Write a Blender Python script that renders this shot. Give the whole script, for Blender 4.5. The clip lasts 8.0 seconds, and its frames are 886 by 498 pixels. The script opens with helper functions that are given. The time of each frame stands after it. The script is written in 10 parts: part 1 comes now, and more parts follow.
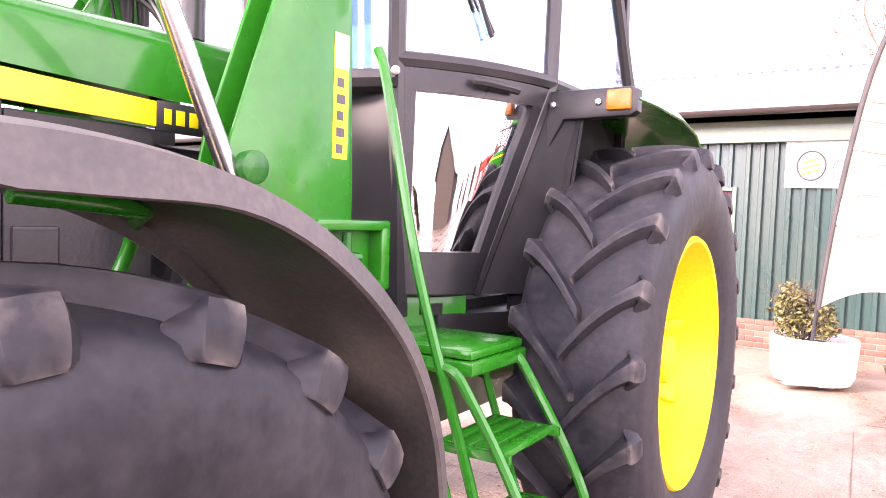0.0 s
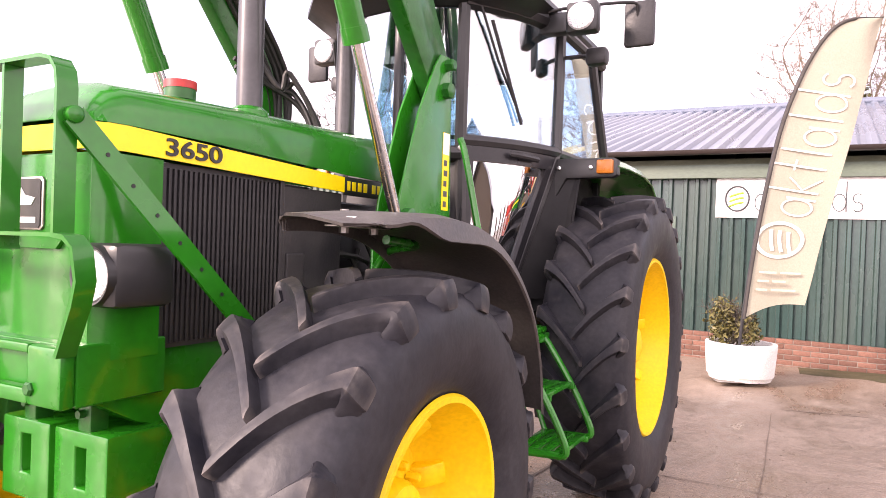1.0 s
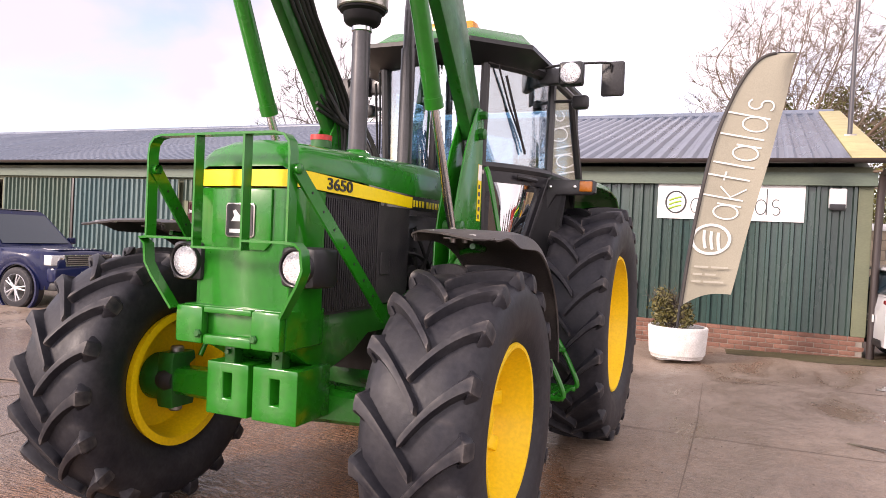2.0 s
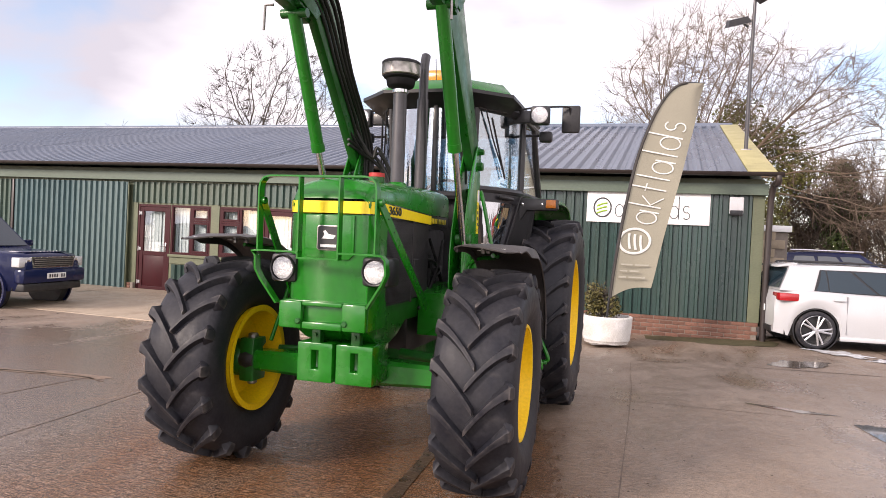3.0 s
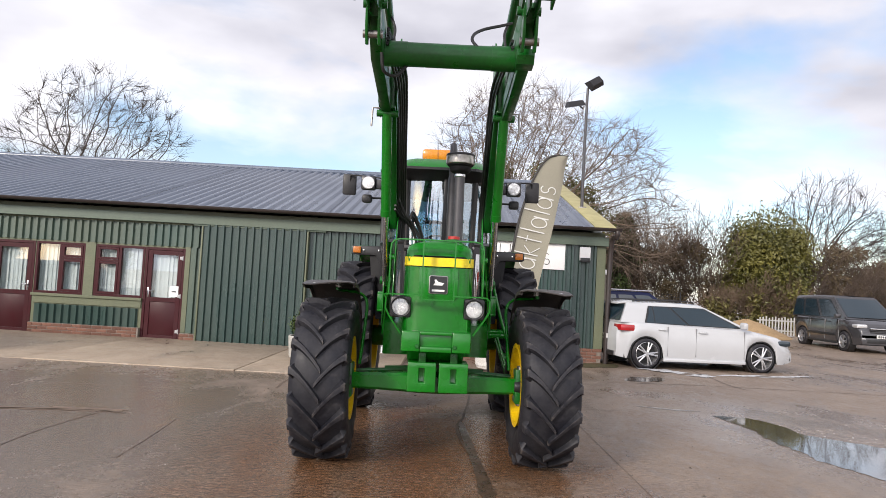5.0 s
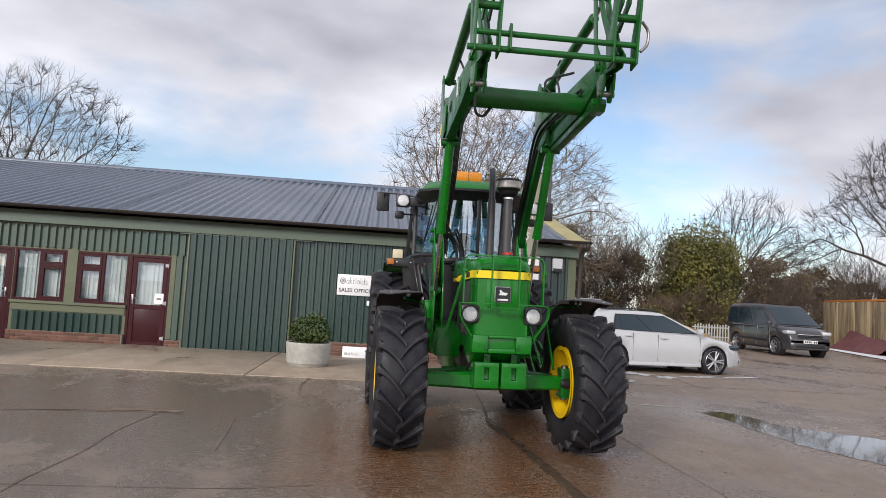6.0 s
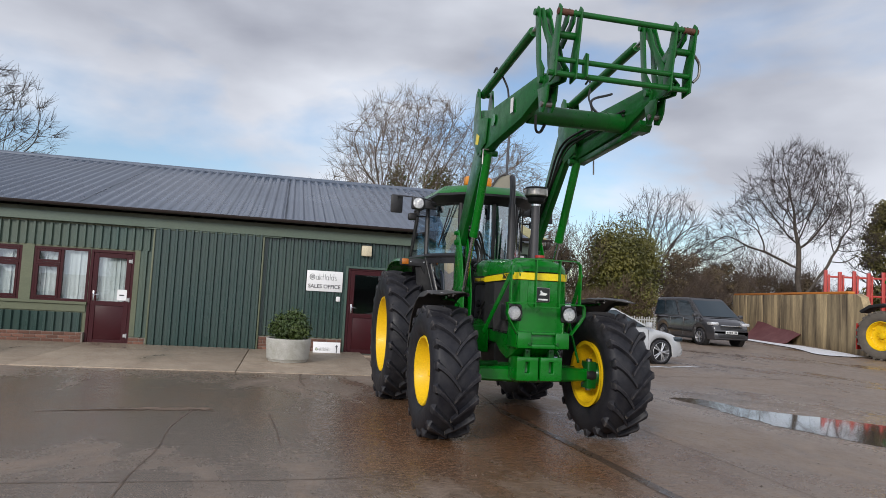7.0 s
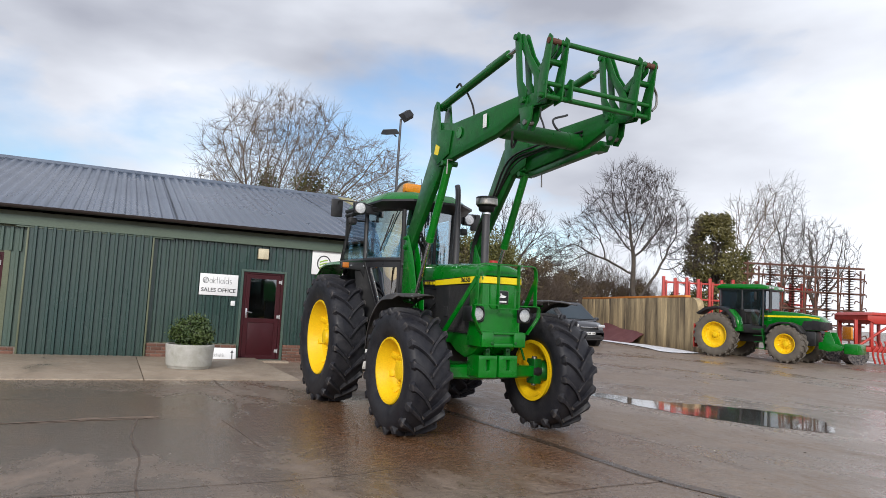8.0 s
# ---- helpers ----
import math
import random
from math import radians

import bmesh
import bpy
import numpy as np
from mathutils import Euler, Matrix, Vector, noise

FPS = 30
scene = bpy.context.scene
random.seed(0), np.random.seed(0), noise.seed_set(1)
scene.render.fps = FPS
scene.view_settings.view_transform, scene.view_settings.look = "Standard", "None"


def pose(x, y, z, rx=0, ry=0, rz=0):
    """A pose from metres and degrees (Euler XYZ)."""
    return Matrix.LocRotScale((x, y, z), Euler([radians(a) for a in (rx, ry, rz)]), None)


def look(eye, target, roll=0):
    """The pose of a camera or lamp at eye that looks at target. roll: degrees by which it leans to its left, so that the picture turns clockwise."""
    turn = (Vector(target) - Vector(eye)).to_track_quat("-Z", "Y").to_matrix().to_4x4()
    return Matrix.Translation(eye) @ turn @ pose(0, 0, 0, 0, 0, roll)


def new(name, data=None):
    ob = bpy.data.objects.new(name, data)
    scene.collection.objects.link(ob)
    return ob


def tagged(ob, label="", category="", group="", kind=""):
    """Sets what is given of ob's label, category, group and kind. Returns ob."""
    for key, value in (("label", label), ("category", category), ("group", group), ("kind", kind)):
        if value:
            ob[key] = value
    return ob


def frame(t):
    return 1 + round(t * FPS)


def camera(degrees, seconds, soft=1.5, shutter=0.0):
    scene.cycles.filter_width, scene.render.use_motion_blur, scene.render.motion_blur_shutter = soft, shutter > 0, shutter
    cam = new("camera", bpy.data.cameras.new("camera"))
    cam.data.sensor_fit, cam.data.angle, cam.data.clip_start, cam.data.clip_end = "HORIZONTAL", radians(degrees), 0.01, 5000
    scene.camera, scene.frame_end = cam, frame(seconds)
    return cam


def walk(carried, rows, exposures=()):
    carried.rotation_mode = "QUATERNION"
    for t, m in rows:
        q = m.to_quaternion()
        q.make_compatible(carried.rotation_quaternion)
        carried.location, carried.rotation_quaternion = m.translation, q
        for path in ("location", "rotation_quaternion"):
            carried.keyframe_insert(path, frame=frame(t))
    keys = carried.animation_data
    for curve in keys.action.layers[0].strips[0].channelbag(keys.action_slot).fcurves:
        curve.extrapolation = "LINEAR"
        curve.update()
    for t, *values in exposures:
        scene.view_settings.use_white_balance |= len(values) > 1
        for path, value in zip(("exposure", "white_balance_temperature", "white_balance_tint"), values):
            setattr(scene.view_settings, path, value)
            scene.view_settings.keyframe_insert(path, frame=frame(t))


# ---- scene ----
cam = camera(65.8, 8.0, 0.85)
PATH = [
    (0, (-0.053, -0.057, 1.454), (-1.178, 1.594, 1.365), 2.3),
    (0.5, (0.05, -0.66, 1.431), (-0.978, 1.056, 1.404), 2.2),
    (1, (0.134, -1.276, 1.459), (-0.857, 0.461, 1.444), 2.3),
    (1.5, (0.19, -1.882, 1.498), (-0.763, -0.124, 1.476), 2.7),
    (1.7, (0.205, -2.117, 1.487), (-0.713, -0.34, 1.459), 2.8),
    (2.8, (0.078, -3.584, 1.551), (-0.556, -1.687, 1.519), 2.9),
    (3, (0.041, -3.834, 1.559), (-0.574, -1.931, 1.527), 2.8),
    (3.5, (-0.233, -4.415, 1.581), (-0.709, -2.473, 1.545), 3.2),
    (4, (-0.618, -4.987, 1.561), (-1.038, -3.032, 1.52), 3.3),
    (4.5, (-1.162, -5.421, 1.547), (-1.401, -3.435, 1.532), 3.5),
    (4.7, (-1.406, -5.53, 1.538), (-1.542, -3.535, 1.59), 3.4),
    (5.8, (-2.759, -6.435, 1.482), (-2.625, -4.445, 1.625), 3.3),
    (6, (-3.025, -6.526, 1.472), (-2.843, -4.54, 1.612), 3.4),
    (6.5, (-3.701, -6.715, 1.459), (-3.402, -4.742, 1.597), 3.3),
    (7, (-4.403, -6.788, 1.471), (-3.968, -4.84, 1.604), 3.3),
    (7.5, (-5.072, -6.831, 1.431), (-4.439, -4.938, 1.569), 3.1),
    (8, (-5.713, -6.698, 1.378), (-4.857, -4.899, 1.549), 3.1),
]
EXPOSURES = [(0, 2.88, 6700, 40), (0.5, 2.58, 6700, 36), (1.0, 1.80, 6950, 32), (1.5, 1.36, 6900, 29), (3, 0.78, 6650, 20), (4.5, 0.54, 6350, 14), (6, 0.06, 6150, 12), (6.6, -0.20, 6000, 11), (7.2, -0.12, 5950, 9), (8, 0.06, 6000, 9)]
walk(cam, [(t, look(eye, target, roll)) for t, eye, target, roll in PATH], EXPOSURES)

# ---- sky and sun: a soft low sun behind broken winter cloud ----
SUN_AZ, SUN_EL = radians(215), radians(24)      # azimuth clockwise from +y
world = bpy.data.worlds.new("sky")
scene.world = world
world.use_nodes = True
wt = world.node_tree
wt.nodes.clear()


def wnode(kind, **values):
    n = wt.nodes.new(kind)
    for k, v in values.items():
        n.inputs[k].default_value = v
    return n


w_out = wnode("ShaderNodeOutputWorld")
w_bg = wnode("ShaderNodeBackground")
w_sky = wnode("ShaderNodeTexSky")
w_sky.sky_type, w_sky.sun_disc = "NISHITA", False
w_sky.sun_elevation, w_sky.sun_rotation = SUN_EL, SUN_AZ
w_sky.dust_density = 1.0
w_scale = wnode("ShaderNodeVectorMath")
w_scale.operation = "SCALE"
w_scale.inputs["Scale"].default_value = 0.15
w_co = wnode("ShaderNodeTexCoord")
w_map = wnode("ShaderNodeMapping", Scale=(1.0, 1.0, 2.5), Location=(0.35, 0.1, 0.0))
w_n1 = wnode("ShaderNodeTexNoise", Scale=2.0, Detail=8.0, Roughness=0.50, Distortion=0.2)
w_n2 = wnode("ShaderNodeTexNoise", Scale=1.6, Detail=6.0, Roughness=0.46)
w_cover = wnode("ShaderNodeValToRGB")
w_cover.color_ramp.elements[0].color = (0.06, 0.06, 0.06, 1)
w_cover.color_ramp.elements[0].position, w_cover.color_ramp.elements[1].position = 0.395, 0.535
w_tone = wnode("ShaderNodeValToRGB")
w_tone.color_ramp.elements[0].position, w_tone.color_ramp.elements[1].position = 0.36, 0.62
w_tone.color_ramp.elements[0].color = (0.45, 0.445, 0.485, 1)
w_tone.color_ramp.elements[1].color = (1.07, 1.05, 1.05, 1)
w_mix = wnode("ShaderNodeMix")
w_mix.data_type = "RGBA"
link = wt.links.new
link(w_sky.outputs[0], w_scale.inputs[0])
link(w_co.outputs["Generated"], w_map.inputs[0])
link(w_map.outputs[0], w_n1.inputs["Vector"])
link(w_map.outputs[0], w_n2.inputs["Vector"])
# more cloud higher up and to the south, greyer to the north-west, brighter to the east
w_dir = wnode("ShaderNodeSeparateXYZ")
link(w_co.outputs["Generated"], w_dir.inputs[0])


def tilt(src, axis, gain, middle):
    a, b = wnode("ShaderNodeMath"), wnode("ShaderNodeMath")
    a.operation, b.operation = "MULTIPLY_ADD", "ADD"
    a.inputs[1].default_value, a.inputs[2].default_value = gain, -gain * middle
    link(w_dir.outputs[axis], a.inputs[0])
    link(a.outputs[0], b.inputs[0])
    link(src, b.inputs[1])
    return b.outputs[0]


link(tilt(tilt(tilt(w_n1.outputs["Fac"], "Z", 0.55, 0.20), "X", 0.14, 0.10), "Y", -0.18, 0.85), w_cover.inputs[0])
link(tilt(tilt(w_n2.outputs["Fac"], "X", 0.20, 0.25), "Z", -0.25, 0.25), w_tone.inputs[0])
link(w_cover.outputs[0], w_mix.inputs["Factor"])
link(w_scale.outputs[0], w_mix.inputs["A"])
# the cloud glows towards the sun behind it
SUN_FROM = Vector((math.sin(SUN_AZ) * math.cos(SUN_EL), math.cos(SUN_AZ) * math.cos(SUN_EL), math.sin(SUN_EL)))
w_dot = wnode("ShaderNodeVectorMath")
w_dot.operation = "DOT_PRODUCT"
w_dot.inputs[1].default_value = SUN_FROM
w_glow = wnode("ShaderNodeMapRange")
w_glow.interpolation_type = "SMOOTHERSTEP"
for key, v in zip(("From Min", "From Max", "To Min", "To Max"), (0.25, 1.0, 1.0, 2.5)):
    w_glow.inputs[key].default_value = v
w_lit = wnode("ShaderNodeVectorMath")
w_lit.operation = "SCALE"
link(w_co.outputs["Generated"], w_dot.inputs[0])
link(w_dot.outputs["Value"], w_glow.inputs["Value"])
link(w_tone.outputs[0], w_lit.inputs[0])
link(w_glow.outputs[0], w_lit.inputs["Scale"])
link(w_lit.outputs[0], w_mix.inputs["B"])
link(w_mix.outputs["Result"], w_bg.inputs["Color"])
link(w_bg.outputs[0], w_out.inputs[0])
w_bg.inputs["Strength"].default_value = 1.0

sun = new("sun", bpy.data.lights.new("sun", "SUN"))
sun.data.energy, sun.data.angle, sun.data.color = 2.35, radians(12), (1.0, 0.90, 0.76)
sun.matrix_world = look(SUN_FROM * 60, (0, 0, 0))

# ---- materials ----
def material(name, colour, rough=0.6, metal=0.0, second=None, scale=6.0, amount=0.6, rough_var=0.1, bump=0.0, bump_scale=60.0,
             stretch=(1, 1, 1), per_piece=0.0, coat=0.0, fine=0.06, specular=0.5):
    """A node material: two colours blended by large stains, a finer grain on top, varied roughness and a fine relief."""
    m = bpy.data.materials.new(name)
    m.use_nodes = True
    t = m.node_tree
    b = t.nodes["Principled BSDF"]
    b.inputs["Metallic"].default_value = metal
    b.inputs["Coat Weight"].default_value = coat
    b.inputs["Coat Roughness"].default_value = 0.08
    b.inputs["Specular IOR Level"].default_value = specular
    co = t.nodes.new("ShaderNodeTexCoord")
    mp = t.nodes.new("ShaderNodeMapping")
    mp.inputs["Scale"].default_value = stretch
    t.links.new(co.outputs["Object"], mp.inputs[0])
    big = t.nodes.new("ShaderNodeTexNoise")
    big.inputs["Scale"].default_value, big.inputs["Detail"].default_value, big.inputs["Roughness"].default_value = scale, 6.0, 0.6
    small = t.nodes.new("ShaderNodeTexNoise")
    small.inputs["Scale"].default_value, small.inputs["Detail"].default_value = bump_scale, 3.0
    t.links.new(mp.outputs[0], big.inputs["Vector"])
    t.links.new(mp.outputs[0], small.inputs["Vector"])
    ramp = t.nodes.new("ShaderNodeMapRange")
    ramp.inputs["From Min"].default_value, ramp.inputs["From Max"].default_value = 0.35, 0.68
    ramp.inputs["To Max"].default_value = amount
    t.links.new(big.outputs["Fac"], ramp.inputs["Value"])
    mix = t.nodes.new("ShaderNodeMix")
    mix.data_type = "RGBA"
    second = second or tuple(c * 0.72 for c in colour)
    mix.inputs["A"].default_value, mix.inputs["B"].default_value = (*colour, 1), (*second, 1)
    t.links.new(ramp.outputs[0], mix.inputs["Factor"])
    hsv = t.nodes.new("ShaderNodeHueSaturation")
    grain = t.nodes.new("ShaderNodeMapRange")
    grain.inputs["From Min"].default_value, grain.inputs["From Max"].default_value = 0.3, 0.7
    grain.inputs["To Min"].default_value, grain.inputs["To Max"].default_value = 1 - fine * 2, 1 + fine * 2
    t.links.new(small.outputs["Fac"], grain.inputs["Value"])
    t.links.new(mix.outputs["Result"], hsv.inputs["Color"])
    value = grain.outputs[0]
    if per_piece:
        info = t.nodes.new("ShaderNodeObjectInfo")
        pr = t.nodes.new("ShaderNodeMapRange")
        pr.inputs["To Min"].default_value, pr.inputs["To Max"].default_value = 1 - per_piece, 1 + per_piece
        t.links.new(info.outputs["Random"], pr.inputs["Value"])
        mul = t.nodes.new("ShaderNodeMath")
        mul.operation = "MULTIPLY"
        t.links.new(value, mul.inputs[0])
        t.links.new(pr.outputs[0], mul.inputs[1])
        value = mul.outputs[0]
    t.links.new(value, hsv.inputs["Value"])
    t.links.new(hsv.outputs[0], b.inputs["Base Color"])
    rr = t.nodes.new("ShaderNodeMapRange")
    rr.inputs["From Min"].default_value, rr.inputs["From Max"].default_value = 0.3, 0.7
    rr.inputs["To Min"].default_value, rr.inputs["To Max"].default_value = max(0.02, rough - rough_var), min(1.0, rough + rough_var)
    t.links.new(big.outputs["Fac"], rr.inputs["Value"])
    t.links.new(rr.outputs[0], b.inputs["Roughness"])
    if bump:
        bm_ = t.nodes.new("ShaderNodeBump")
        bm_.inputs["Strength"].default_value, bm_.inputs["Distance"].default_value = bump, 0.01
        t.links.new(small.outputs["Fac"], bm_.inputs["Height"])
        t.links.new(bm_.outputs[0], b.inputs["Normal"])
    return m


def glass_material(name, tint, gloss=0.0):
    """A thin pane: it lets tinted light through and mirrors more at a glance."""
    m = bpy.data.materials.new(name)
    m.use_nodes = True
    t = m.node_tree
    t.nodes.clear()
    out = t.nodes.new("ShaderNodeOutputMaterial")
    clear = t.nodes.new("ShaderNodeBsdfTransparent")
    clear.inputs[0].default_value = (*tint, 1)
    shine = t.nodes.new("ShaderNodeBsdfGlossy")
    shine.inputs["Roughness"].default_value = 0.01
    fr = t.nodes.new("ShaderNodeLayerWeight")
    fr.inputs[0].default_value = 0.5
    rise = t.nodes.new("ShaderNodeMath")
    rise.operation = "POWER"
    rise.inputs[1].default_value = 4.0
    add = t.nodes.new("ShaderNodeMath")
    add.operation, add.use_clamp = "MULTIPLY_ADD", True
    add.inputs[1].default_value, add.inputs[2].default_value = 0.8, gloss + 0.04
    t.links.new(fr.outputs["Facing"], rise.inputs[0])
    mix = t.nodes.new("ShaderNodeMixShader")
    t.links.new(rise.outputs[0], add.inputs[0])
    t.links.new(add.outputs[0], mix.inputs[0])
    t.links.new(clear.outputs[0], mix.inputs[1])
    t.links.new(shine.outputs[0], mix.inputs[2])
    t.links.new(mix.outputs[0], out.inputs[0])
    return m


GREEN = material("green_paint", (0.0035, 0.152, 0.006), 0.28, second=(0.005, 0.118, 0.007), scale=3, rough_var=0.1, bump=0.03, bump_scale=25, coat=0.35, fine=0.04, specular=0.3)
GREEN_WORN = material("worn_green_paint", (0.005, 0.105, 0.010), 0.38, second=(0.012, 0.062, 0.014), scale=9, rough_var=0.14, bump=0.1, bump_scale=40, coat=0.2, specular=0.3)
YELLOW = material("yellow_paint", (0.80, 0.53, 0.0), 0.50, second=(0.72, 0.45, 0.004), scale=4, amount=0.5, coat=0.06, fine=0.04, specular=0.3)
DECAL = material("yellow_decal", (0.85, 0.66, 0.0), 0.35, scale=5, amount=0.2, fine=0.02)
BLACK = material("black_paint", (0.009, 0.009, 0.010), 0.46, second=(0.016, 0.016, 0.018), scale=5, coat=0.08)
BOWL = material("dull_bowl_metal", (0.42, 0.40, 0.37), 0.36, 0.9, second=(0.30, 0.28, 0.25), scale=9, rough_var=0.1)
PLASTIC = material("grey_black_plastic", (0.016, 0.016, 0.018), 0.45, second=(0.036, 0.034, 0.033), scale=7, bump=0.1, bump_scale=90, specular=0.35)
RUBBER = material("tyre_rubber", (0.012, 0.0125, 0.017), 0.50, second=(0.038, 0.037, 0.040), scale=7, amount=0.7, rough_var=0.14, bump=0.10, bump_scale=45, fine=0.10, specular=0.22)


def scuffed(m, colour, amount):
    """Worn edges: the raised corners of a tyre are rubbed paler, unevenly."""
    t = m.node_tree
    b = t.nodes["Principled BSDF"]
    old = b.inputs["Base Color"].links[0].from_socket
    geo, co = t.nodes.new("ShaderNodeNewGeometry"), t.nodes.new("ShaderNodeTexCoord")
    n = t.nodes.new("ShaderNodeTexNoise")
    n.inputs["Scale"].default_value, n.inputs["Detail"].default_value = 16.0, 5.0
    t.links.new(co.outputs["Object"], n.inputs["Vector"])
    edge, patchy, both, mix = t.nodes.new("ShaderNodeMapRange"), t.nodes.new("ShaderNodeMapRange"), t.nodes.new("ShaderNodeMath"), t.nodes.new("ShaderNodeMix")
    edge.inputs["From Min"].default_value, edge.inputs["From Max"].default_value = 0.54, 0.62
    patchy.inputs["From Min"].default_value, patchy.inputs["From Max"].default_value, patchy.inputs["To Max"].default_value = 0.42, 0.62, amount
    both.operation, mix.data_type = "MULTIPLY", "RGBA"
    t.links.new(geo.outputs["Pointiness"], edge.inputs["Value"])
    t.links.new(n.outputs["Fac"], patchy.inputs["Value"])
    t.links.new(edge.outputs[0], both.inputs[0])
    t.links.new(patchy.outputs[0], both.inputs[1])
    t.links.new(both.outputs[0], mix.inputs["Factor"])
    t.links.new(old, mix.inputs["A"])
    mix.inputs["B"].default_value = (*colour, 1)
    t.links.new(mix.outputs["Result"], b.inputs["Base Color"])


scuffed(RUBBER, (0.20, 0.175, 0.155), 0.9)
DUSTY = material("dusty_black_plastic", (0.034, 0.031, 0.031), 0.5, second=(0.085, 0.076, 0.070), scale=4, amount=0.8, bump=0.1, bump_scale=90, fine=0.1)
DOOR_BLACK = material("satin_black_door", (0.014, 0.014, 0.017), 0.34, second=(0.022, 0.021, 0.023), scale=6, specular=0.4)
MATT_BLACK = material("matt_black_plastic", (0.007, 0.007, 0.008), 0.6, scale=6, specular=0.25)
HOSE = material("hose_rubber", (0.012, 0.012, 0.012), 0.5)
CHROME = material("bright_steel", (0.62, 0.62, 0.62), 0.22, 1.0, scale=12, rough_var=0.1)
STEEL = material("dull_steel", (0.32, 0.31, 0.30), 0.45, 1.0, second=(0.2, 0.17, 0.14), scale=14, rough_var=0.15)
RUST = material("rusty_steel", (0.12, 0.045, 0.025), 0.8, second=(0.06, 0.03, 0.02), scale=20, bump=0.3)
GREY_PIPE = material("grey_painted_pipe", (0.042, 0.040, 0.044), 0.38, second=(0.03, 0.028, 0.03), scale=8, coat=0.2)
WHITE = material("white_paint", (0.78, 0.78, 0.77), 0.45, second=(0.66, 0.66, 0.64), scale=4, amount=0.4, fine=0.02)
SIGN_WHITE = material("white_sign_panel", (0.80, 0.80, 0.80), 0.4, second=(0.7, 0.7, 0.68), scale=2, amount=0.35, fine=0.015)
HINGE = material("pale_grey_hinge", (0.40, 0.40, 0.40), 0.4, scale=20)
SIGN_GREY = material("dark_grey_lettering", (0.06, 0.06, 0.065), 0.5)
SIGN_LIME = material("lime_lettering", (0.32, 0.52, 0.06), 0.5)
AMBER = material("amber_lens", (0.48, 0.15, 0.014), 0.3, second=(0.34, 0.11, 0.014), scale=30)
ORANGE = material("amber_plastic", (0.66, 0.25, 0.012), 0.25, second=(0.50, 0.17, 0.012), scale=20)
RED = material("red_paint", (0.42, 0.02, 0.015), 0.45, second=(0.3, 0.018, 0.015), scale=5)
LENS = material("lamp_lens", (0.50, 0.51, 0.52), 0.14, 0.4, second=(0.78, 0.78, 0.78), scale=60, amount=0.9, bump=0.7, bump_scale=130)
CAB_GLASS = glass_material("cab_glass", (0.74, 0.88, 0.95), 0.22)
FAR_GLASS = glass_material("far_cab_glass", (0.42, 0.50, 0.55), 0.22)
LOW_GLASS = glass_material("dark_cab_glass", (0.26, 0.31, 0.36), 0.52)
CLEAR = glass_material("window_glass", (0.86, 0.90, 0.90), 0.08)
SHEET = material("green_cladding", (0.044, 0.084, 0.070), 0.42, second=(0.080, 0.104, 0.072), scale=0.9, amount=0.9, rough_var=0.1, fine=0.05, stretch=(1, 1, 0.35), per_piece=0.06, bump=0.03)
SHEET_BLUE = material("weathered_blue_green_cladding", (0.054, 0.104, 0.110), 0.42, second=(0.080, 0.126, 0.122), scale=0.9, amount=0.9, fine=0.05, stretch=(1, 1, 0.3), per_piece=0.06, bump=0.03)
SHEET_DARK = material("dark_green_cladding", (0.023, 0.052, 0.046), 0.30, second=(0.046, 0.070, 0.056), scale=0.9, amount=0.8, fine=0.05, stretch=(1, 1, 0.3), per_piece=0.06, bump=0.03)
BOARD = material("olive_painted_board", (0.120, 0.132, 0.074), 0.55, second=(0.080, 0.100, 0.064), scale=1.6, fine=0.05, bump=0.06, stretch=(0.4, 1, 1))
FASCIA = material("green_painted_fascia", (0.080, 0.116, 0.086), 0.5, second=(0.104, 0.126, 0.088), scale=1.0, stretch=(0.3, 1, 1), fine=0.05, bump=0.05)
ROOF = material("slate_blue_roof_sheet", (0.092, 0.114, 0.154), 0.30, second=(0.144, 0.165, 0.206), scale=0.7, amount=0.8, stretch=(1, 0.35, 1), fine=0.06, per_piece=0.05, bump=0.03)
BARGE = material("weathered_yellow_flashing", (0.38, 0.34, 0.16), 0.6, second=(0.28, 0.26, 0.14), scale=3)
GUTTER = material("dark_brown_gutter", (0.030, 0.022, 0.020), 0.4, scale=4)
MAROON = material("maroon_upvc", (0.045, 0.008, 0.011), 0.40, second=(0.034, 0.007, 0.009), scale=4, fine=0.04, specular=0.22)
BRICK = material("red_brick", (0.175, 0.078, 0.053), 0.85, second=(0.115, 0.064, 0.045), scale=12, per_piece=0.28, bump=0.4, bump_scale=80, fine=0.12)
MORTAR = material("grey_mortar", (0.22, 0.19, 0.16), 0.95, scale=10, bump=0.3)
CURTAIN = material("white_blind_fabric", (0.72, 0.74, 0.74), 0.85, second=(0.6, 0.62, 0.62), scale=6, fine=0.04)
ROOM = material("plain_room_wall", (0.30, 0.28, 0.26), 0.9, scale=2)
POT = material("cast_concrete_pot", (0.42, 0.41, 0.38), 0.85, second=(0.27, 0.27, 0.22), scale=6, amount=0.7, bump=0.3, bump_scale=70, fine=0.1)
POT_WHITE = material("whitewashed_concrete_pot", (0.66, 0.65, 0.63), 0.8, second=(0.42, 0.41, 0.36), scale=5, amount=0.6, bump=0.25, fine=0.08)
SOIL = material("dark_soil", (0.035, 0.025, 0.018), 0.95, scale=20, bump=0.6)
FLAG = material("khaki_flag_cloth", (0.310, 0.292, 0.222), 0.8, second=(0.355, 0.332, 0.255), scale=2, amount=0.5, fine=0.04)
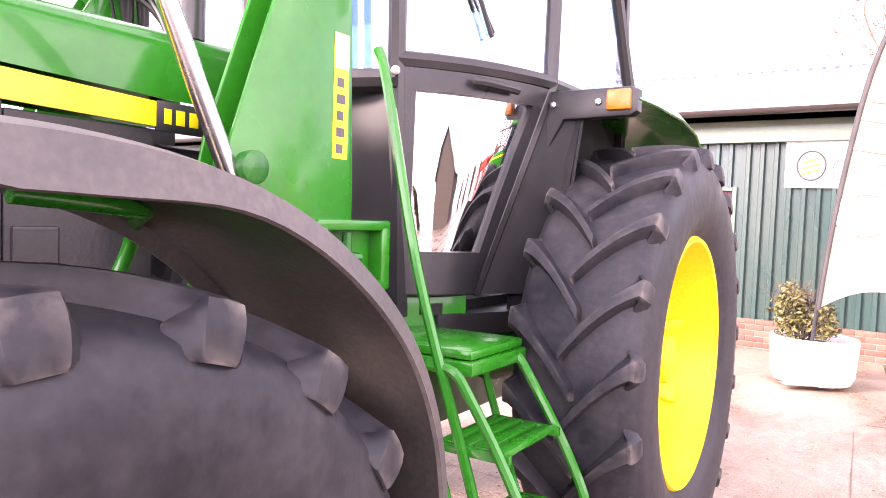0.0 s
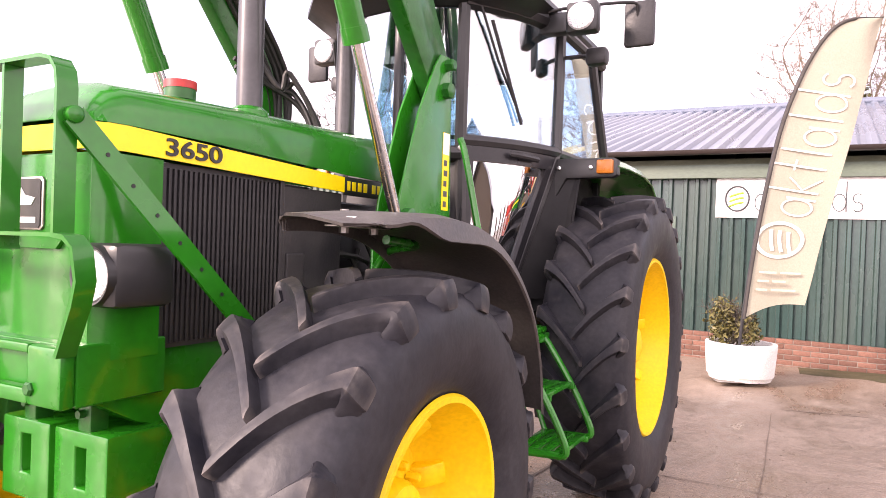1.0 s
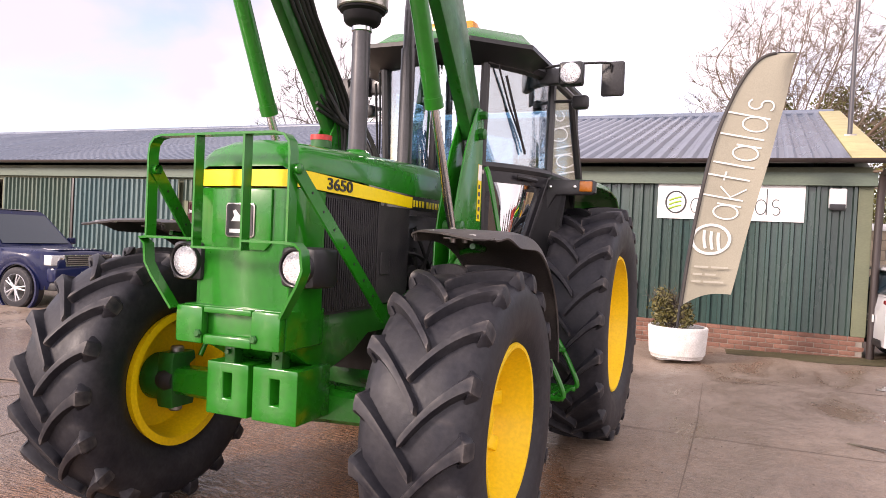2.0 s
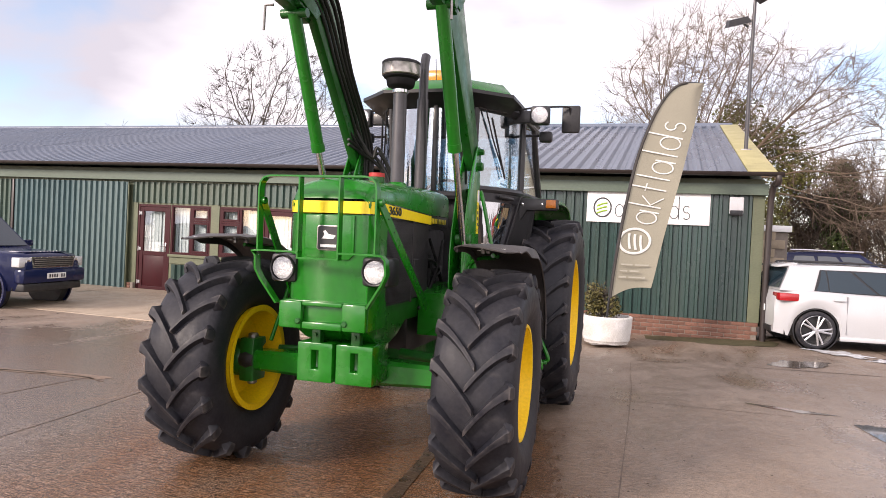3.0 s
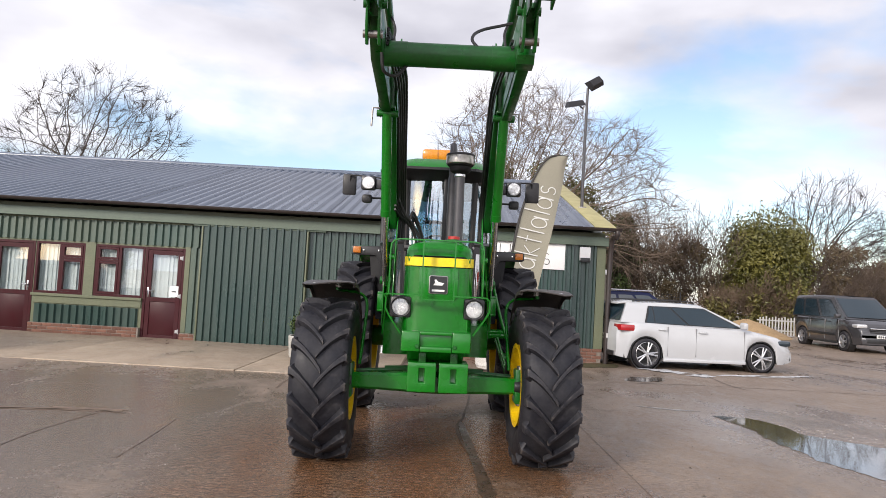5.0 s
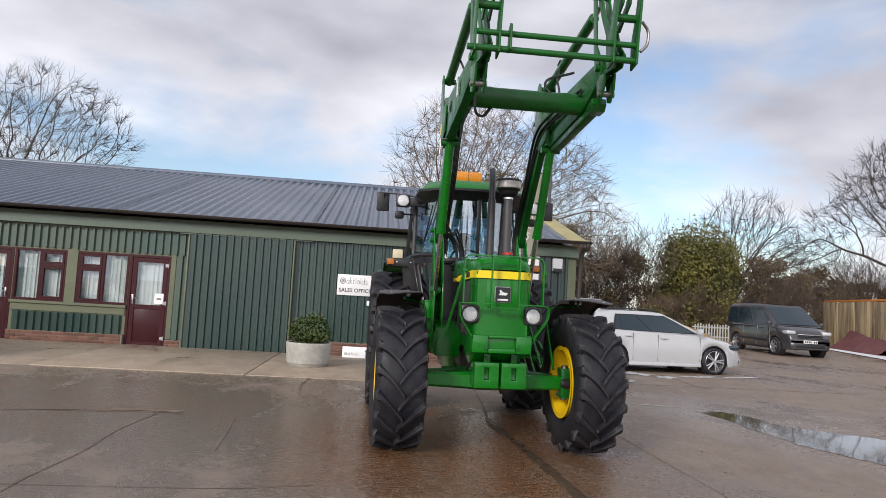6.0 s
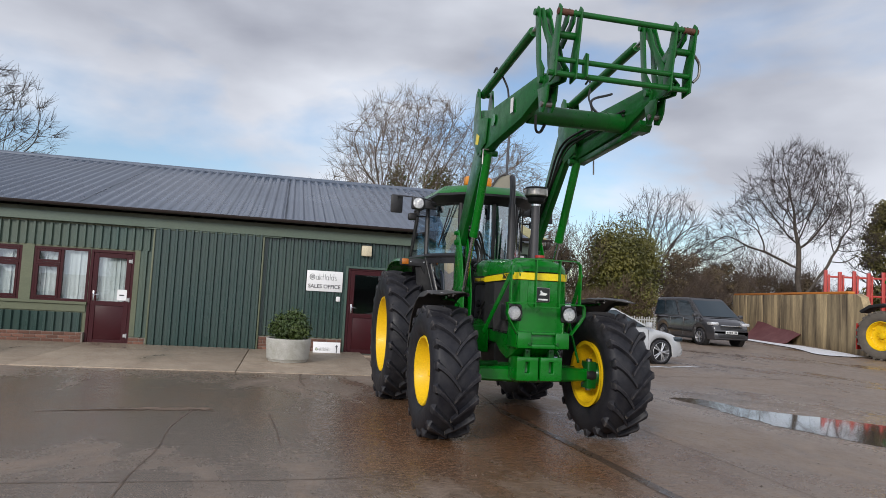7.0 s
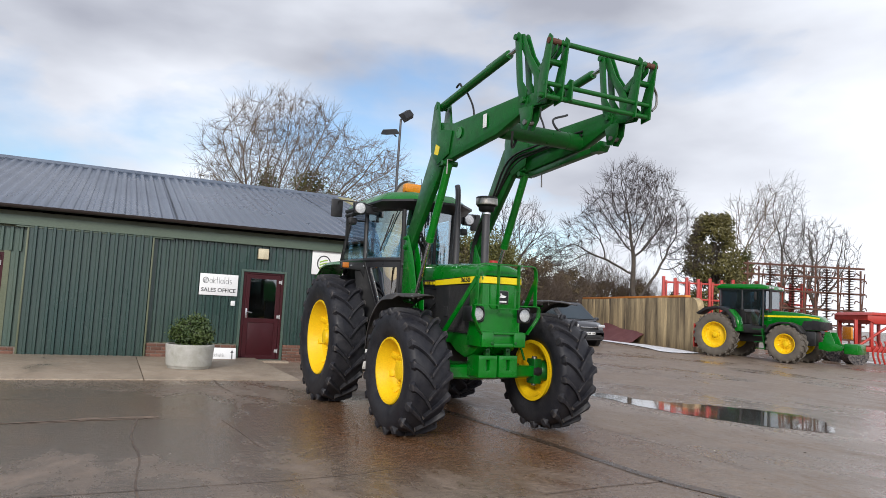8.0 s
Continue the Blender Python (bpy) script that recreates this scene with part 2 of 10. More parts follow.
WHITE_PRINT = material("white_print", (0.74, 0.735, 0.69), 0.7, scale=3, amount=0.2)

# ---- mesh tools ----
def link_mesh(name, bm, mat, smooth=True, angle=38):
    me = bpy.data.meshes.new(name)
    bm.normal_update()
    if smooth:
        lim = radians(angle)
        for f in bm.faces:
            f.smooth = True
        for e in bm.edges:
            if len(e.link_faces) != 2 or e.calc_face_angle(0) > lim:
                e.smooth = False
    bm.to_mesh(me)
    bm.free()
    if mat:
        me.materials.append(mat)
    return me


def part(name, bm, mat, parent=None, label="", smooth=True, at=None):
    """One mesh object, under a thing or a part."""
    ob = new(name, link_mesh(name, bm, mat, smooth))
    if parent is not None:
        ob.parent = parent
    if at is not None:
        ob.matrix_basis = at
    if label:
        ob["label"] = label
    return ob


def share(name, mesh, parent=None, at=None, label=""):
    """Another object on a mesh that exists."""
    ob = new(name, mesh)
    if parent is not None:
        ob.parent = parent
    if at is not None:
        ob.matrix_basis = at
    if label:
        ob["label"] = label
    return ob


def thing(name, at, label, category, group="", kind=""):
    ob = new(name)
    ob.empty_display_size = 0.2
    ob.matrix_basis = at
    return tagged(ob, label, category, group, kind)


def B():
    return bmesh.new()


def add_box(bm, x0, x1, y0, y1, z0, z1, bevel=0.0, m=None):
    vs = [bm.verts.new(p) for p in ((x0, y0, z0), (x1, y0, z0), (x1, y1, z0), (x0, y1, z0), (x0, y0, z1), (x1, y0, z1), (x1, y1, z1), (x0, y1, z1))]
    fs = [bm.faces.new([vs[i] for i in q]) for q in ((3, 2, 1, 0), (4, 5, 6, 7), (0, 1, 5, 4), (1, 2, 6, 5), (2, 3, 7, 6), (3, 0, 4, 7))]
    if bevel:
        es = list({e for f in fs for e in f.edges})
        r = bmesh.ops.bevel(bm, geom=es, offset=bevel, segments=2, affect="EDGES", profile=0.5)
        vs = list({v for f in r["faces"] for v in f.verts} | {v for v in vs if v.is_valid})
    if m is not None:
        bmesh.ops.transform(bm, matrix=m, verts=[v for v in vs if v.is_valid])
    return bm


def box(x0, x1, y0, y1, z0, z1, bevel=0.0):
    return add_box(B(), x0, x1, y0, y1, z0, z1, bevel)


def add_tube(bm, points, radius, seg=10, caps=True, flat=1.0):
    """A round bar along points; radius may be a list."""
    pts = [Vector(p) for p in points]
    rad = radius if isinstance(radius, (list, tuple)) else [radius] * len(pts)
    rings, side = [], None
    for i, p in enumerate(pts):
        d = (pts[min(i + 1, len(pts) - 1)] - pts[max(i - 1, 0)]).normalized()
        if side is None:
            side = d.cross(Vector((0, 0, 1)) if abs(d.z) < 0.9 else Vector((1, 0, 0))).normalized()
        else:
            side = (side - d * side.dot(d)).normalized()
        up = side.cross(d)
        rings.append([bm.verts.new(p + rad[i] * (side * math.cos(a) + up * flat * math.sin(a))) for a in (2 * math.pi * k / seg for k in range(seg))])
    for a, b in zip(rings, rings[1:]):
        for k in range(seg):
            bm.faces.new((a[k], b[k], b[(k + 1) % seg], a[(k + 1) % seg]))
    if caps:
        bm.faces.new(rings[0])
        bm.faces.new(rings[-1][::-1])
    return bm


def tube(points, radius, seg=10, caps=True):
    return add_tube(B(), points, radius, seg, caps)


def curve_points(points, n=6):
    """A smooth line through points."""
    p = [Vector(q) for q in points]
    p = [2 * p[0] - p[1]] + p + [2 * p[-1] - p[-2]]
    out = []
    for i in range(1, len(p) - 2):
        for k in range(n):
            t = k / n
            out.append(0.5 * (2 * p[i] + (p[i + 1] - p[i - 1]) * t + (2 * p[i - 1] - 5 * p[i] + 4 * p[i + 1] - p[i + 2]) * t * t
                              + (3 * p[i] - p[i - 1] - 3 * p[i + 1] + p[i + 2]) * t ** 3))
    return out + [p[-2]]


def add_prism(bm, outline, axis, a, b, bevel=0.0):
    """A plate: an outline of (u, v) pairs pushed along an axis. x: u, v are y, z; y: x, z; z: x, y."""
    put = {"x": lambda u, v, w: (w, u, v), "y": lambda u, v, w: (u, w, v), "z": lambda u, v, w: (u, v, w)}[axis]
    lo = [bm.verts.new(put(u, v, a)) for u, v in outline]
    hi = [bm.verts.new(put(u, v, b)) for u, v in outline]
    fs = [bm.faces.new(lo), bm.faces.new(hi[::-1])]
    n = len(outline)
    for i in range(n):
        fs.append(bm.faces.new((lo[i], hi[i], hi[(i + 1) % n], lo[(i + 1) % n])))
    bmesh.ops.recalc_face_normals(bm, faces=fs)
    if bevel:
        bmesh.ops.bevel(bm, geom=list({e for f in fs[:2] for e in f.edges}), offset=bevel, segments=2, affect="EDGES", profile=0.5)
    return bm


def prism(outline, axis, a, b, bevel=0.0):
    return add_prism(B(), outline, axis, a, b, bevel)


def add_lathe(bm, profile, seg=48, m=None, arc=None):
    """A profile of (along, radius) pairs turned about the x axis."""
    made, rings = [], []
    for x, r in profile:
        if r < 1e-5:
            ring = [bm.verts.new((x, 0, 0))]
        else:
            ring = [bm.verts.new((x, r * math.cos(a), r * math.sin(a))) for a in (2 * math.pi * k / seg for k in range(seg))]
        rings.append(ring)
        made += ring
    for a, b in zip(rings, rings[1:]):
        for k in range(seg):
            j = (k + 1) % seg
            if len(a) == 1 and len(b) > 1:
                bm.faces.new((a[0], b[k], b[j]))
            elif len(b) == 1 and len(a) > 1:
                bm.faces.new((a[k], b[0], a[j]))
            elif len(a) > 1:
                bm.faces.new((a[k], b[k], b[j], a[j]))
    if m is not None:
        bmesh.ops.transform(bm, matrix=m, verts=made)
    return bm


def lathe(profile, seg=48, m=None):
    bm = add_lathe(B(), profile, seg, m)
    bmesh.ops.recalc_face_normals(bm, faces=bm.faces[:])
    return bm


UP = Matrix.Rotation(radians(-90), 4, "Y")       # turns a lathe's x axis upright


def add_grid(bm, rows, close=False):
    """Skin over rows of points."""
    vs = [[bm.verts.new(p) for p in row] for row in rows]
    for a, b in zip(vs, vs[1:]):
        n = len(a)
        for k in range(n if close else n - 1):
            bm.faces.new((a[k], a[(k + 1) % n], b[(k + 1) % n], b[k]))
    return vs


def thicken(bm, d):
    """Gives a skin of faces a thickness."""
    bm.normal_update()
    bmesh.ops.solidify(bm, geom=bm.faces[:], thickness=d)
    return bm


def lerp(a, b, t):
    return a + (b - a) * t


def step(a, b, x):
    t = min(1.0, max(0.0, (x - a) / (b - a)))
    return t * t * (3 - 2 * t)

# ---- ground ----
def ground_z(x, y):
    """The yard: nearly level, falling a little to the building and rising past the parked cars."""
    return -0.10 * step(3.0, 9.5, y) * (1 - step(-1.0, 2.5, x)) + 0.12 * step(8, 20, y) * step(6, 12, x) * (1 - step(60, 200, y))


def concrete(name, colour, second, wet, pool=0.0):
    """Old yard concrete: pale dry patches, brown damp ones, and wet shine where it lies low."""
    m = bpy.data.materials.new(name)
    m.use_nodes = True
    t = m.node_tree
    b = t.nodes["Principled BSDF"]
    co = t.nodes.new("ShaderNodeTexCoord")

    def noise_at(scale, detail=6.0, rough=0.55, stretch=(1, 1, 1), distort=0.0):
        mp = t.nodes.new("ShaderNodeMapping")
        mp.inputs["Scale"].default_value = stretch
        n = t.nodes.new("ShaderNodeTexNoise")
        n.inputs["Scale"].default_value, n.inputs["Detail"].default_value = scale, detail
        n.inputs["Roughness"].default_value, n.inputs["Distortion"].default_value = rough, distort
        t.links.new(co.outputs["Object"], mp.inputs[0])
        t.links.new(mp.outputs[0], n.inputs["Vector"])
        return n.outputs["Fac"]

    def ramp(src, a, b_, lo=0.0, hi=1.0):
        r = t.nodes.new("ShaderNodeMapRange")
        for key, v in zip(("From Min", "From Max", "To Min", "To Max"), (a, b_, lo, hi)):
            r.inputs[key].default_value = v
        t.links.new(src, r.inputs["Value"])
        return r.outputs[0]

    def blend(fac, a, b_, kind="MIX"):
        x = t.nodes.new("ShaderNodeMix")
        x.data_type, x.blend_type = "RGBA", kind
        t.links.new(fac, x.inputs["Factor"])
        for sock, v in (("A", a), ("B", b_)):
            if isinstance(v, tuple):
                x.inputs[sock].default_value = (*v, 1)
            else:
                t.links.new(v, x.inputs[sock])
        return x.outputs["Result"]

    wide = noise_at(0.30, 6.0, 0.60, (1.0, 0.6, 1), 0.6)
    mid = noise_at(1.3, 8.0, 0.68, (1.0, 0.45, 1), 0.8)
    both = t.nodes.new("ShaderNodeMath")
    both.operation = "MULTIPLY_ADD"
    both.inputs[1].default_value = 0.55
    half = t.nodes.new("ShaderNodeMath")
    half.operation = "MULTIPLY"
    half.inputs[1].default_value = 0.45
    t.links.new(mid, half.inputs[0])
    t.links.new(wide, both.inputs[0])
    t.links.new(half.outputs[0], both.inputs[2])
    damp = both.outputs[0]
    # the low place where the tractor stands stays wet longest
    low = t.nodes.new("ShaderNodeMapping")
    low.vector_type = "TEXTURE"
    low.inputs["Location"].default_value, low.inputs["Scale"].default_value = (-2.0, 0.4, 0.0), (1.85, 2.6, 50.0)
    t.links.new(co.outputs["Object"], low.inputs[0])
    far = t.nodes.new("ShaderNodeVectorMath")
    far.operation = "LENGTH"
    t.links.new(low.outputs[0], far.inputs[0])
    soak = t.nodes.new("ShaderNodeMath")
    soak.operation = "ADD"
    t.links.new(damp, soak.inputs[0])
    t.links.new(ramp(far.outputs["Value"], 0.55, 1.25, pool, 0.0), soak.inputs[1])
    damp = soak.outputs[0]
    if pool:
        # a wide flat part of the yard that dries slowly
        flat = t.nodes.new("ShaderNodeMapping")
        flat.vector_type = "TEXTURE"
        flat.inputs["Location"].default_value, flat.inputs["Scale"].default_value = (-7.6, -0.6, 0.0), (4.4, 5.2, 50.0)
        t.links.new(co.outputs["Object"], flat.inputs[0])
        away = t.nodes.new("ShaderNodeVectorMath")
        away.operation = "LENGTH"
        t.links.new(flat.outputs[0], away.inputs[0])
        slow = t.nodes.new("ShaderNodeMath")
        slow.operation = "ADD"
        t.links.new(damp, slow.inputs[0])
        t.links.new(ramp(away.outputs["Value"], 0.6, 1.2, 0.115, 0.0), slow.inputs[1])
        damp = slow.outputs[0]
    stain = noise_at(1.7, 7.0, 0.65)
    grit = noise_at(90, 2.0)
    speck = noise_at(28, 3.0)
    c = blend(ramp(stain, 0.38, 0.66), colour, second)
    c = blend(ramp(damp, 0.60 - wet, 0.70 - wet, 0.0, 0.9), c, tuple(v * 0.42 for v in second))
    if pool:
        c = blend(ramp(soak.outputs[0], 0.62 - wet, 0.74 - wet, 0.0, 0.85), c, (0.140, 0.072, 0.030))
    c = blend(ramp(speck, 0.58, 0.70, 0.0, 0.55), c, tuple(v * 0.35 for v in second))
    c = blend(ramp(noise_at(4.5, 8.0, 0.75, (1.0, 0.5, 1), 0.4), 0.50, 0.66, 0.0, 0.55), c, tuple(v * 0.55 for v in second))
    mottle = noise_at(13.0, 6.0, 0.72, (1.0, 0.7, 1), 0.3)
    c = blend(ramp(mottle, 0.47, 0.62, 0.0, 0.45), c, tuple(v * 0.55 for v in second))
    c = blend(ramp(noise_at(170, 1.0), 0.60, 0.70, 0.0, 0.7), c, tuple(min(1, v * 1.9) for v in colour))
    c = blend(ramp(grit, 0.42, 0.70, 0.0, 0.6), c, tuple(min(1, v * 1.5) for v in colour))
    # straw-like flecks of worn aggregate
    fleck = noise_at(42, 4.0, 0.65, (0.5, 1.0, 1), 0.8)
    worn = ramp(far.outputs["Value"], 0.9, 1.8, 1.0, 0.3)

    def times(p, q):
        x = t.nodes.new("ShaderNodeMath")
        x.operation = "MULTIPLY"
        t.links.new(p, x.inputs[0])
        t.links.new(q, x.inputs[1])
        return x.outputs[0]
    c = blend(times(ramp(fleck, 0.55, 0.66, 0.0, 0.45), worn), c, tuple(min(1, v * 1.7) for v in colour))
    c = blend(times(ramp(fleck, 0.46, 0.34, 0.0, 0.6), worn), c, tuple(v * 0.32 for v in second))
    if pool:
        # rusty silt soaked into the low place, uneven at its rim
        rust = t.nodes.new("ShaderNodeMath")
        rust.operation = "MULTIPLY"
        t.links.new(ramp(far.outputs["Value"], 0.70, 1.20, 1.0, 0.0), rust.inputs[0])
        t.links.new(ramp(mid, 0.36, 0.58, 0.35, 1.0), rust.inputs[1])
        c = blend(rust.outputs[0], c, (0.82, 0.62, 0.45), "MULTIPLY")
    t.links.new(c, b.inputs["Base Color"])
    gloss = t.nodes.new("ShaderNodeMath")
    gloss.operation = "MULTIPLY"
    t.links.new(ramp(damp, 0.58 - wet, 0.70 - wet, 0.62, 0.17), gloss.inputs[0])
    t.links.new(ramp(mottle, 0.35, 0.65, 1.25, 0.70), gloss.inputs[1])
    if pool:
        # a thin film of water all round the puddle, with an uneven rim
        rim = t.nodes.new("ShaderNodeMapping")
        rim.vector_type = "TEXTURE"
        rim.inputs["Location"].default_value, rim.inputs["Rotation"].default_value, rim.inputs["Scale"].default_value = (3.1, 1.5, 0.0), (0, 0, radians(12)), (2.1, 3.6, 50.0)
        t.links.new(co.outputs["Object"], rim.inputs[0])
        reach = t.nodes.new("ShaderNodeVectorMath")
        reach.operation = "LENGTH"
        t.links.new(rim.outputs[0], reach.inputs[0])
        edge = t.nodes.new("ShaderNodeMath")
        edge.operation = "MULTIPLY_ADD"
        edge.inputs[1].default_value = 0.9
        t.links.new(mid, edge.inputs[0])
        t.links.new(reach.outputs["Value"], edge.inputs[2])
        t.links.new(times(gloss.outputs[0], ramp(edge.outputs[0], 1.05, 1.55, 0.38, 1.0)), b.inputs["Roughness"])
    else:
        t.links.new(gloss.outputs[0], b.inputs["Roughness"])
    bp = t.nodes.new("ShaderNodeBump")
    bp.inputs["Strength"].default_value, bp.inputs["Distance"].default_value = 0.4, 0.006
    t.links.new(grit, bp.inputs["Height"])
    bp2 = t.nodes.new("ShaderNodeBump")
    bp2.inputs["Strength"].default_value, bp2.inputs["Distance"].default_value = 0.25, 0.02
    t.links.new(noise_at(6.0, 5.0, 0.6, (1.0, 4.0, 1)), bp2.inputs["Height"])
    t.links.new(bp.outputs[0], bp2.inputs["Normal"])
    # short broken ridges where the wet surface was tamped
    keep = t.nodes.new("ShaderNodeMath")
    keep.operation = "MULTIPLY"
    t.links.new(ramp(noise_at(15.0, 2.0, 0.5, (0.55, 2.4, 1), 1.2), 0.42, 0.60), keep.inputs[0])
    t.links.new(ramp(far.outputs["Value"], 0.6, 1.4, 1.0, 0.0) if pool else ramp(stain, 0.6, 0.8, 0.0, 0.3), keep.inputs[1])
    bp3 = t.nodes.new("ShaderNodeBump")
    bp3.inputs["Strength"].default_value, bp3.inputs["Distance"].default_value = 0.6, 0.010
    t.links.new(keep.outputs[0], bp3.inputs["Height"])
    t.links.new(bp2.outputs[0], bp3.inputs["Normal"])
    t.links.new(bp3.outputs[0], b.inputs["Normal"])
    return m


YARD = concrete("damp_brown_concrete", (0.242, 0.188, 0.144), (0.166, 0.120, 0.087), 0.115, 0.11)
APRON = concrete("pale_dry_concrete", (0.345, 0.280, 0.208), (0.225, 0.168, 0.118), 0.04)


def make_ground():
    bm = B()
    xs = [-900, -300, -120, -60, -40] + [-30 + 1.5 * i for i in range(47)] + [45, 55, 70, 120, 300, 900]
    ys = [-900, -300, -100, -50, -30] + [-20 + 1.5 * i for i in range(34)] + [35, 45, 60, 90, 160, 300, 900]
    add_grid(bm, [[(x, y, ground_z(x, y)) for x in xs] for y in ys])
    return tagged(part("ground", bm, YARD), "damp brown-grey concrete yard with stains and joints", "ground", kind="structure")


make_ground()

WALL_Y = 9.72
BASE = -0.10
LEFT_END, RIGHT_END = -44.0, 1.70


def make_apron():
    """The raised dry strip along the building, cast in bays."""
    ap = thing("pavement", pose(0, 0, 0), "pale dry concrete apron along the green shed", "pavement", kind="structure")
    x = LEFT_END
    rnd = random.Random(4)
    while x < -3.0:
        w = min(rnd.uniform(3.2, 3.8), -2.6 - x)
        part("slab", box(x + 0.006, x + w - 0.006, 5.35 + rnd.uniform(-0.02, 0.02), WALL_Y, -0.25, -0.015 + rnd.uniform(-0.006, 0.004), 0.012), APRON, ap)
        x += w
    return ap


make_apron()

# ---- the shed ----
OPENINGS = [(-20.15, -19.1, BASE, 2.5), (-12.15, -11.20, BASE, 2.03), (-11.18, -10.05, 0.86, 2.03), (-9.82, -8.69, 0.86, 2.03), (-8.68, -7.77, BASE, 2.03), (-3.0, -2.06, BASE, 1.99)]
EAVE = 2.90


def make_wall():
    """The shed's front wall: a solid core with real openings, from bays between them."""
    bm = B()
    edges = sorted({LEFT_END, RIGHT_END} | {x for o in OPENINGS for x in o[:2]})
    for a, b in zip(edges, edges[1:]):
        holes = [o for o in OPENINGS if o[0] <= a + 1e-6 and o[1] >= b - 1e-6]
        if not holes:
            add_box(bm, a, b, WALL_Y, WALL_Y + 0.2, BASE - 0.1, EAVE)
        else:
            o = holes[0]
            if o[2] > BASE:
                add_box(bm, a, b, WALL_Y, WALL_Y + 0.2, BASE - 0.1, o[2])
            add_box(bm, a, b, WALL_Y, WALL_Y + 0.2, o[3], EAVE)
    return tagged(part("wall_south", bm, BOARD, smooth=False), "front wall of a long green shed, olive boards behind sheeting", "wall", kind="structure")


wall = make_wall()


def sheet_mesh(x0, x1, y, z0, z1, pitch=0.168, depth=0.050, name="sheet"):
    """A run of box-profile sheet with upright ribs, standing proud of y."""
    bm = B()
    xs = []
    x = x0
    while x < x1 - 1e-6:
        for dx, dy in ((0.0, 0.0), (0.085, 0.0), (0.102, 1.0), (0.146, 1.0), (0.163, 0.0)):
            if x + dx < x1:
                xs.append((x + dx, dy))
        x += pitch
    xs.append((x1, 0.0))
    front = [[(a, y - 0.008 - depth * d, z) for a, d in xs] for z in (z0, z1)]
    add_grid(bm, front)
    # return edges close the sheet against the wall
    for row in front:
        add_grid(bm, [row, [(a, y - 0.001, z) for a, _, z in row]])
    bmesh.ops.recalc_face_normals(bm, faces=bm.faces[:])
    return link_mesh(name, bm, None, smooth=False)


def add_sheets(x0, x1, y, z0, z1, mat, width=1.008):
    x = x0
    while x < x1 - 0.02:
        w = min(width, x1 - x)
        me = sheet_mesh(x, x + w, y, z0, z1)
        me.materials.append(mat)
        share("sheet", me, wall)
        x += w


# above and around the office windows
add_sheets(-12.33, -7.40, WALL_Y, 2.07, 2.56, SHEET)
add_sheets(-11.12, -8.76, WALL_Y - 0.01, 0.20, 0.62, SHEET_DARK)
add_sheets(-4.98, -3.06, WALL_Y, 0.30, 2.60, SHEET_DARK)
add_sheets(-3.06, -2.0, WALL_Y, 2.03, 2.60, SHEET_DARK)
add_sheets(-2.0, 1.52, WALL_Y, 0.30, 2.60, SHEET_DARK)
add_sheets(-7.66, -7.40, WALL_Y, 0.14, 2.07, SHEET)
# sliding doors and the bays past them
add_sheets(-16.0, -12.36, WALL_Y - 0.10, BASE + 0.02, 2.55, SHEET_BLUE)
add_sheets(-19.05, -16.1, WALL_Y, BASE + 0.05, 2.55, SHEET)
add_sheets(-44.0, -20.2, WALL_Y, BASE + 0.05, 2.55, SHEET_BLUE)
add_sheets(-7.37, -5.0, WALL_Y - 0.10, BASE + 0.02, 2.60, SHEET_DARK)


def wall_part(name, bm, mat, label=""):
    return part(name, bm, mat, wall, label, smooth=False)


wall_part("fascia_board", box(LEFT_END, RIGHT_END + 0.05, WALL_Y - 0.16, WALL_Y + 0.1, 2.60, 2.80, 0.004), FASCIA, "grey-green painted fascia board")
wall_part("window_board", box(-12.33, -12.15, WALL_Y - 0.025, WALL_Y - 0.001, BASE, 2.07, 0.003), BOARD)
wall_part("window_board", box(-10.05, -9.82, WALL_Y - 0.025, WALL_Y - 0.001, 0.70, 2.07, 0.003), BOARD)
wall_part("window_board", box(-7.77, -7.66, WALL_Y - 0.025, WALL_Y - 0.001, 0.14, 2.07, 0.003), BOARD)
wall_part("window_board", box(-11.18, -8.70, WALL_Y - 0.03, WALL_Y - 0.001, 0.64, 0.80, 0.003), BOARD)
wall_part("window_board", box(1.52, RIGHT_END + 0.02, WALL_Y - 0.05, WALL_Y - 0.001, 0.30, 2.60, 0.003), BOARD)
wall_part("window_sill", box(-11.2, -8.68, WALL_Y - 0.07, WALL_Y - 0.001, 0.80, 0.86, 0.004), BOARD)


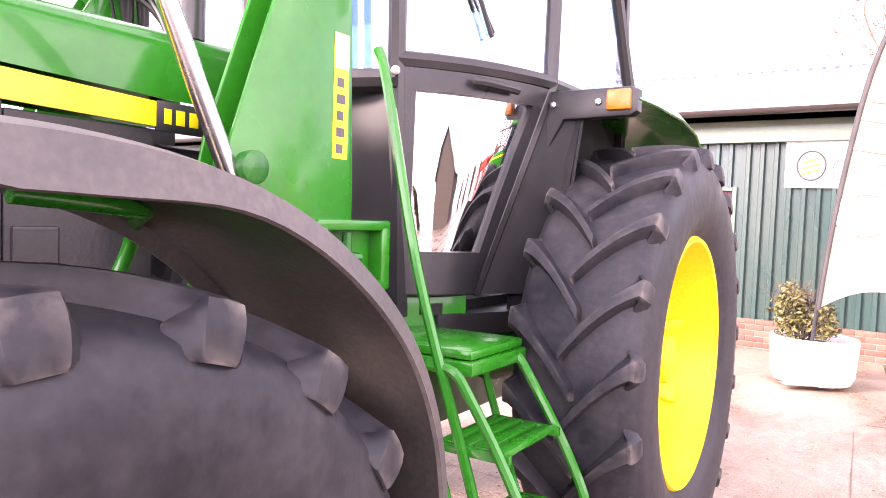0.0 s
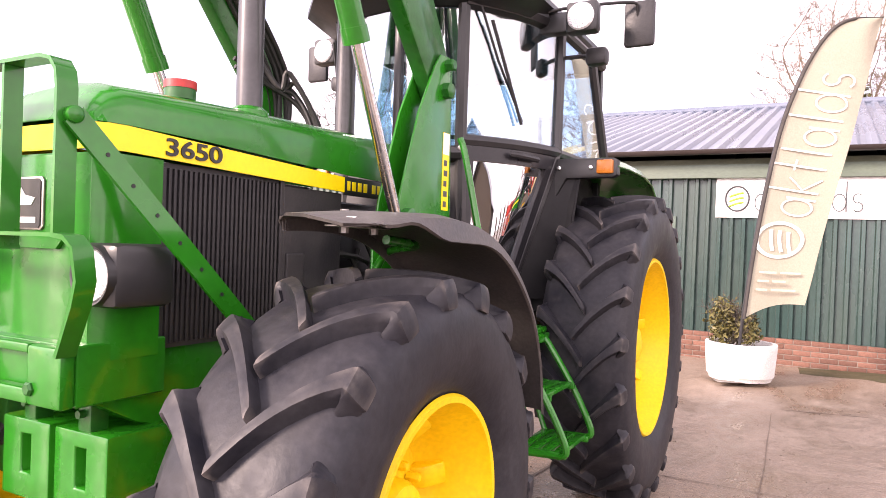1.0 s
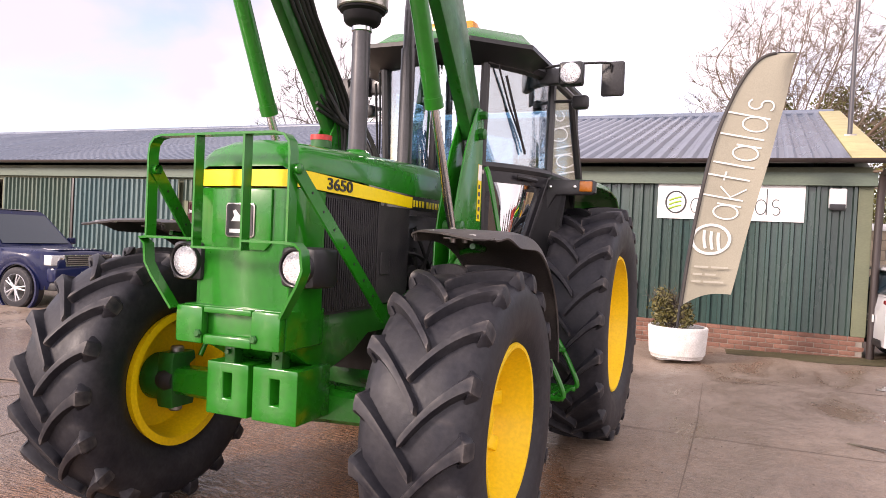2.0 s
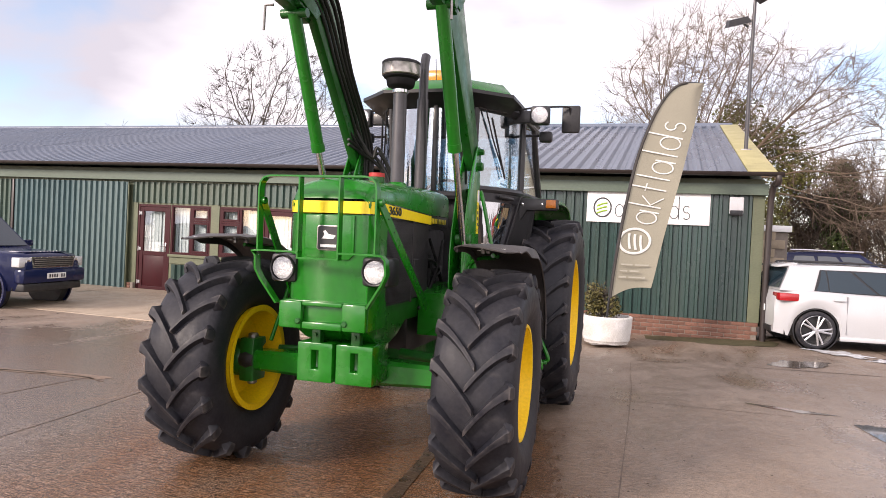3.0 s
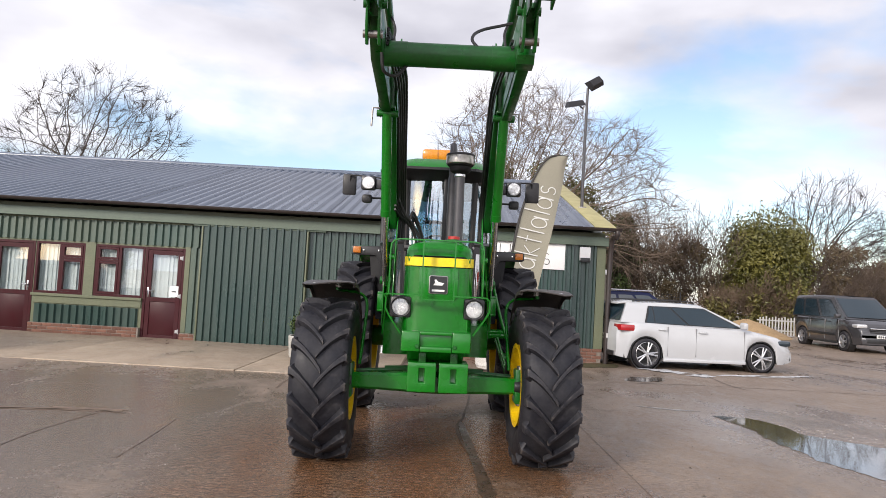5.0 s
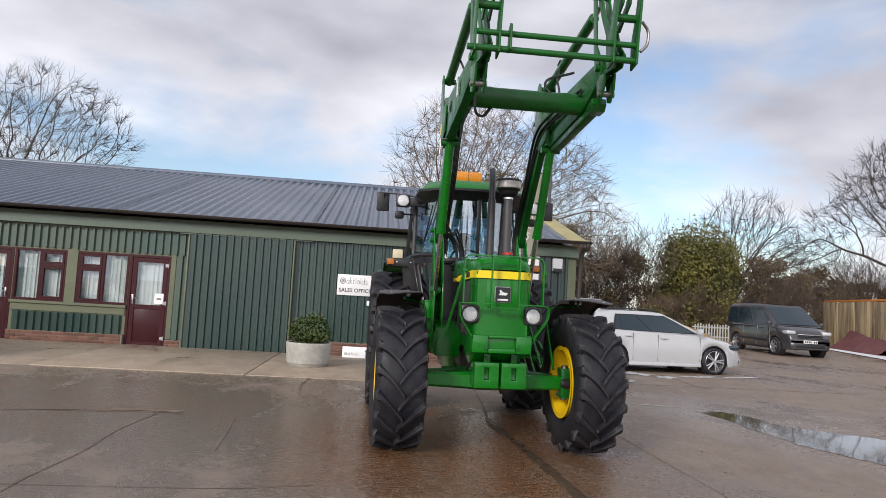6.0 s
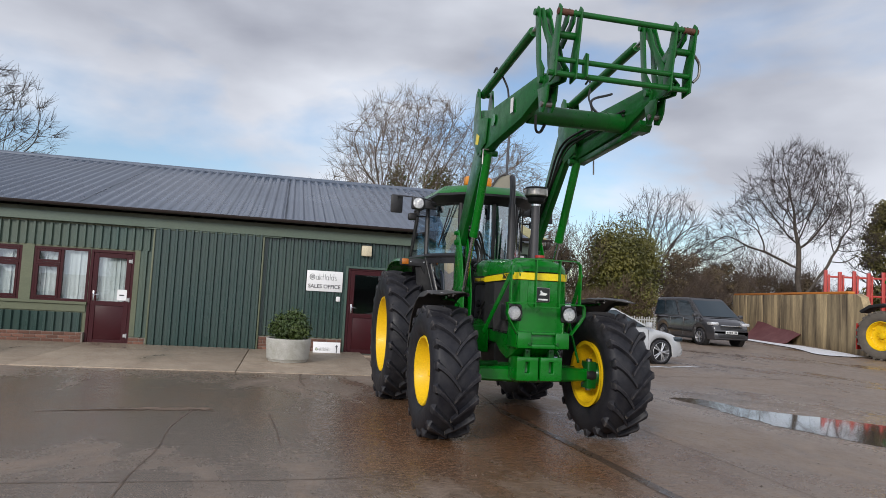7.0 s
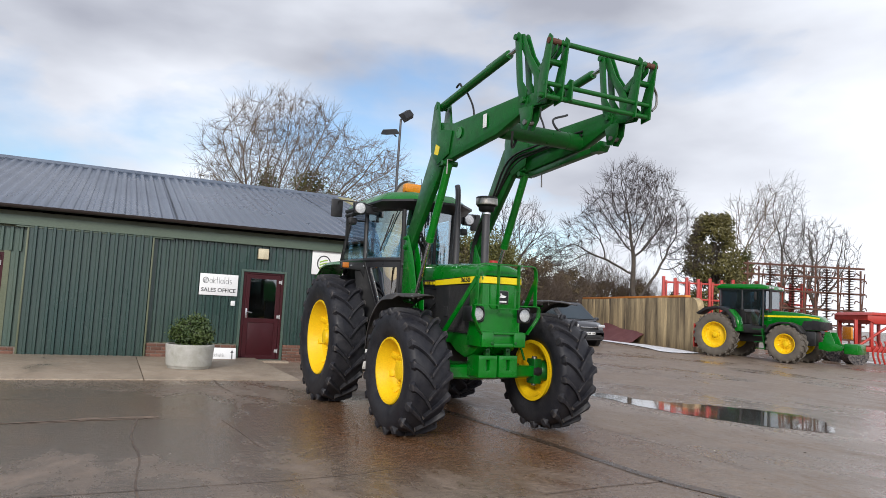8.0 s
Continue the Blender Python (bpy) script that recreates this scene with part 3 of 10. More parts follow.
def make_shell():
    """Gable, back wall, floor and roof close the shed."""
    ridge_y, ridge_z = 17.4, 5.05
    back_y = 2 * ridge_y - WALL_Y
    bm = prism([(WALL_Y + 0.2, BASE - 0.1), (back_y, BASE - 0.1), (back_y, EAVE), (ridge_y, ridge_z), (WALL_Y + 0.2, EAVE)], "x", RIGHT_END - 0.2, RIGHT_END)
    tagged(part("wall_east", bm, SHEET_DARK, smooth=False), "dark green gable wall of the shed", "wall", kind="structure")
    bm = prism([(WALL_Y + 0.2, BASE - 0.1), (back_y, BASE - 0.1), (back_y, EAVE), (ridge_y, ridge_z), (WALL_Y + 0.2, EAVE)], "x", LEFT_END, LEFT_END + 0.2)
    tagged(part("wall_west", bm, SHEET_DARK, smooth=False), "green gable wall of the shed", "wall", kind="structure")
    tagged(part("wall_north", box(LEFT_END, RIGHT_END, back_y, back_y + 0.2, BASE, EAVE), SHEET_DARK), "green back wall of the shed", "wall", kind="structure")
    tagged(part("wall_office", box(LEFT_END + 0.2, RIGHT_END - 0.2, WALL_Y + 2.6, WALL_Y + 2.7, BASE, EAVE), ROOM), "plain inner wall of the office", "wall", kind="structure")
    tagged(part("ceiling", box(LEFT_END + 0.2, RIGHT_END - 0.2, WALL_Y + 0.2, WALL_Y + 2.6, 2.5, 2.55), ROOM), "plain office ceiling", "ceiling", kind="structure")
    roof = thing("roof", pose(0, 0, 0), "slate-blue corrugated sheet roof of the shed", "roof", kind="structure")
    y0, z0 = WALL_Y - 0.42, 2.94
    pitch, amp = 0.25, 0.029
    rise = math.atan2(ridge_z + 0.10 - z0, ridge_y - y0)
    off = Vector((0, -math.sin(rise), math.cos(rise)))

    def run(x0, x1, ya, za, yb, zb, up):
        bm = B()
        n = int((x1 - x0) / pitch * 10)
        rows = []
        for y, z in ((ya, za), (yb, zb)):
            rows.append([Vector((x0 + (x1 - x0) * i / n, y, z)) + up * (amp * max(-1.0, min(1.0, 1.9 * math.sin(2 * math.pi * (x0 + (x1 - x0) * i / n) / pitch)))) for i in range(n + 1)])
        add_grid(bm, rows)
        add_grid(bm, [[p - up * 0.007 for p in r] for r in rows])
        add_grid(bm, [rows[0], [p - up * 0.007 for p in rows[0]]])
        return bm
    x = LEFT_END
    while x < RIGHT_END - 0.35:
        w = min(4.38, RIGHT_END - 0.30 - x)
        for k in range(3):
            a, b = k / 3, (k + 1) / 3 + 0.02
            lift = off * 0.004 * (k + 1)
            part("roof_sheet", run(x, x + w + 0.05, lerp(y0, ridge_y, a) + lift.y, lerp(z0, ridge_z + 0.1, a) + lift.z + 0.012 * (2 - k),
                                   lerp(y0, ridge_y, b) + lift.y, lerp(z0, ridge_z + 0.1, b) + lift.z + 0.012 * (2 - k), off), ROOF, roof)
        x += w
    part("back_slope", box(LEFT_END, RIGHT_END, ridge_y, back_y + 0.4, 0, 0.05), ROOF, roof).matrix_basis = (
        Matrix.Translation((0, ridge_y, ridge_z + 0.05)) @ Matrix.Rotation(-rise, 4, "X") @ Matrix.Translation((0, -ridge_y, 0)))
    bm = tube([(LEFT_END, ridge_y, ridge_z + 0.12), (RIGHT_END, ridge_y, ridge_z + 0.12)], 0.09, 10)
    part("ridge_cap", bm, ROOF, roof)
    # flat weathered verge strip on the gable side
    bm = box(RIGHT_END - 0.33, RIGHT_END + 0.14, 0, math.hypot(ridge_y - y0, ridge_z + 0.1 - z0), 0.0, 0.045, 0.004)
    part("verge_flashing", bm, BARGE, roof, "weathered yellowish verge strip").matrix_basis = Matrix.Translation((0, y0, z0 + 0.02)) @ Matrix.Rotation(rise, 4, "X")
    return roof


roof = make_shell()


def make_gutter():
    g = thing("gutter", pose(0, 0, 0), "dark brown half-round gutter under the shed roof", "gutter", kind="structure")
    y, z, r = WALL_Y - 0.45, 2.950, 0.072
    x = LEFT_END
    while x < RIGHT_END + 0.2:
        x1 = min(x + 4.0, RIGHT_END + 0.25)
        bm = B()
        add_grid(bm, [[(a, y + r * math.cos(k), z + 0.03 + r * math.sin(k)) for k in (math.pi + math.pi * i / 8 for i in range(9))] for a in (x, x1)])
        part("gutter_length", thicken(bm, 0.004), GUTTER, g)
        bm = B()
        add_grid(bm, [[(a, y + (r + 0.008) * math.cos(k), z + 0.03 + (r + 0.008) * math.sin(k)) for k in (math.pi + math.pi * i / 8 for i in range(9))] for a in (x - 0.05, x + 0.05)])
        part("gutter_bracket", thicken(bm, 0.004), GUTTER, g)
        x = x1
    # downpipe at the corner
    part("downpipe", tube(curve_points([(RIGHT_END + 0.16, y, z), (RIGHT_END + 0.16, y + 0.02, z - 0.15), (RIGHT_END + 0.10, WALL_Y - 0.15, 2.5), (RIGHT_END + 0.08, WALL_Y - 0.15, 0.0), (RIGHT_END + 0.08, WALL_Y - 0.15, -0.12)]), 0.055, 12), GUTTER, g, "dark downpipe")
    return g


make_gutter()

# ---- doors and windows of the shed ----
def frame_ring(bm, x0, x1, z0, z1, y0, y1, w, bevel=0.004):
    add_box(bm, x0, x0 + w, y0, y1, z0, z1, bevel)
    add_box(bm, x1 - w, x1, y0, y1, z0, z1, bevel)
    add_box(bm, x0 + w, x1 - w, y0, y1, z1 - w, z1, bevel)
    add_box(bm, x0 + w, x1 - w, y0, y1, z0, z0 + w, bevel)
    return bm


def blinds(x0, x1, z0, z1, y, parent):
    """Upright fabric strips, a little turned, behind the glass."""
    rnd = random.Random(int(x0 * 100))
    x = x0
    while x < x1:
        a = rnd.uniform(-0.5, 0.3)
        bm = B()
        add_grid(bm, [[(0.055 * s * math.cos(a), 0.055 * s * math.sin(a) + 0.006 * math.cos(3 * s), z) for s in (-1, -0.5, 0, 0.5, 1)] for z in (z0, z1)])
        part("blind_strip", thicken(bm, 0.002), CURTAIN, parent, at=pose(x + 0.05, y, 0))
        x += 0.096 + rnd.uniform(-0.006, 0.010)


def upvc_door(n, x0, x1, z1, hinge, blind=True, z0=BASE):
    """A maroon half-glazed door in its frame; hinge +1: hinged on the greater x."""
    y = WALL_Y + 0.02
    d = thing("door_%d" % n, pose(0, 0, 0), "closed maroon plastic door, glazed above a solid panel", "door", kind="structure")
    bm = B()
    for a, b in ((x0, x0 + 0.06), (x1 - 0.06, x1)):
        add_box(bm, a, b, y - 0.03, y + 0.05, z0, z1, 0.004)
    add_box(bm, x0 + 0.06, x1 - 0.06, y - 0.03, y + 0.05, z1 - 0.06, z1, 0.004)
    part("door_frame", bm, MAROON, d, smooth=False)
    a, b = x0 + 0.066, x1 - 0.066
    bm = frame_ring(B(), a, b, z0 + 0.05, z1 - 0.066, y - 0.02, y + 0.035, 0.10)
    add_box(bm, a + 0.1, b - 0.1, y - 0.02, y + 0.035, 0.80, 0.90, 0.004)
    part("door_leaf", bm, MAROON, d, smooth=False)
    part("lower_panel", box(a + 0.1, b - 0.1, y - 0.004, y + 0.02, z0 + 0.15, 0.80, 0.003), MAROON, d)
    pane = part("pane", box(a + 0.1, b - 0.1, y + 0.004, y + 0.012, 0.90, z1 - 0.166), CLEAR, d)
    pane.visible_shadow = False
    part("threshold", box(x0, x1, y - 0.08, y + 0.05, z0 - 0.02, z0 + 0.045, 0.004), GUTTER, d)
    hx = a + 0.05 if hinge > 0 else b - 0.05
    s = 1 if hinge > 0 else -1
    bm = add_box(B(), hx - 0.018, hx + 0.018, y - 0.03, y - 0.02, 0.90, 1.12, 0.003)
    add_tube(bm, curve_points([(hx, y - 0.025, 1.04), (hx, y - 0.07, 1.04), (hx + s * 0.02, y - 0.075, 1.04), (hx + s * 0.12, y - 0.07, 1.03)], 4), 0.009, 8)
    part("door_handle", bm, CHROME, d, "bright lever handle")
    ex = x1 - 0.05 if hinge > 0 else x0 + 0.05
    for z in (z0 + 0.25, 0.95, z1 - 0.22):
        bm = add_tube(B(), [(ex, y - 0.038, z - 0.05), (ex, y - 0.038, z + 0.05)], 0.012, 8)
        add_box(bm, min(ex, ex - s * 0.07), max(ex, ex - s * 0.07), y - 0.037, y - 0.028, z - 0.035, z + 0.035, 0.002)
        part("hinge", bm, HINGE, d, "pale metal hinge")
    if blind:
        blinds(a + 0.05, b - 0.10, 0.85, z1 - 0.1, y + 0.10, d)
    return d


def upvc_window(n, x0, x1, z0, z1, vents_right):
    """A maroon window: one tall fixed pane and, beside it, a small top vent over a casement."""
    y = WALL_Y + 0.02
    w = thing("window_%d" % n, pose(0, 0, 0), "maroon plastic window with white blinds behind", "window", kind="structure")
    part("window_frame", frame_ring(B(), x0, x1, z0, z1, y - 0.03, y + 0.05, 0.055), MAROON, w, smooth=False)
    mid = (x0 + x1) / 2
    bm = box(mid - 0.03, mid + 0.03, y - 0.03, y + 0.05, z0 + 0.055, z1 - 0.055, 0.004)
    part("mullion", bm, MAROON, w, smooth=False)
    va, vb = (mid + 0.03, x1 - 0.055) if vents_right else (x0 + 0.055, mid - 0.03)
    fa, fb = (x0 + 0.055, mid - 0.03) if vents_right else (mid + 0.03, x1 - 0.055)
    zt = z1 - 0.36
    part("transom", box(va, vb, y - 0.03, y + 0.05, zt - 0.025, zt + 0.025, 0.004), MAROON, w, smooth=False)
    for a, b, c, d in ((va, vb, zt + 0.025, z1 - 0.055), (va, vb, z0 + 0.055, zt - 0.025)):
        sash = part("sash", frame_ring(B(), a + 0.003, b - 0.003, c + 0.003, d - 0.003, y - 0.04, y + 0.03, 0.05), MAROON, w, smooth=False)
        part("pane", box(a + 0.05, b - 0.05, y - 0.002, y + 0.006, c + 0.05, d - 0.05), CLEAR, sash).visible_shadow = False
    part("pane", box(fa, fb, y + 0.004, y + 0.012, z0 + 0.055, z1 - 0.055), CLEAR, w).visible_shadow = False
    blinds(x0 + 0.03, x1 - 0.06, z0 - 0.02, z1 - 0.03, y + 0.11, w)
    return w


upvc_door(1, -12.15, -11.20, 2.03, -1)
upvc_window(1, -11.18, -10.05, 0.86, 2.03, True)
upvc_window(2, -9.82, -8.69, 0.86, 2.03, False)
upvc_door(2, -8.68, -7.77, 2.03, 1)
upvc_door(3, -3.0, -2.06, 1.99, 1, blind=False)
tagged(part("door_trim", frame_ring(B(), -3.06, -2.0, BASE, 2.03, WALL_Y - 0.045, WALL_Y - 0.002, 0.055), SHEET, smooth=False), "green trim round the office door", "trim", kind="structure")

# ---- the tractor: local x to its own side, y rearwards, z up, origin on the ground under the rear axle ----
TRACTOR = pose(-1.910, 2.82, 0, 0, -0.6, 1.35)
tractor = thing("tractor", TRACTOR, "green farm tractor with yellow wheels on wet concrete", "tractor")


def T(name, bm, mat, label="", parent=None, smooth=True):
    return part(name, bm, mat, parent or tractor, label, smooth)


def tyre_mesh(R, w, rim, lugs, lug_h=0.045, name="tyre"):
    """A traction tyre about the x axis: a round-shouldered carcass with two rows of swept lugs meeting in a V that points down in front."""
    bm = B()
    h = w / 2
    base = R - lug_h
    prof = [(-h * 0.72, rim - 0.012), (-h * 0.78, rim + 0.018), (-h * 0.90, rim + 0.05), (-h * 0.99, rim + (base - rim) * 0.38), (-h * 1.0, rim + (base - rim) * 0.58),
            (-h * 0.97, rim + (base - rim) * 0.78), (-h * 0.90, base - 0.035), (-h * 0.74, base - 0.012), (-h * 0.4, base - 0.002), (0, base)]
    prof += [(-x, r) for x, r in prof[-2::-1]]
    add_lathe(bm, prof, 120)
    sweep = 0.98 * h / R
    # the lug's ridge as (along x, radius, tilt of its outward side, share of the width, depth), from the middle over the shoulder into the sidewall
    ridge = [(lerp(-0.10, 0.88, u), R - 0.004 - 0.030 * max(0, u - 0.35) ** 2, 26 * max(0, u - 0.55) / 0.45, 1.0 if u > 0.02 else 0.8, lug_h + 0.012) for u in (0, 0.04, 0.12, 0.25, 0.38, 0.5, 0.62, 0.74, 0.86, 1.0)]
    ridge += [(0.925, R - 0.020, 42, 1.10, lug_h + 0.006), (0.955, R - 0.038, 58, 1.18, lug_h), (0.974, R - 0.058, 70, 1.20, lug_h * 0.85), (0.985, R - 0.076, 80, 1.16, lug_h * 0.7), (0.990, R - 0.090, 86, 1.08, lug_h * 0.55), (0.985, R - 0.097, 89, 0.98, lug_h * 0.45)]
    skin = [v for v in bm.verts if abs(v.co.x) < h * 0.5]
    for side in (-1, 1):
        for k in range(lugs):
            ph = 2 * math.pi * (k + (0.5 if side > 0 else 0)) / lugs
            rings = []
            for i, (fx, r0, tilt, wide, deep) in enumerate(ridge):
                u = min((fx + 0.10) / 0.98, 1.0)
                a = ph + sweep * (1.45 * u - 0.42 * u * u)
                half = lerp(0.021, 0.036, min(1, max(0, fx)) ** 2) * wide / R
                flare = lerp(1.35, 1.65, u)
                c, s = math.cos(radians(tilt)), math.sin(radians(tilt))
                ring = []
                for da, d in ((-flare, deep), (-1.12, deep * 0.45), (-0.98, 0.010), (-0.80, 0.0015), (0, 0.0), (0.80, 0.0015), (0.98, 0.010), (1.12, deep * 0.45), (flare, deep)):
                    x, r = fx * h - d * s, r0 - d * c
                    ring.append(bm.verts.new((side * x, -r * math.cos(a + da * half), r * math.sin(a + da * half))))
                rings.append(ring)
            for p, q in zip(rings, rings[1:]):
                for j in range(8):
                    bm.faces.new((p[j], q[j], q[j + 1], p[j + 1]) if side > 0 else (p[j + 1], q[j + 1], q[j], p[j]))
            bm.faces.new(rings[0] if side > 0 else rings[0][::-1])
            bm.faces.new(rings[-1][::-1] if side > 0 else rings[-1])
            root = min(skin, key=lambda v: (v.co - rings[4][0].co).length_squared)
            bm.faces.new((rings[4][0], rings[4][8], root))
    bmesh.ops.recalc_face_normals(bm, faces=bm.faces[:])
    return link_mesh(name, bm, RUBBER, angle=44)


def rim_mesh(rim, w, out, disc, name="rim", mat=None):
    """A dished wheel: x grows outwards; out: the outer edge; disc: where the centre plate lies."""
    bm = lathe([(out - 0.012, rim - 0.002), (out, rim + 0.012), (out + 0.012, rim + 0.004), (out + 0.010, rim - 0.012), (out - 0.03, rim - 0.022), (out - 0.07, rim - 0.045),
                (disc + 0.07, rim - 0.062), (disc + 0.03, rim - 0.075), (disc, rim * 0.72), (disc + 0.005, rim * 0.52), (disc + 0.04, rim * 0.42), (disc + 0.05, rim * 0.30), (disc + 0.05, 0.0)], 72)
    add_lathe(bm, [(out - 0.012, rim - 0.002), (-w * 0.44, rim - 0.002), (-w * 0.44 - 0.012, rim + 0.01), (-w * 0.44 - 0.01, rim - 0.03), (disc - 0.03, rim - 0.07), (disc - 0.014, rim * 0.72), (disc - 0.01, rim * 0.3), (disc - 0.01, 0)], 72)
    bmesh.ops.recalc_face_normals(bm, faces=bm.faces[:])
    return link_mesh(name, bm, mat or YELLOW)


def hub_mesh(r, x0, x1, bolts, ring, bolt_r, lug_r, name="hub", mat=None):
    """A hub cap, with one nut's mesh and the places of the nuts round it."""
    bm_hub = lathe([(x0, r), (x1 - 0.02, r * 0.96), (x1, r * 0.86), (x1 + 0.012, r * 0.5), (x1 + 0.012, 0)], 32)
    nut = link_mesh("wheel_nut", lathe([(x0 - 0.005, bolt_r), (x0 + 0.03, bolt_r), (x0 + 0.036, bolt_r * 0.7), (x0 + 0.036, 0)], 6), mat or YELLOW)
    # one of the brackets that hold the dish to the rim
    bm = prism([(x0 - 0.06, lug_r - 0.075), (x0 - 0.01, lug_r - 0.065), (x0 + 0.035, lug_r - 0.012), (x0 + 0.035, lug_r), (x0 - 0.06, lug_r)], "y", -0.035, 0.035, 0.006)
    lug = link_mesh("rim_lug", bm, mat or YELLOW)
    return link_mesh(name, bm_hub, mat or YELLOW), nut, [(ring * math.cos(2 * math.pi * k / bolts), ring * math.sin(2 * math.pi * k / bolts)) for k in range(bolts)], lug


F_R, R_R = 0.690, 0.895
front_tyre = tyre_mesh(F_R, 0.475, 0.345, 18)
rear_tyre = tyre_mesh(R_R, 0.48, 0.505, 21, 0.05)
front_rim = rim_mesh(0.348, 0.475, 0.190, -0.02)
rear_rim = rim_mesh(0.508, 0.48, 0.186, -0.03)
front_hub = hub_mesh(0.115, 0.03, 0.085, 10, 0.145, 0.014, 0.29)
rear_hub = hub_mesh(0.11, 0.02, 0.11, 10, 0.18, 0.017, 0.45)


def add_wheel(x, y, z, tyre, rim, hub, spin, parent, steer=0.0, tyre_label="", base=None):
    s = 1 if x > 0 else -1
    # the far side is turned about the upright axis; its lugs are then turned about so that they still run forwards
    m = pose(x, y, z, 0, 0, steer) if s > 0 else pose(x, y, z, 0, 0, 180 + steer)
    w = share("wheel", rim, parent, m, "dished yellow steel wheel")
    share("hub", hub[0], w, pose(0, 0, 0))
    for y1, z1 in hub[2]:
        share("wheel_nut", hub[1], w, pose(0, y1, z1))
    for k in range(8):
        share("rim_lug", hub[3], w, pose(0, 0, 0, 45 * k + 12))
    share("tyre", tyre, w, pose(0, 0, 0, spin, 0, 0) if s > 0 else pose(0, 0, 0, spin, 0, 180), tyre_label or "black rubber traction tyre")
    return w


STEER = 1.5
add_wheel(0.928, -2.56, 0.69, front_tyre, front_rim, front_hub, 4, tractor, STEER)
add_wheel(-0.928, -2.56, 0.69, front_tyre, front_rim, front_hub, 9, tractor, STEER)
add_wheel(0.955, 0, 0.892, rear_tyre, rear_rim, rear_hub, 0, tractor)
add_wheel(-0.955, 0, 0.892, rear_tyre, rear_rim, rear_hub, 5, tractor)


# -- bonnet --
BX = 1.03           # breadth of the hood


def by(y):
    """Places along the hood: the sides lie a little further forward than the nose and the scuttle."""
    return y - 0.05 * step(-2.98, -2.80, y) * (1 - step(-1.84, -1.42, y))


def hood(bm):
    for v in bm.verts:
        v.co.x *= BX
        v.co.y = by(v.co.y)
    return bm


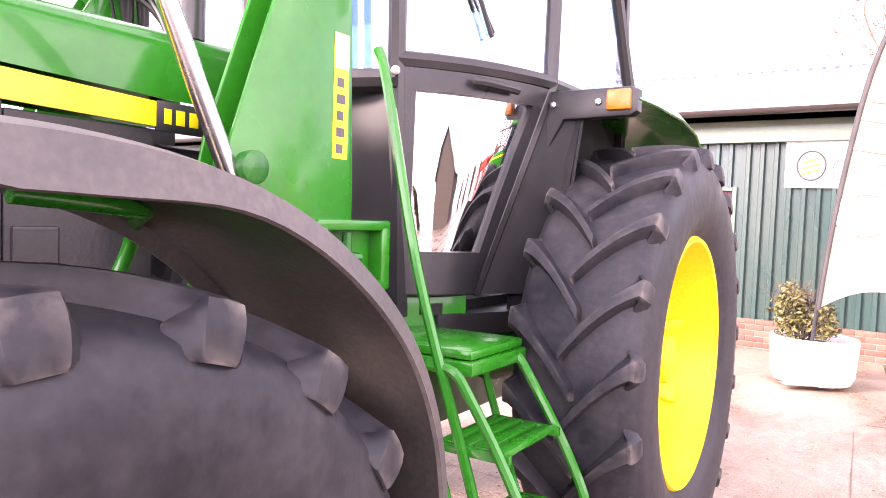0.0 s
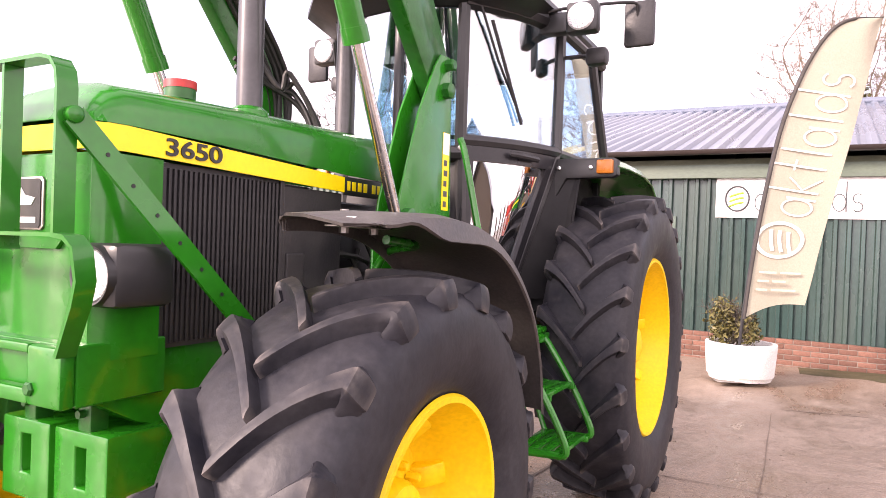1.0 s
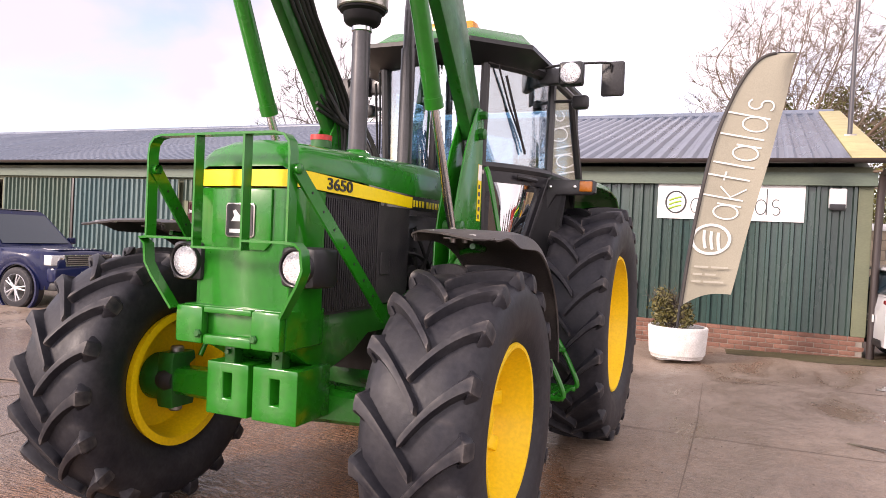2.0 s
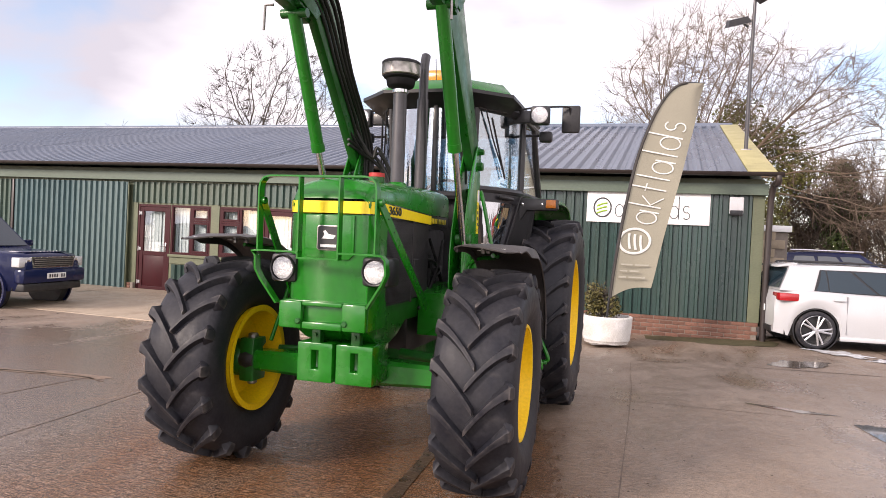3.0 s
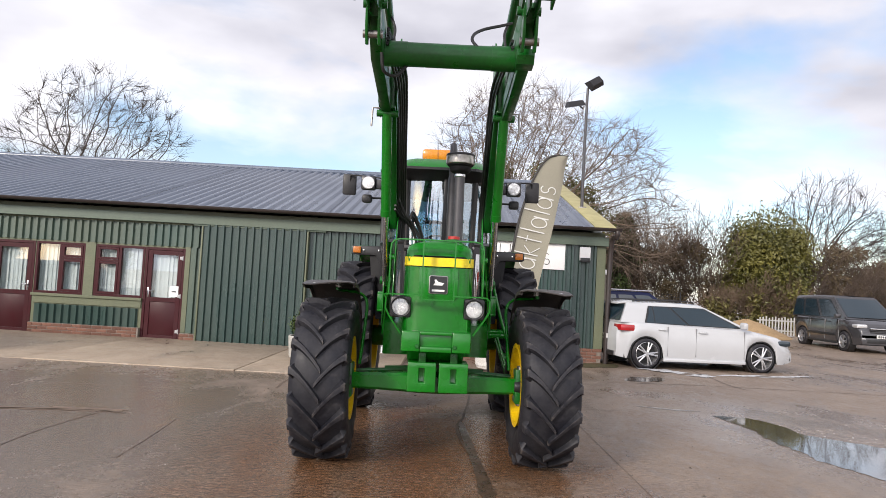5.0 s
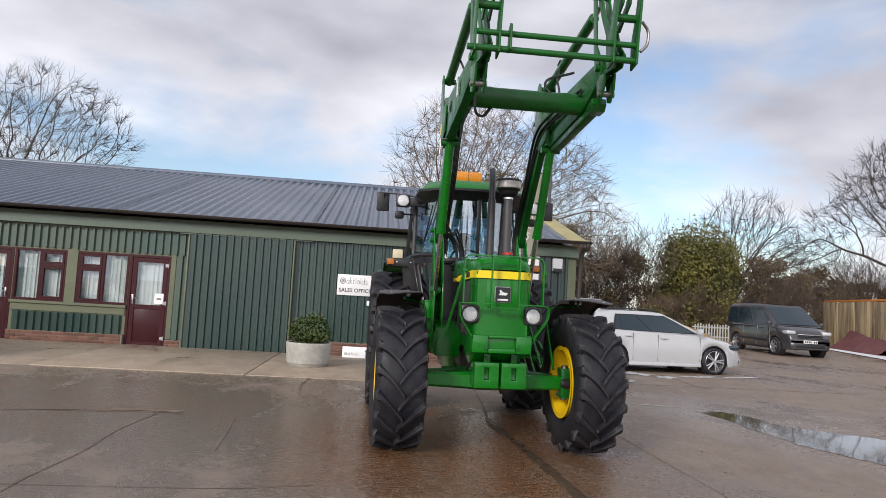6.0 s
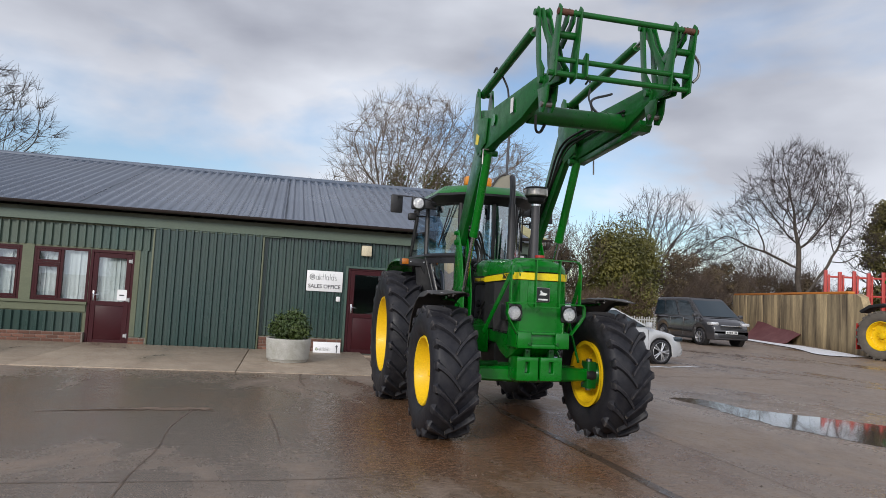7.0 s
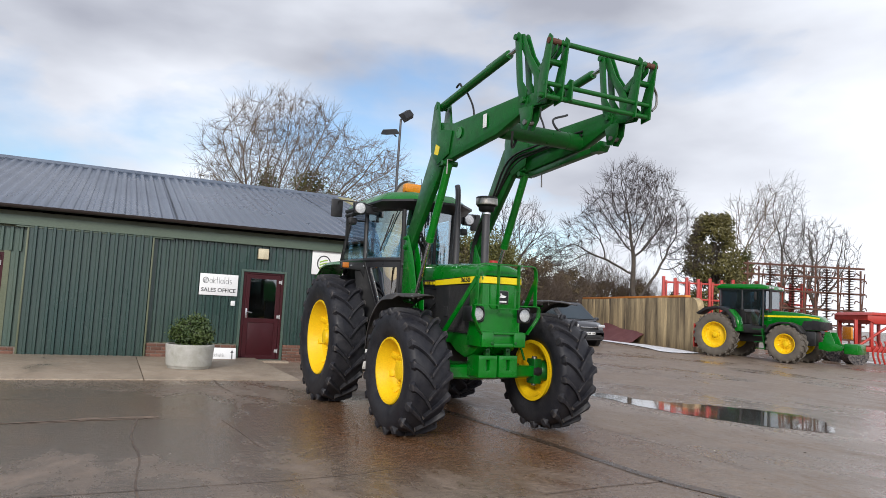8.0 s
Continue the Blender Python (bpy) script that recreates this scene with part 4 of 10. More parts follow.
def bonnet():
    def T(name, bm, mat, label="", parent=None, smooth=True):
        return part(name, hood(bm), mat, parent or tractor, label, smooth)

    HW = 0.265
    rows = []
    for y, top, hw, crown in ((-2.978, 1.762, 0.245, 0.004), (-2.965, 1.80, 0.250, 0.012), (-2.915, 1.838, 0.256, 0.025), (-2.84, 1.858, 0.262, 0.03), (-2.55, 1.875, HW, 0.03),
                              (-2.2, 1.888, HW, 0.032), (-1.8, 1.898, 0.262, 0.034), (-1.42, 1.905, 0.262, 0.036)):
        rows.append([(hw, y, 1.752 - 0.033 * step(-2.85, -1.6, y)), (hw, y, top - 0.055), (hw - 0.014, y, top - 0.022), (hw - 0.05, y, top), (hw * 0.5, y, top + crown * 0.7), (0, y, top + crown)]
                    + [(-x, yy, z) for x, yy, z in [(hw * 0.5, y, top + crown * 0.7), (hw - 0.05, y, top), (hw - 0.014, y, top - 0.022), (hw, y, top - 0.055), (hw, y, 1.752 - 0.033 * step(-2.85, -1.6, y))]])
    rows[0] = [(x, y, min(z, 1.757 + 0.005)) for x, y, z in rows[0]]
    bm = B()
    add_grid(bm, rows)
    bmesh.ops.recalc_face_normals(bm, faces=bm.faces[:])
    T("bonnet", thicken(bm, -0.004), GREEN, "glossy green engine bonnet")
    # stripe band all round
    bm = B()
    add_grid(bm, [[(0.262, -1.835, e), (0.268, -2.85, z), (0.262, -2.935, z), (0.235, -2.970, z), (0.12, -2.980, z), (0, -2.982, z), (-0.12, -2.980, z), (-0.235, -2.970, z), (-0.262, -2.935, z), (-0.268, -2.85, z), (-0.262, -1.835, e)]
                  for z, e in ((1.676, 1.650), (1.748, 1.711))])
    bmesh.ops.recalc_face_normals(bm, faces=bm.faces[:])
    T("stripe", thicken(bm, -0.01), DECAL, "yellow stripe round the bonnet")
    for s in (1, -1):
        T("side_strip", box(s * 0.262 - 0.004, s * 0.262 + 0.004, -1.83, -1.44, 1.640, 1.716, 0.002), BLACK, "black strip with yellow marks")
        rnd = random.Random(3)
        y = -1.81
        for k, w in enumerate((0.026, 0.03, 0.03, 0.03, 0, 0.03, 0.028, 0.028, 0.03, 0.028)):
            if w:
                T("yellow_mark", box(s * 0.2655 - 0.0015, s * 0.2655 + 0.0015, y, y + w * 0.8, 1.660, 1.698, 0.001), DECAL)
            y += w + 0.006 if w else 0.018
        # shell under the stripe, at the nose
        bm = B()
        add_grid(bm, [[(s * 0.262, -2.72, z), (s * 0.264, -2.85, z), (s * 0.258, -2.925, z), (s * 0.232, -2.966, z)] for z in (1.10, 1.668)])
        bmesh.ops.recalc_face_normals(bm, faces=bm.faces[:])
        T("nose_side", thicken(bm, -0.012), GREEN)
        # black ribbed side screen
        bm = box(s * 0.245 - 0.006, s * 0.245 + 0.006, -2.72, -2.20, 1.11, 1.665)
        add_box(bm, s * 0.256 - 0.006, s * 0.256 + 0.006, -2.725, -2.705, 1.105, 1.668, 0.003)
        add_box(bm, s * 0.256 - 0.006, s * 0.256 + 0.006, -2.20, -2.18, 1.105, 1.668, 0.003)
        screen = T("side_screen", bm, PLASTIC, "black ribbed bonnet side screen", smooth=False)
        slat = link_mesh("slat", box(-0.008, 0.008, 0, 0.0105, 1.125, 1.65, 0.002), PLASTIC, smooth=False)
        for k in range(26):
            share("slat", slat, screen, pose(s * 0.252 * BX, by(-2.705 + k * 0.0194), 0))
        bm = box(s * 0.25 - 0.006, s * 0.25 + 0.006, -2.175, -1.83, 1.13, 1.645, 0.004)
        add_box(bm, s * 0.258 - 0.006, s * 0.258 + 0.006, -2.16, -2.06, 1.28, 1.40, 0.006)
        T("side_panel", bm, PLASTIC, smooth=False)
    # nose plate
    bm = B()
    add_grid(bm, [[(x, y, z) for x, y in ((-0.232, -2.966), (-0.17, -2.974), (-0.165, -2.977), (0, -2.980), (0.165, -2.977), (0.17, -2.974), (0.232, -2.966))] for z in (1.10, 1.40, 1.668)])
    bmesh.ops.recalc_face_normals(bm, faces=bm.faces[:])
    T("nose_plate", thicken(bm, 0.012), GREEN, "green front grille plate")
    # raised centre shield with the badge
    T("centre_shield", prism([(-0.125, 1.40), (0.125, 1.40), (0.155, 1.43), (0.155, 1.662), (-0.155, 1.662), (-0.155, 1.43)], "y", -2.992, -2.976, 0.004), GREEN)
    badge = T("badge", prism([(-0.066, 1.452), (0.066, 1.452), (0.076, 1.462), (0.076, 1.592), (0.066, 1.602), (-0.066, 1.602), (-0.076, 1.592), (-0.076, 1.462)], "y", -2.999, -2.991, 0.003), STEEL, "black badge with a silver rim")
    T("badge_face", prism([(-0.06, 1.458), (0.06, 1.458), (0.068, 1.466), (0.068, 1.588), (0.06, 1.596), (-0.06, 1.596), (-0.068, 1.588), (-0.068, 1.466)], "y", -3.002, -2.998), BLACK, parent=badge)
    T("badge_mark", prism([(-0.042, 1.522), (0.03, 1.522), (0.046, 1.542), (0.0, 1.55), (-0.02, 1.572), (-0.034, 1.566), (-0.026, 1.545)], "y", -3.004, -3.001), WHITE, parent=badge)
    T("badge_bar", box(-0.05, 0.05, -3.004, -3.001, 1.472, 1.488), WHITE, parent=badge)


bonnet()


def lettering(text, size, mat, m, name="lettering", parent=None, extrude=0.002, squash=1.0, bold=0.0):
    """Readable writing with the built-in font, as a mesh in the x-z plane."""
    cu = bpy.data.curves.new(name, "FONT")
    cu.body, cu.size, cu.extrude, cu.align_x, cu.align_y = text, size, extrude, "CENTER", "CENTER"
    cu.offset = bold
    tmp = bpy.data.objects.new(name, cu)
    scene.collection.objects.link(tmp)
    me = bpy.data.meshes.new_from_object(tmp.evaluated_get(bpy.context.evaluated_depsgraph_get()))
    bpy.data.objects.remove(tmp)
    bpy.data.curves.remove(cu)
    me.transform(Matrix.Diagonal((squash, 1, 1, 1)))
    me.materials.clear()
    me.materials.append(mat)
    ob = new(name, me)
    if parent is not None:
        ob.parent = parent
    ob.matrix_basis = m
    return ob


lettering("3650", 0.072, BLACK, pose(0.288, -2.66, 1.706, 90, 0, 90), parent=tractor, squash=1.55, bold=0.0012)
lettering("3650", 0.072, BLACK, pose(-0.288, -2.66, 1.706, 90, 0, -90), parent=tractor, squash=1.55, bold=0.0012)


# -- headlights --
for s in (1, -1):
    bm = box(s * 0.300 - 0.086, s * 0.300 + 0.086, -2.992, -2.80, 1.250, 1.422, 0.022)
    lamp = T("headlight", bm, BLACK, "round headlight in a black square bezel")
    bm = lathe([(0.016, 0.0), (0.015, 0.025), (0.012, 0.050), (0.006, 0.066), (-0.004, 0.072)], 28, Matrix.Rotation(radians(-90), 4, "Z"))
    bmesh.ops.translate(bm, vec=(s * 0.300, -2.994, 1.336), verts=bm.verts[:])
    T("lens", bm, LENS, "clear ribbed lens", parent=lamp)
    bm = lathe([(-0.01, 0.071), (0.012, 0.074), (0.014, 0.080), (-0.01, 0.083)], 28, Matrix.Rotation(radians(-90), 4, "Z"))
    bmesh.ops.translate(bm, vec=(s * 0.300, -2.994, 1.336), verts=bm.verts[:])
    T("lamp_ring", bm, BLACK, parent=lamp)


# -- nose guard, weight carrier and weights --
def flat_bar(points, width_dir, w, t):
    """A flat bar bent along points: w wide along width_dir, t thick."""
    pts = [Vector(p) for p in points]
    wd = Vector(width_dir)
    bm = B()
    rings = []
    for i, p in enumerate(pts):
        d = (pts[min(i + 1, len(pts) - 1)] - pts[max(i - 1, 0)]).normalized()
        nrm = d.cross(wd).normalized()
        rings.append([bm.verts.new(p + wd * a * w / 2 + nrm * b * t / 2) for a, b in ((-1, -1), (1, -1), (1, 1), (-1, 1))])
    for a, b in zip(rings, rings[1:]):
        for k in range(4):
            bm.faces.new((a[k], b[k], b[(k + 1) % 4], a[(k + 1) % 4]))
    bm.faces.new(rings[0][::-1])
    bm.faces.new(rings[-1])
    bmesh.ops.recalc_face_normals(bm, faces=bm.faces[:])
    return bm


GY, GX = -3.115, -0.02      # the guard stands this far forward, a little to one side
guard = T("nose_guard", flat_bar([(GX + x, GY, z) for x, z in ((-0.372, 1.44), (-0.372, 1.80), (-0.365, 1.842), (-0.342, 1.870), (-0.300, 1.880), (0.300, 1.880),
                                  (0.342, 1.870), (0.365, 1.842), (0.372, 1.80), (0.372, 1.44))], (0, 1, 0), 0.055, 0.010), GREEN, "green flat-bar guard in front of the bonnet")
for x in (-0.13, 0.125):
    T("guard_bar", flat_bar([(x, GY, 1.875), (x, GY, 1.41)], (0, 1, 0), 0.05, 0.010), GREEN, parent=guard)
T("guard_bar", flat_bar([(-0.135, GY, 1.405), (0.13, GY, 1.405)], (0, 1, 0), 0.055, 0.010), GREEN, parent=guard)
for s in (1, -1):
    T("guard_bar", flat_bar([(s * 0.125, GY, 1.44), (GX + s * 0.367, GY, 1.44)], (0, 1, 0), 0.055, 0.010), GREEN, parent=guard)
    T("guard_bar", flat_bar([(GX + s * 0.367, GY, 1.44), (GX + s * 0.412, GY, 1.435), (s * 0.412, GY + 0.01, 1.41), (s * 0.415, GY + 0.02, 1.33), (s * 0.385, GY + 0.03, 1.27), (s * 0.29, -3.06, 1.13)], (0, 1, 0), 0.055, 0.012), GREEN, parent=guard)
    ends = Vector((GX * 0.5 + s * 0.375, GY + 0.01, 1.735)), Vector((s * 0.47, -2.52, 1.10))
    T("guard_brace", flat_bar([ends[0], ends[0].lerp(ends[1], 0.1), ends[1]], (0, 0.72, 0.69), 0.062, 0.012), GREEN, parent=guard)
    for k in range(7):
        p = ends[0].lerp(ends[1], 0.14 + 0.115 * k)
        T("bolt_hole", lathe([(-0.007, 0.006), (0.008, 0.006), (0.008, 0)], 8, Matrix.Translation(p)), BLACK, parent=guard)
    T("pivot_bolt", lathe([(-0.02, 0.022), (0.014, 0.022), (0.02, 0.014), (0.02, 0)] if s > 0 else [(0.02, 0.022), (-0.014, 0.022), (-0.02, 0.014), (-0.02, 0)], 12, Matrix.Translation(ends[0])), GREEN, parent=guard)

bm = prism([(-0.275, 0.985), (0.275, 0.985), (0.28, 0.99), (0.28, 1.145), (0.275, 1.15), (-0.275, 1.15), (-0.28, 1.145), (-0.28, 0.99)], "y", -3.02, -2.74, 0.006)
carrier = T("weight_carrier", bm, GREEN, "green cast front weight carrier")
for x0, x1, y0, z0, z1, bv in ((-0.28, -0.13, -3.065, 0.985, 1.148, 0.012), (0.13, 0.28, -3.065, 0.985, 1.148, 0.012), (-0.128, 0.128, -3.06, 0.985, 1.028, 0.008), (-0.128, 0.128, -3.06, 1.122, 1.148, 0.006)):
    T("carrier_face", box(x0, x1, y0, -3.02, z0, z1, bv), GREEN, parent=carrier)
for x in (-0.15, 0.15):
    T("carrier_bolt", lathe([(-0.01, 0.020), (0.004, 0.020), (0.010, 0.014), (0.010, 0)], 6, Matrix.Translation((x, -3.066, 1.03)) @ Matrix.Rotation(radians(-90), 4, "Z")), GREEN_WORN, parent=carrier)


def slotted_block(x0, x1, y0, y1, z0, z1, sx0, sx1, sz0, sz1, deep):
    """A cast block with one slot sunk into its front."""
    bm = B()
    xs, zs = (x0, sx0, sx1, x1), (z0, sz0, sz1, z1)
    v = [[bm.verts.new((x, y0, z)) for x in xs] for z in zs]
    for i in range(3):
        for j in range(3):
            if (i, j) != (1, 1):
                bm.faces.new((v[i][j], v[i][j + 1], v[i + 1][j + 1], v[i + 1][j]))
    rim = [v[1][1], v[1][2], v[2][2], v[2][1]]
    low = [bm.verts.new((p.co.x, y0 + deep, p.co.z)) for p in rim]
    for k in range(4):
        bm.faces.new((rim[k], rim[(k + 1) % 4], low[(k + 1) % 4], low[k]))
    bm.faces.new(low)
    edge = v[0] + [v[1][3], v[2][3]] + v[3][::-1] + [v[2][0], v[1][0]]
    back = [bm.verts.new((p.co.x, y1, p.co.z)) for p in edge]
    n = len(edge)
    for k in range(n):
        bm.faces.new((edge[k], edge[(k + 1) % n], back[(k + 1) % n], back[k]))
    bm.faces.new(back)
    bmesh.ops.recalc_face_normals(bm, faces=bm.faces[:])
    hard = [e for e in bm.edges if len(e.link_faces) == 2 and e.calc_face_angle() > 0.5]
    bmesh.ops.bevel(bm, geom=hard, offset=0.007, segments=2, affect="EDGES", profile=0.5)
    return bm


for x0, x1 in ((-0.222, 0.012), (0.036, 0.275)):
    c = (x0 + x1) / 2
    bm = slotted_block(x0, x1, -2.92, -2.66, 0.645, 0.885, c - 0.024, c + 0.024, 0.722, 0.838, 0.07)
    weight = T("weight", bm, GREEN, "green slotted ballast weight")
    bm = add_box(B(), c - 0.03, c + 0.03, -2.91, -2.85, 0.88, 0.99, 0.008)
    add_lathe(bm, [(-0.02, 0.012), (0.02, 0.012), (0.02, 0)], 10, Matrix.Translation((c, -2.91, 0.935)) @ Matrix.Rotation(radians(-90), 4, "Z"))
    T("weight_lug", bm, GREEN_WORN, parent=weight)

# -- chassis, axle, engine --
bm = prism([(-2.80, 0.90), (-2.62, 0.84), (-2.40, 0.90), (-2.25, 0.98), (-2.0, 0.98), (-1.9, 1.12), (-2.80, 1.12), (-2.98, 1.12), (-2.98, 1.0)], "x", -0.235, 0.235, 0.008)
T("front_support", bm, GREEN, "green cast chassis front")
T("engine_block", box(-0.2, 0.2, -2.1, -1.25, 0.72, 1.62, 0.03), BLACK, "dark engine")
bm = B()
rnd = random.Random(11)
for s in (1, -1):
    for k in range(7):
        y, z, r = rnd.uniform(-1.98, -1.45), rnd.uniform(0.95, 1.5), rnd.uniform(0.03, 0.07)
        T("engine_housing", lathe([(s * 0.18, r), (s * 0.235, r), (s * 0.245, r * 0.7), (s * 0.245, 0)], 14, Matrix.Translation((0, y, z))), PLASTIC)
    for k in range(8):
        a = Vector((s * rnd.uniform(0.20, 0.25), rnd.uniform(-2.0, -1.7), rnd.uniform(0.9, 1.55)))
        b = Vector((s * rnd.uniform(0.20, 0.27), rnd.uniform(-1.7, -1.3), rnd.uniform(0.9, 1.55)))
        T("engine_hose", tube(curve_points([a, (a + b) / 2 + Vector((s * 0.03, 0, rnd.uniform(-0.1, 0.1))), b], 4), 0.012, 6), HOSE)
bm = box(-0.21, 0.21, -1.3, 0.35, 0.55, 1.12, 0.04)
add_box(bm, -0.16, 0.16, -2.1, -1.25, 0.58, 0.78, 0.03)
T("transmission", bm, GREEN_WORN, "green gearbox housing")
T("rear_axle", lathe([(-0.8, 0.0), (-0.8, 0.12), (-0.45, 0.14), (-0.2, 0.2), (0.2, 0.2), (0.45, 0.14), (0.8, 0.12), (0.8, 0)], 24, Matrix.Translation((0, 0, 0.875))), GREEN_WORN)
bm = B()
add_grid(bm, [[(x, -2.56 + dy * d, 0.678 + dz * h + sag) for dy, dz in ((-1, -0.7), (-0.7, -1), (0.7, -1), (1, -0.7), (1, 0.7), (0.7, 1), (-0.7, 1), (-1, 0.7))]
              for x, d, h, sag in ((-0.74, 0.075, 0.066, 0), (-0.5, 0.08, 0.072, 0), (-0.24, 0.10, 0.08, 0.0), (-0.12, 0.12, 0.085, 0.0), (0.12, 0.12, 0.085, 0.0), (0.24, 0.10, 0.08, 0.0), (0.5, 0.08, 0.072, 0), (0.74, 0.075, 0.066, 0))], close=True)
bmesh.ops.recalc_face_normals(bm, faces=bm.faces[:])
axle = T("front_axle", bm, GREEN, "green driven front axle beam")
for s in (1, -1):
    hub = Matrix.Translation((s * 0.74, -2.56, 0.68)) @ Matrix.Rotation(0 if s > 0 else math.pi, 4, "Z")
    T("wheel_flange", lathe([(0.06, 0), (0.06, 0.10), (0.10, 0.125), (0.15, 0.125), (0.17, 0.10), (0.20, 0.09), (0.20, 0)], 28, hub), GREEN_WORN, parent=axle)
    # a fork with its pins above and below the drive joint
    bm = prism([(-0.075, -0.145), (0.075, -0.145), (0.085, -0.10), (0.045, -0.075), (0.045, 0.075), (0.085, 0.10), (0.075, 0.145), (-0.075, 0.145), (-0.085, 0.10), (-0.085, -0.10)], "x", -0.055, 0.055, 0.012)
    bmesh.ops.translate(bm, vec=(s * 0.755, -2.56, 0.68), verts=bm.verts[:])
    k = T("steering_knuckle", bm, GREEN_WORN, parent=axle)
    for z in (0.535, 0.825):
        T("king_pin", lathe([(-0.025, 0), (-0.025, 0.035), (0.02, 0.035), (0.028, 0.028), (0.028, 0)], 16, Matrix.Translation((s * 0.755, -2.56, z)) @ Matrix.Rotation(radians(-90 if z > 0.6 else 90), 4, "Y")), STEEL, parent=k)
    bm = lathe([(-0.06, 0), (-0.06, 0.05), (0.0, 0.066), (0.05, 0.05), (0.05, 0)], 16, Matrix.Translation((s * 0.755, -2.61, 0.68)))
    T("drive_joint", bm, PLASTIC, parent=k)
    bm = B()
    add_tube(bm, [(s * 0.70, -2.30, 0.72), (s * 0.25, -2.24, 0.74)], 0.022, 10)
    add_tube(bm, [(s * 0.45, -2.25, 0.735), (s * 0.2, -2.22, 0.745)], 0.035, 10)
    T("steering_ram", bm, GREEN_WORN, parent=axle)
    # stay that carries the mudguard
    bm = tube(curve_points([(s * 0.66, -2.49, 0.80), (s * 0.645, -2.30, 1.15), (s * 0.65, -2.20, 1.34), (s * 0.72, -2.22, 1.42), (s * 0.88, -2.32, 1.44), (s * 0.89, -2.50, 1.455)], 5), 0.014, 10)
    T("mudguard_stay", bm, GREEN, parent=axle)


# -- front mudguards --
def mudguard(s):
    line = [(-2.905, 1.478), (-2.87, 1.496), (-2.78, 1.513), (-2.65, 1.523), (-2.50, 1.518), (-2.35, 1.492), (-2.20, 1.432), (-2.06, 1.335), (-1.95, 1.215), (-1.875, 1.06), (-1.84, 0.88)]
    line = [(p.x, p.y) for p in curve_points([(y, z, 0) for y, z in line], 4)]
    rows = []
    for i, (y, z) in enumerate(line):
        u = i / (len(line) - 1)
        a, b = line[max(i - 1, 0)], line[min(i + 1, len(line) - 1)]
        n = Vector((a[1] - b[1], b[0] - a[0])).normalized()
        dip = 0.006 + 0.052 * step(0.20, 0.33, u) - 0.022 * step(0.36, 0.55, u)       # the turned-down lip begins behind the flat front
        wi, wo = lerp(0.72, 0.71, u), lerp(1.115, 1.16, min(1, u * 3))
        row = []
        for x, d in ((wi - 0.005, 0.05), (wi, 0.012), (wi + 0.04, 0.0), (0.9, -0.006), (wo - 0.06, 0.0), (wo - 0.015, 0.012), (wo, dip + 0.012)):
            # the front edge slants back towards the tractor
            edge = line[0][0] + 0.20 * min(1.0, max(0.0, (1.0 - x) / 0.3)) + 0.05 * max(0.0, (x - 1.0) / 0.12) ** 2
            yy, zz = y, z
            if y < edge:
                k = max(j for j in range(len(line) - 1) if line[j][0] <= edge)
                f = (edge - line[k][0]) / (line[k + 1][0] - line[k][0])
                yy, zz = edge - 0.0008 * (len(line) - i), lerp(line[k][1], line[k + 1][1], f)
            row.append((s * x, yy - n.x * d, zz - n.y * d))
        rows.append(row)
    bm = B()
    add_grid(bm, rows)
    bmesh.ops.recalc_face_normals(bm, faces=bm.faces[:])
    g = T("front_mudguard", thicken(bm, 0.008), DUSTY, "dark plastic front mudguard")
    T("mudguard_plate", box(s * 0.97 - 0.07, s * 0.97 + 0.07, -2.862, -2.850, 1.498, 1.503, 0.002), WHITE, parent=g)
    for y in (-2.66, -2.52):
        T("mudguard_bolt", tube([(s * 0.86, y, 1.47), (s * 0.86, y, 1.532)], 0.012, 8), STEEL, parent=g)
        T("bolt_head", tube([(s * 0.86, y, 1.468), (s * 0.86, y, 1.484)], 0.013, 6), STEEL, parent=g)
    T("fixing_strap", box(s * 0.86 - 0.02, s * 0.86 + 0.02, -2.72, -2.46, 1.484, 1.490, 0.002), STEEL, parent=g)


mudguard(1)
mudguard(-1)

# -- intake stack, exhaust, filler cap --
bm = tube([(0.158, -2.307, 1.87), (0.158, -2.307, 2.56)], 0.047, 20)
stack = T("air_intake_pipe", bm, GREY_PIPE, "grey air intake pipe with a bright pre-cleaner")
T("stack_collar", lathe([(1.88, 0.075), (1.905, 0.07), (1.92, 0.05)], 20, Matrix.Translation((0.158, -2.307, 0)) @ UP), GREEN, parent=stack)
T("clamp", lathe([(2.525, 0.047), (2.53, 0.053), (2.55, 0.053), (2.555, 0.047)], 20, Matrix.Translation((0.158, -2.307, 0)) @ UP), CHROME, parent=stack)
T("precleaner", lathe([(2.555, 0.050), (2.568, 0.085), (2.58, 0.094), (2.618, 0.100), (2.63, 0.118), (2.648, 0.122)], 32, Matrix.Translation((0.158, -2.307, 0)) @ UP), MATT_BLACK, parent=stack)
T("precleaner_bowl", lathe([(2.640, 0.124), (2.646, 0.131), (2.655, 0.132), (2.715, 0.131), (2.722, 0.128)], 32, Matrix.Translation((0.158, -2.307, 0)) @ UP), BOWL, "dull metal bowl", parent=stack)
T("precleaner_lid", lathe([(2.716, 0.132), (2.732, 0.132), (2.740, 0.124), (2.746, 0.09), (2.75, 0.0)], 32, Matrix.Translation((0.158, -2.307, 0)) @ UP), PLASTIC, parent=stack)
ex = Vector((0.105, -1.66, 0))
bm = tube(curve_points([ex + Vector(p) for p in ((0, 0, 1.9), (0, 0, 2.3), (0, 0, 2.78), (0, 0.004, 2.86), (0, 0.014, 2.92), (0, 0.034, 2.965))], 6), 0.036, 16)
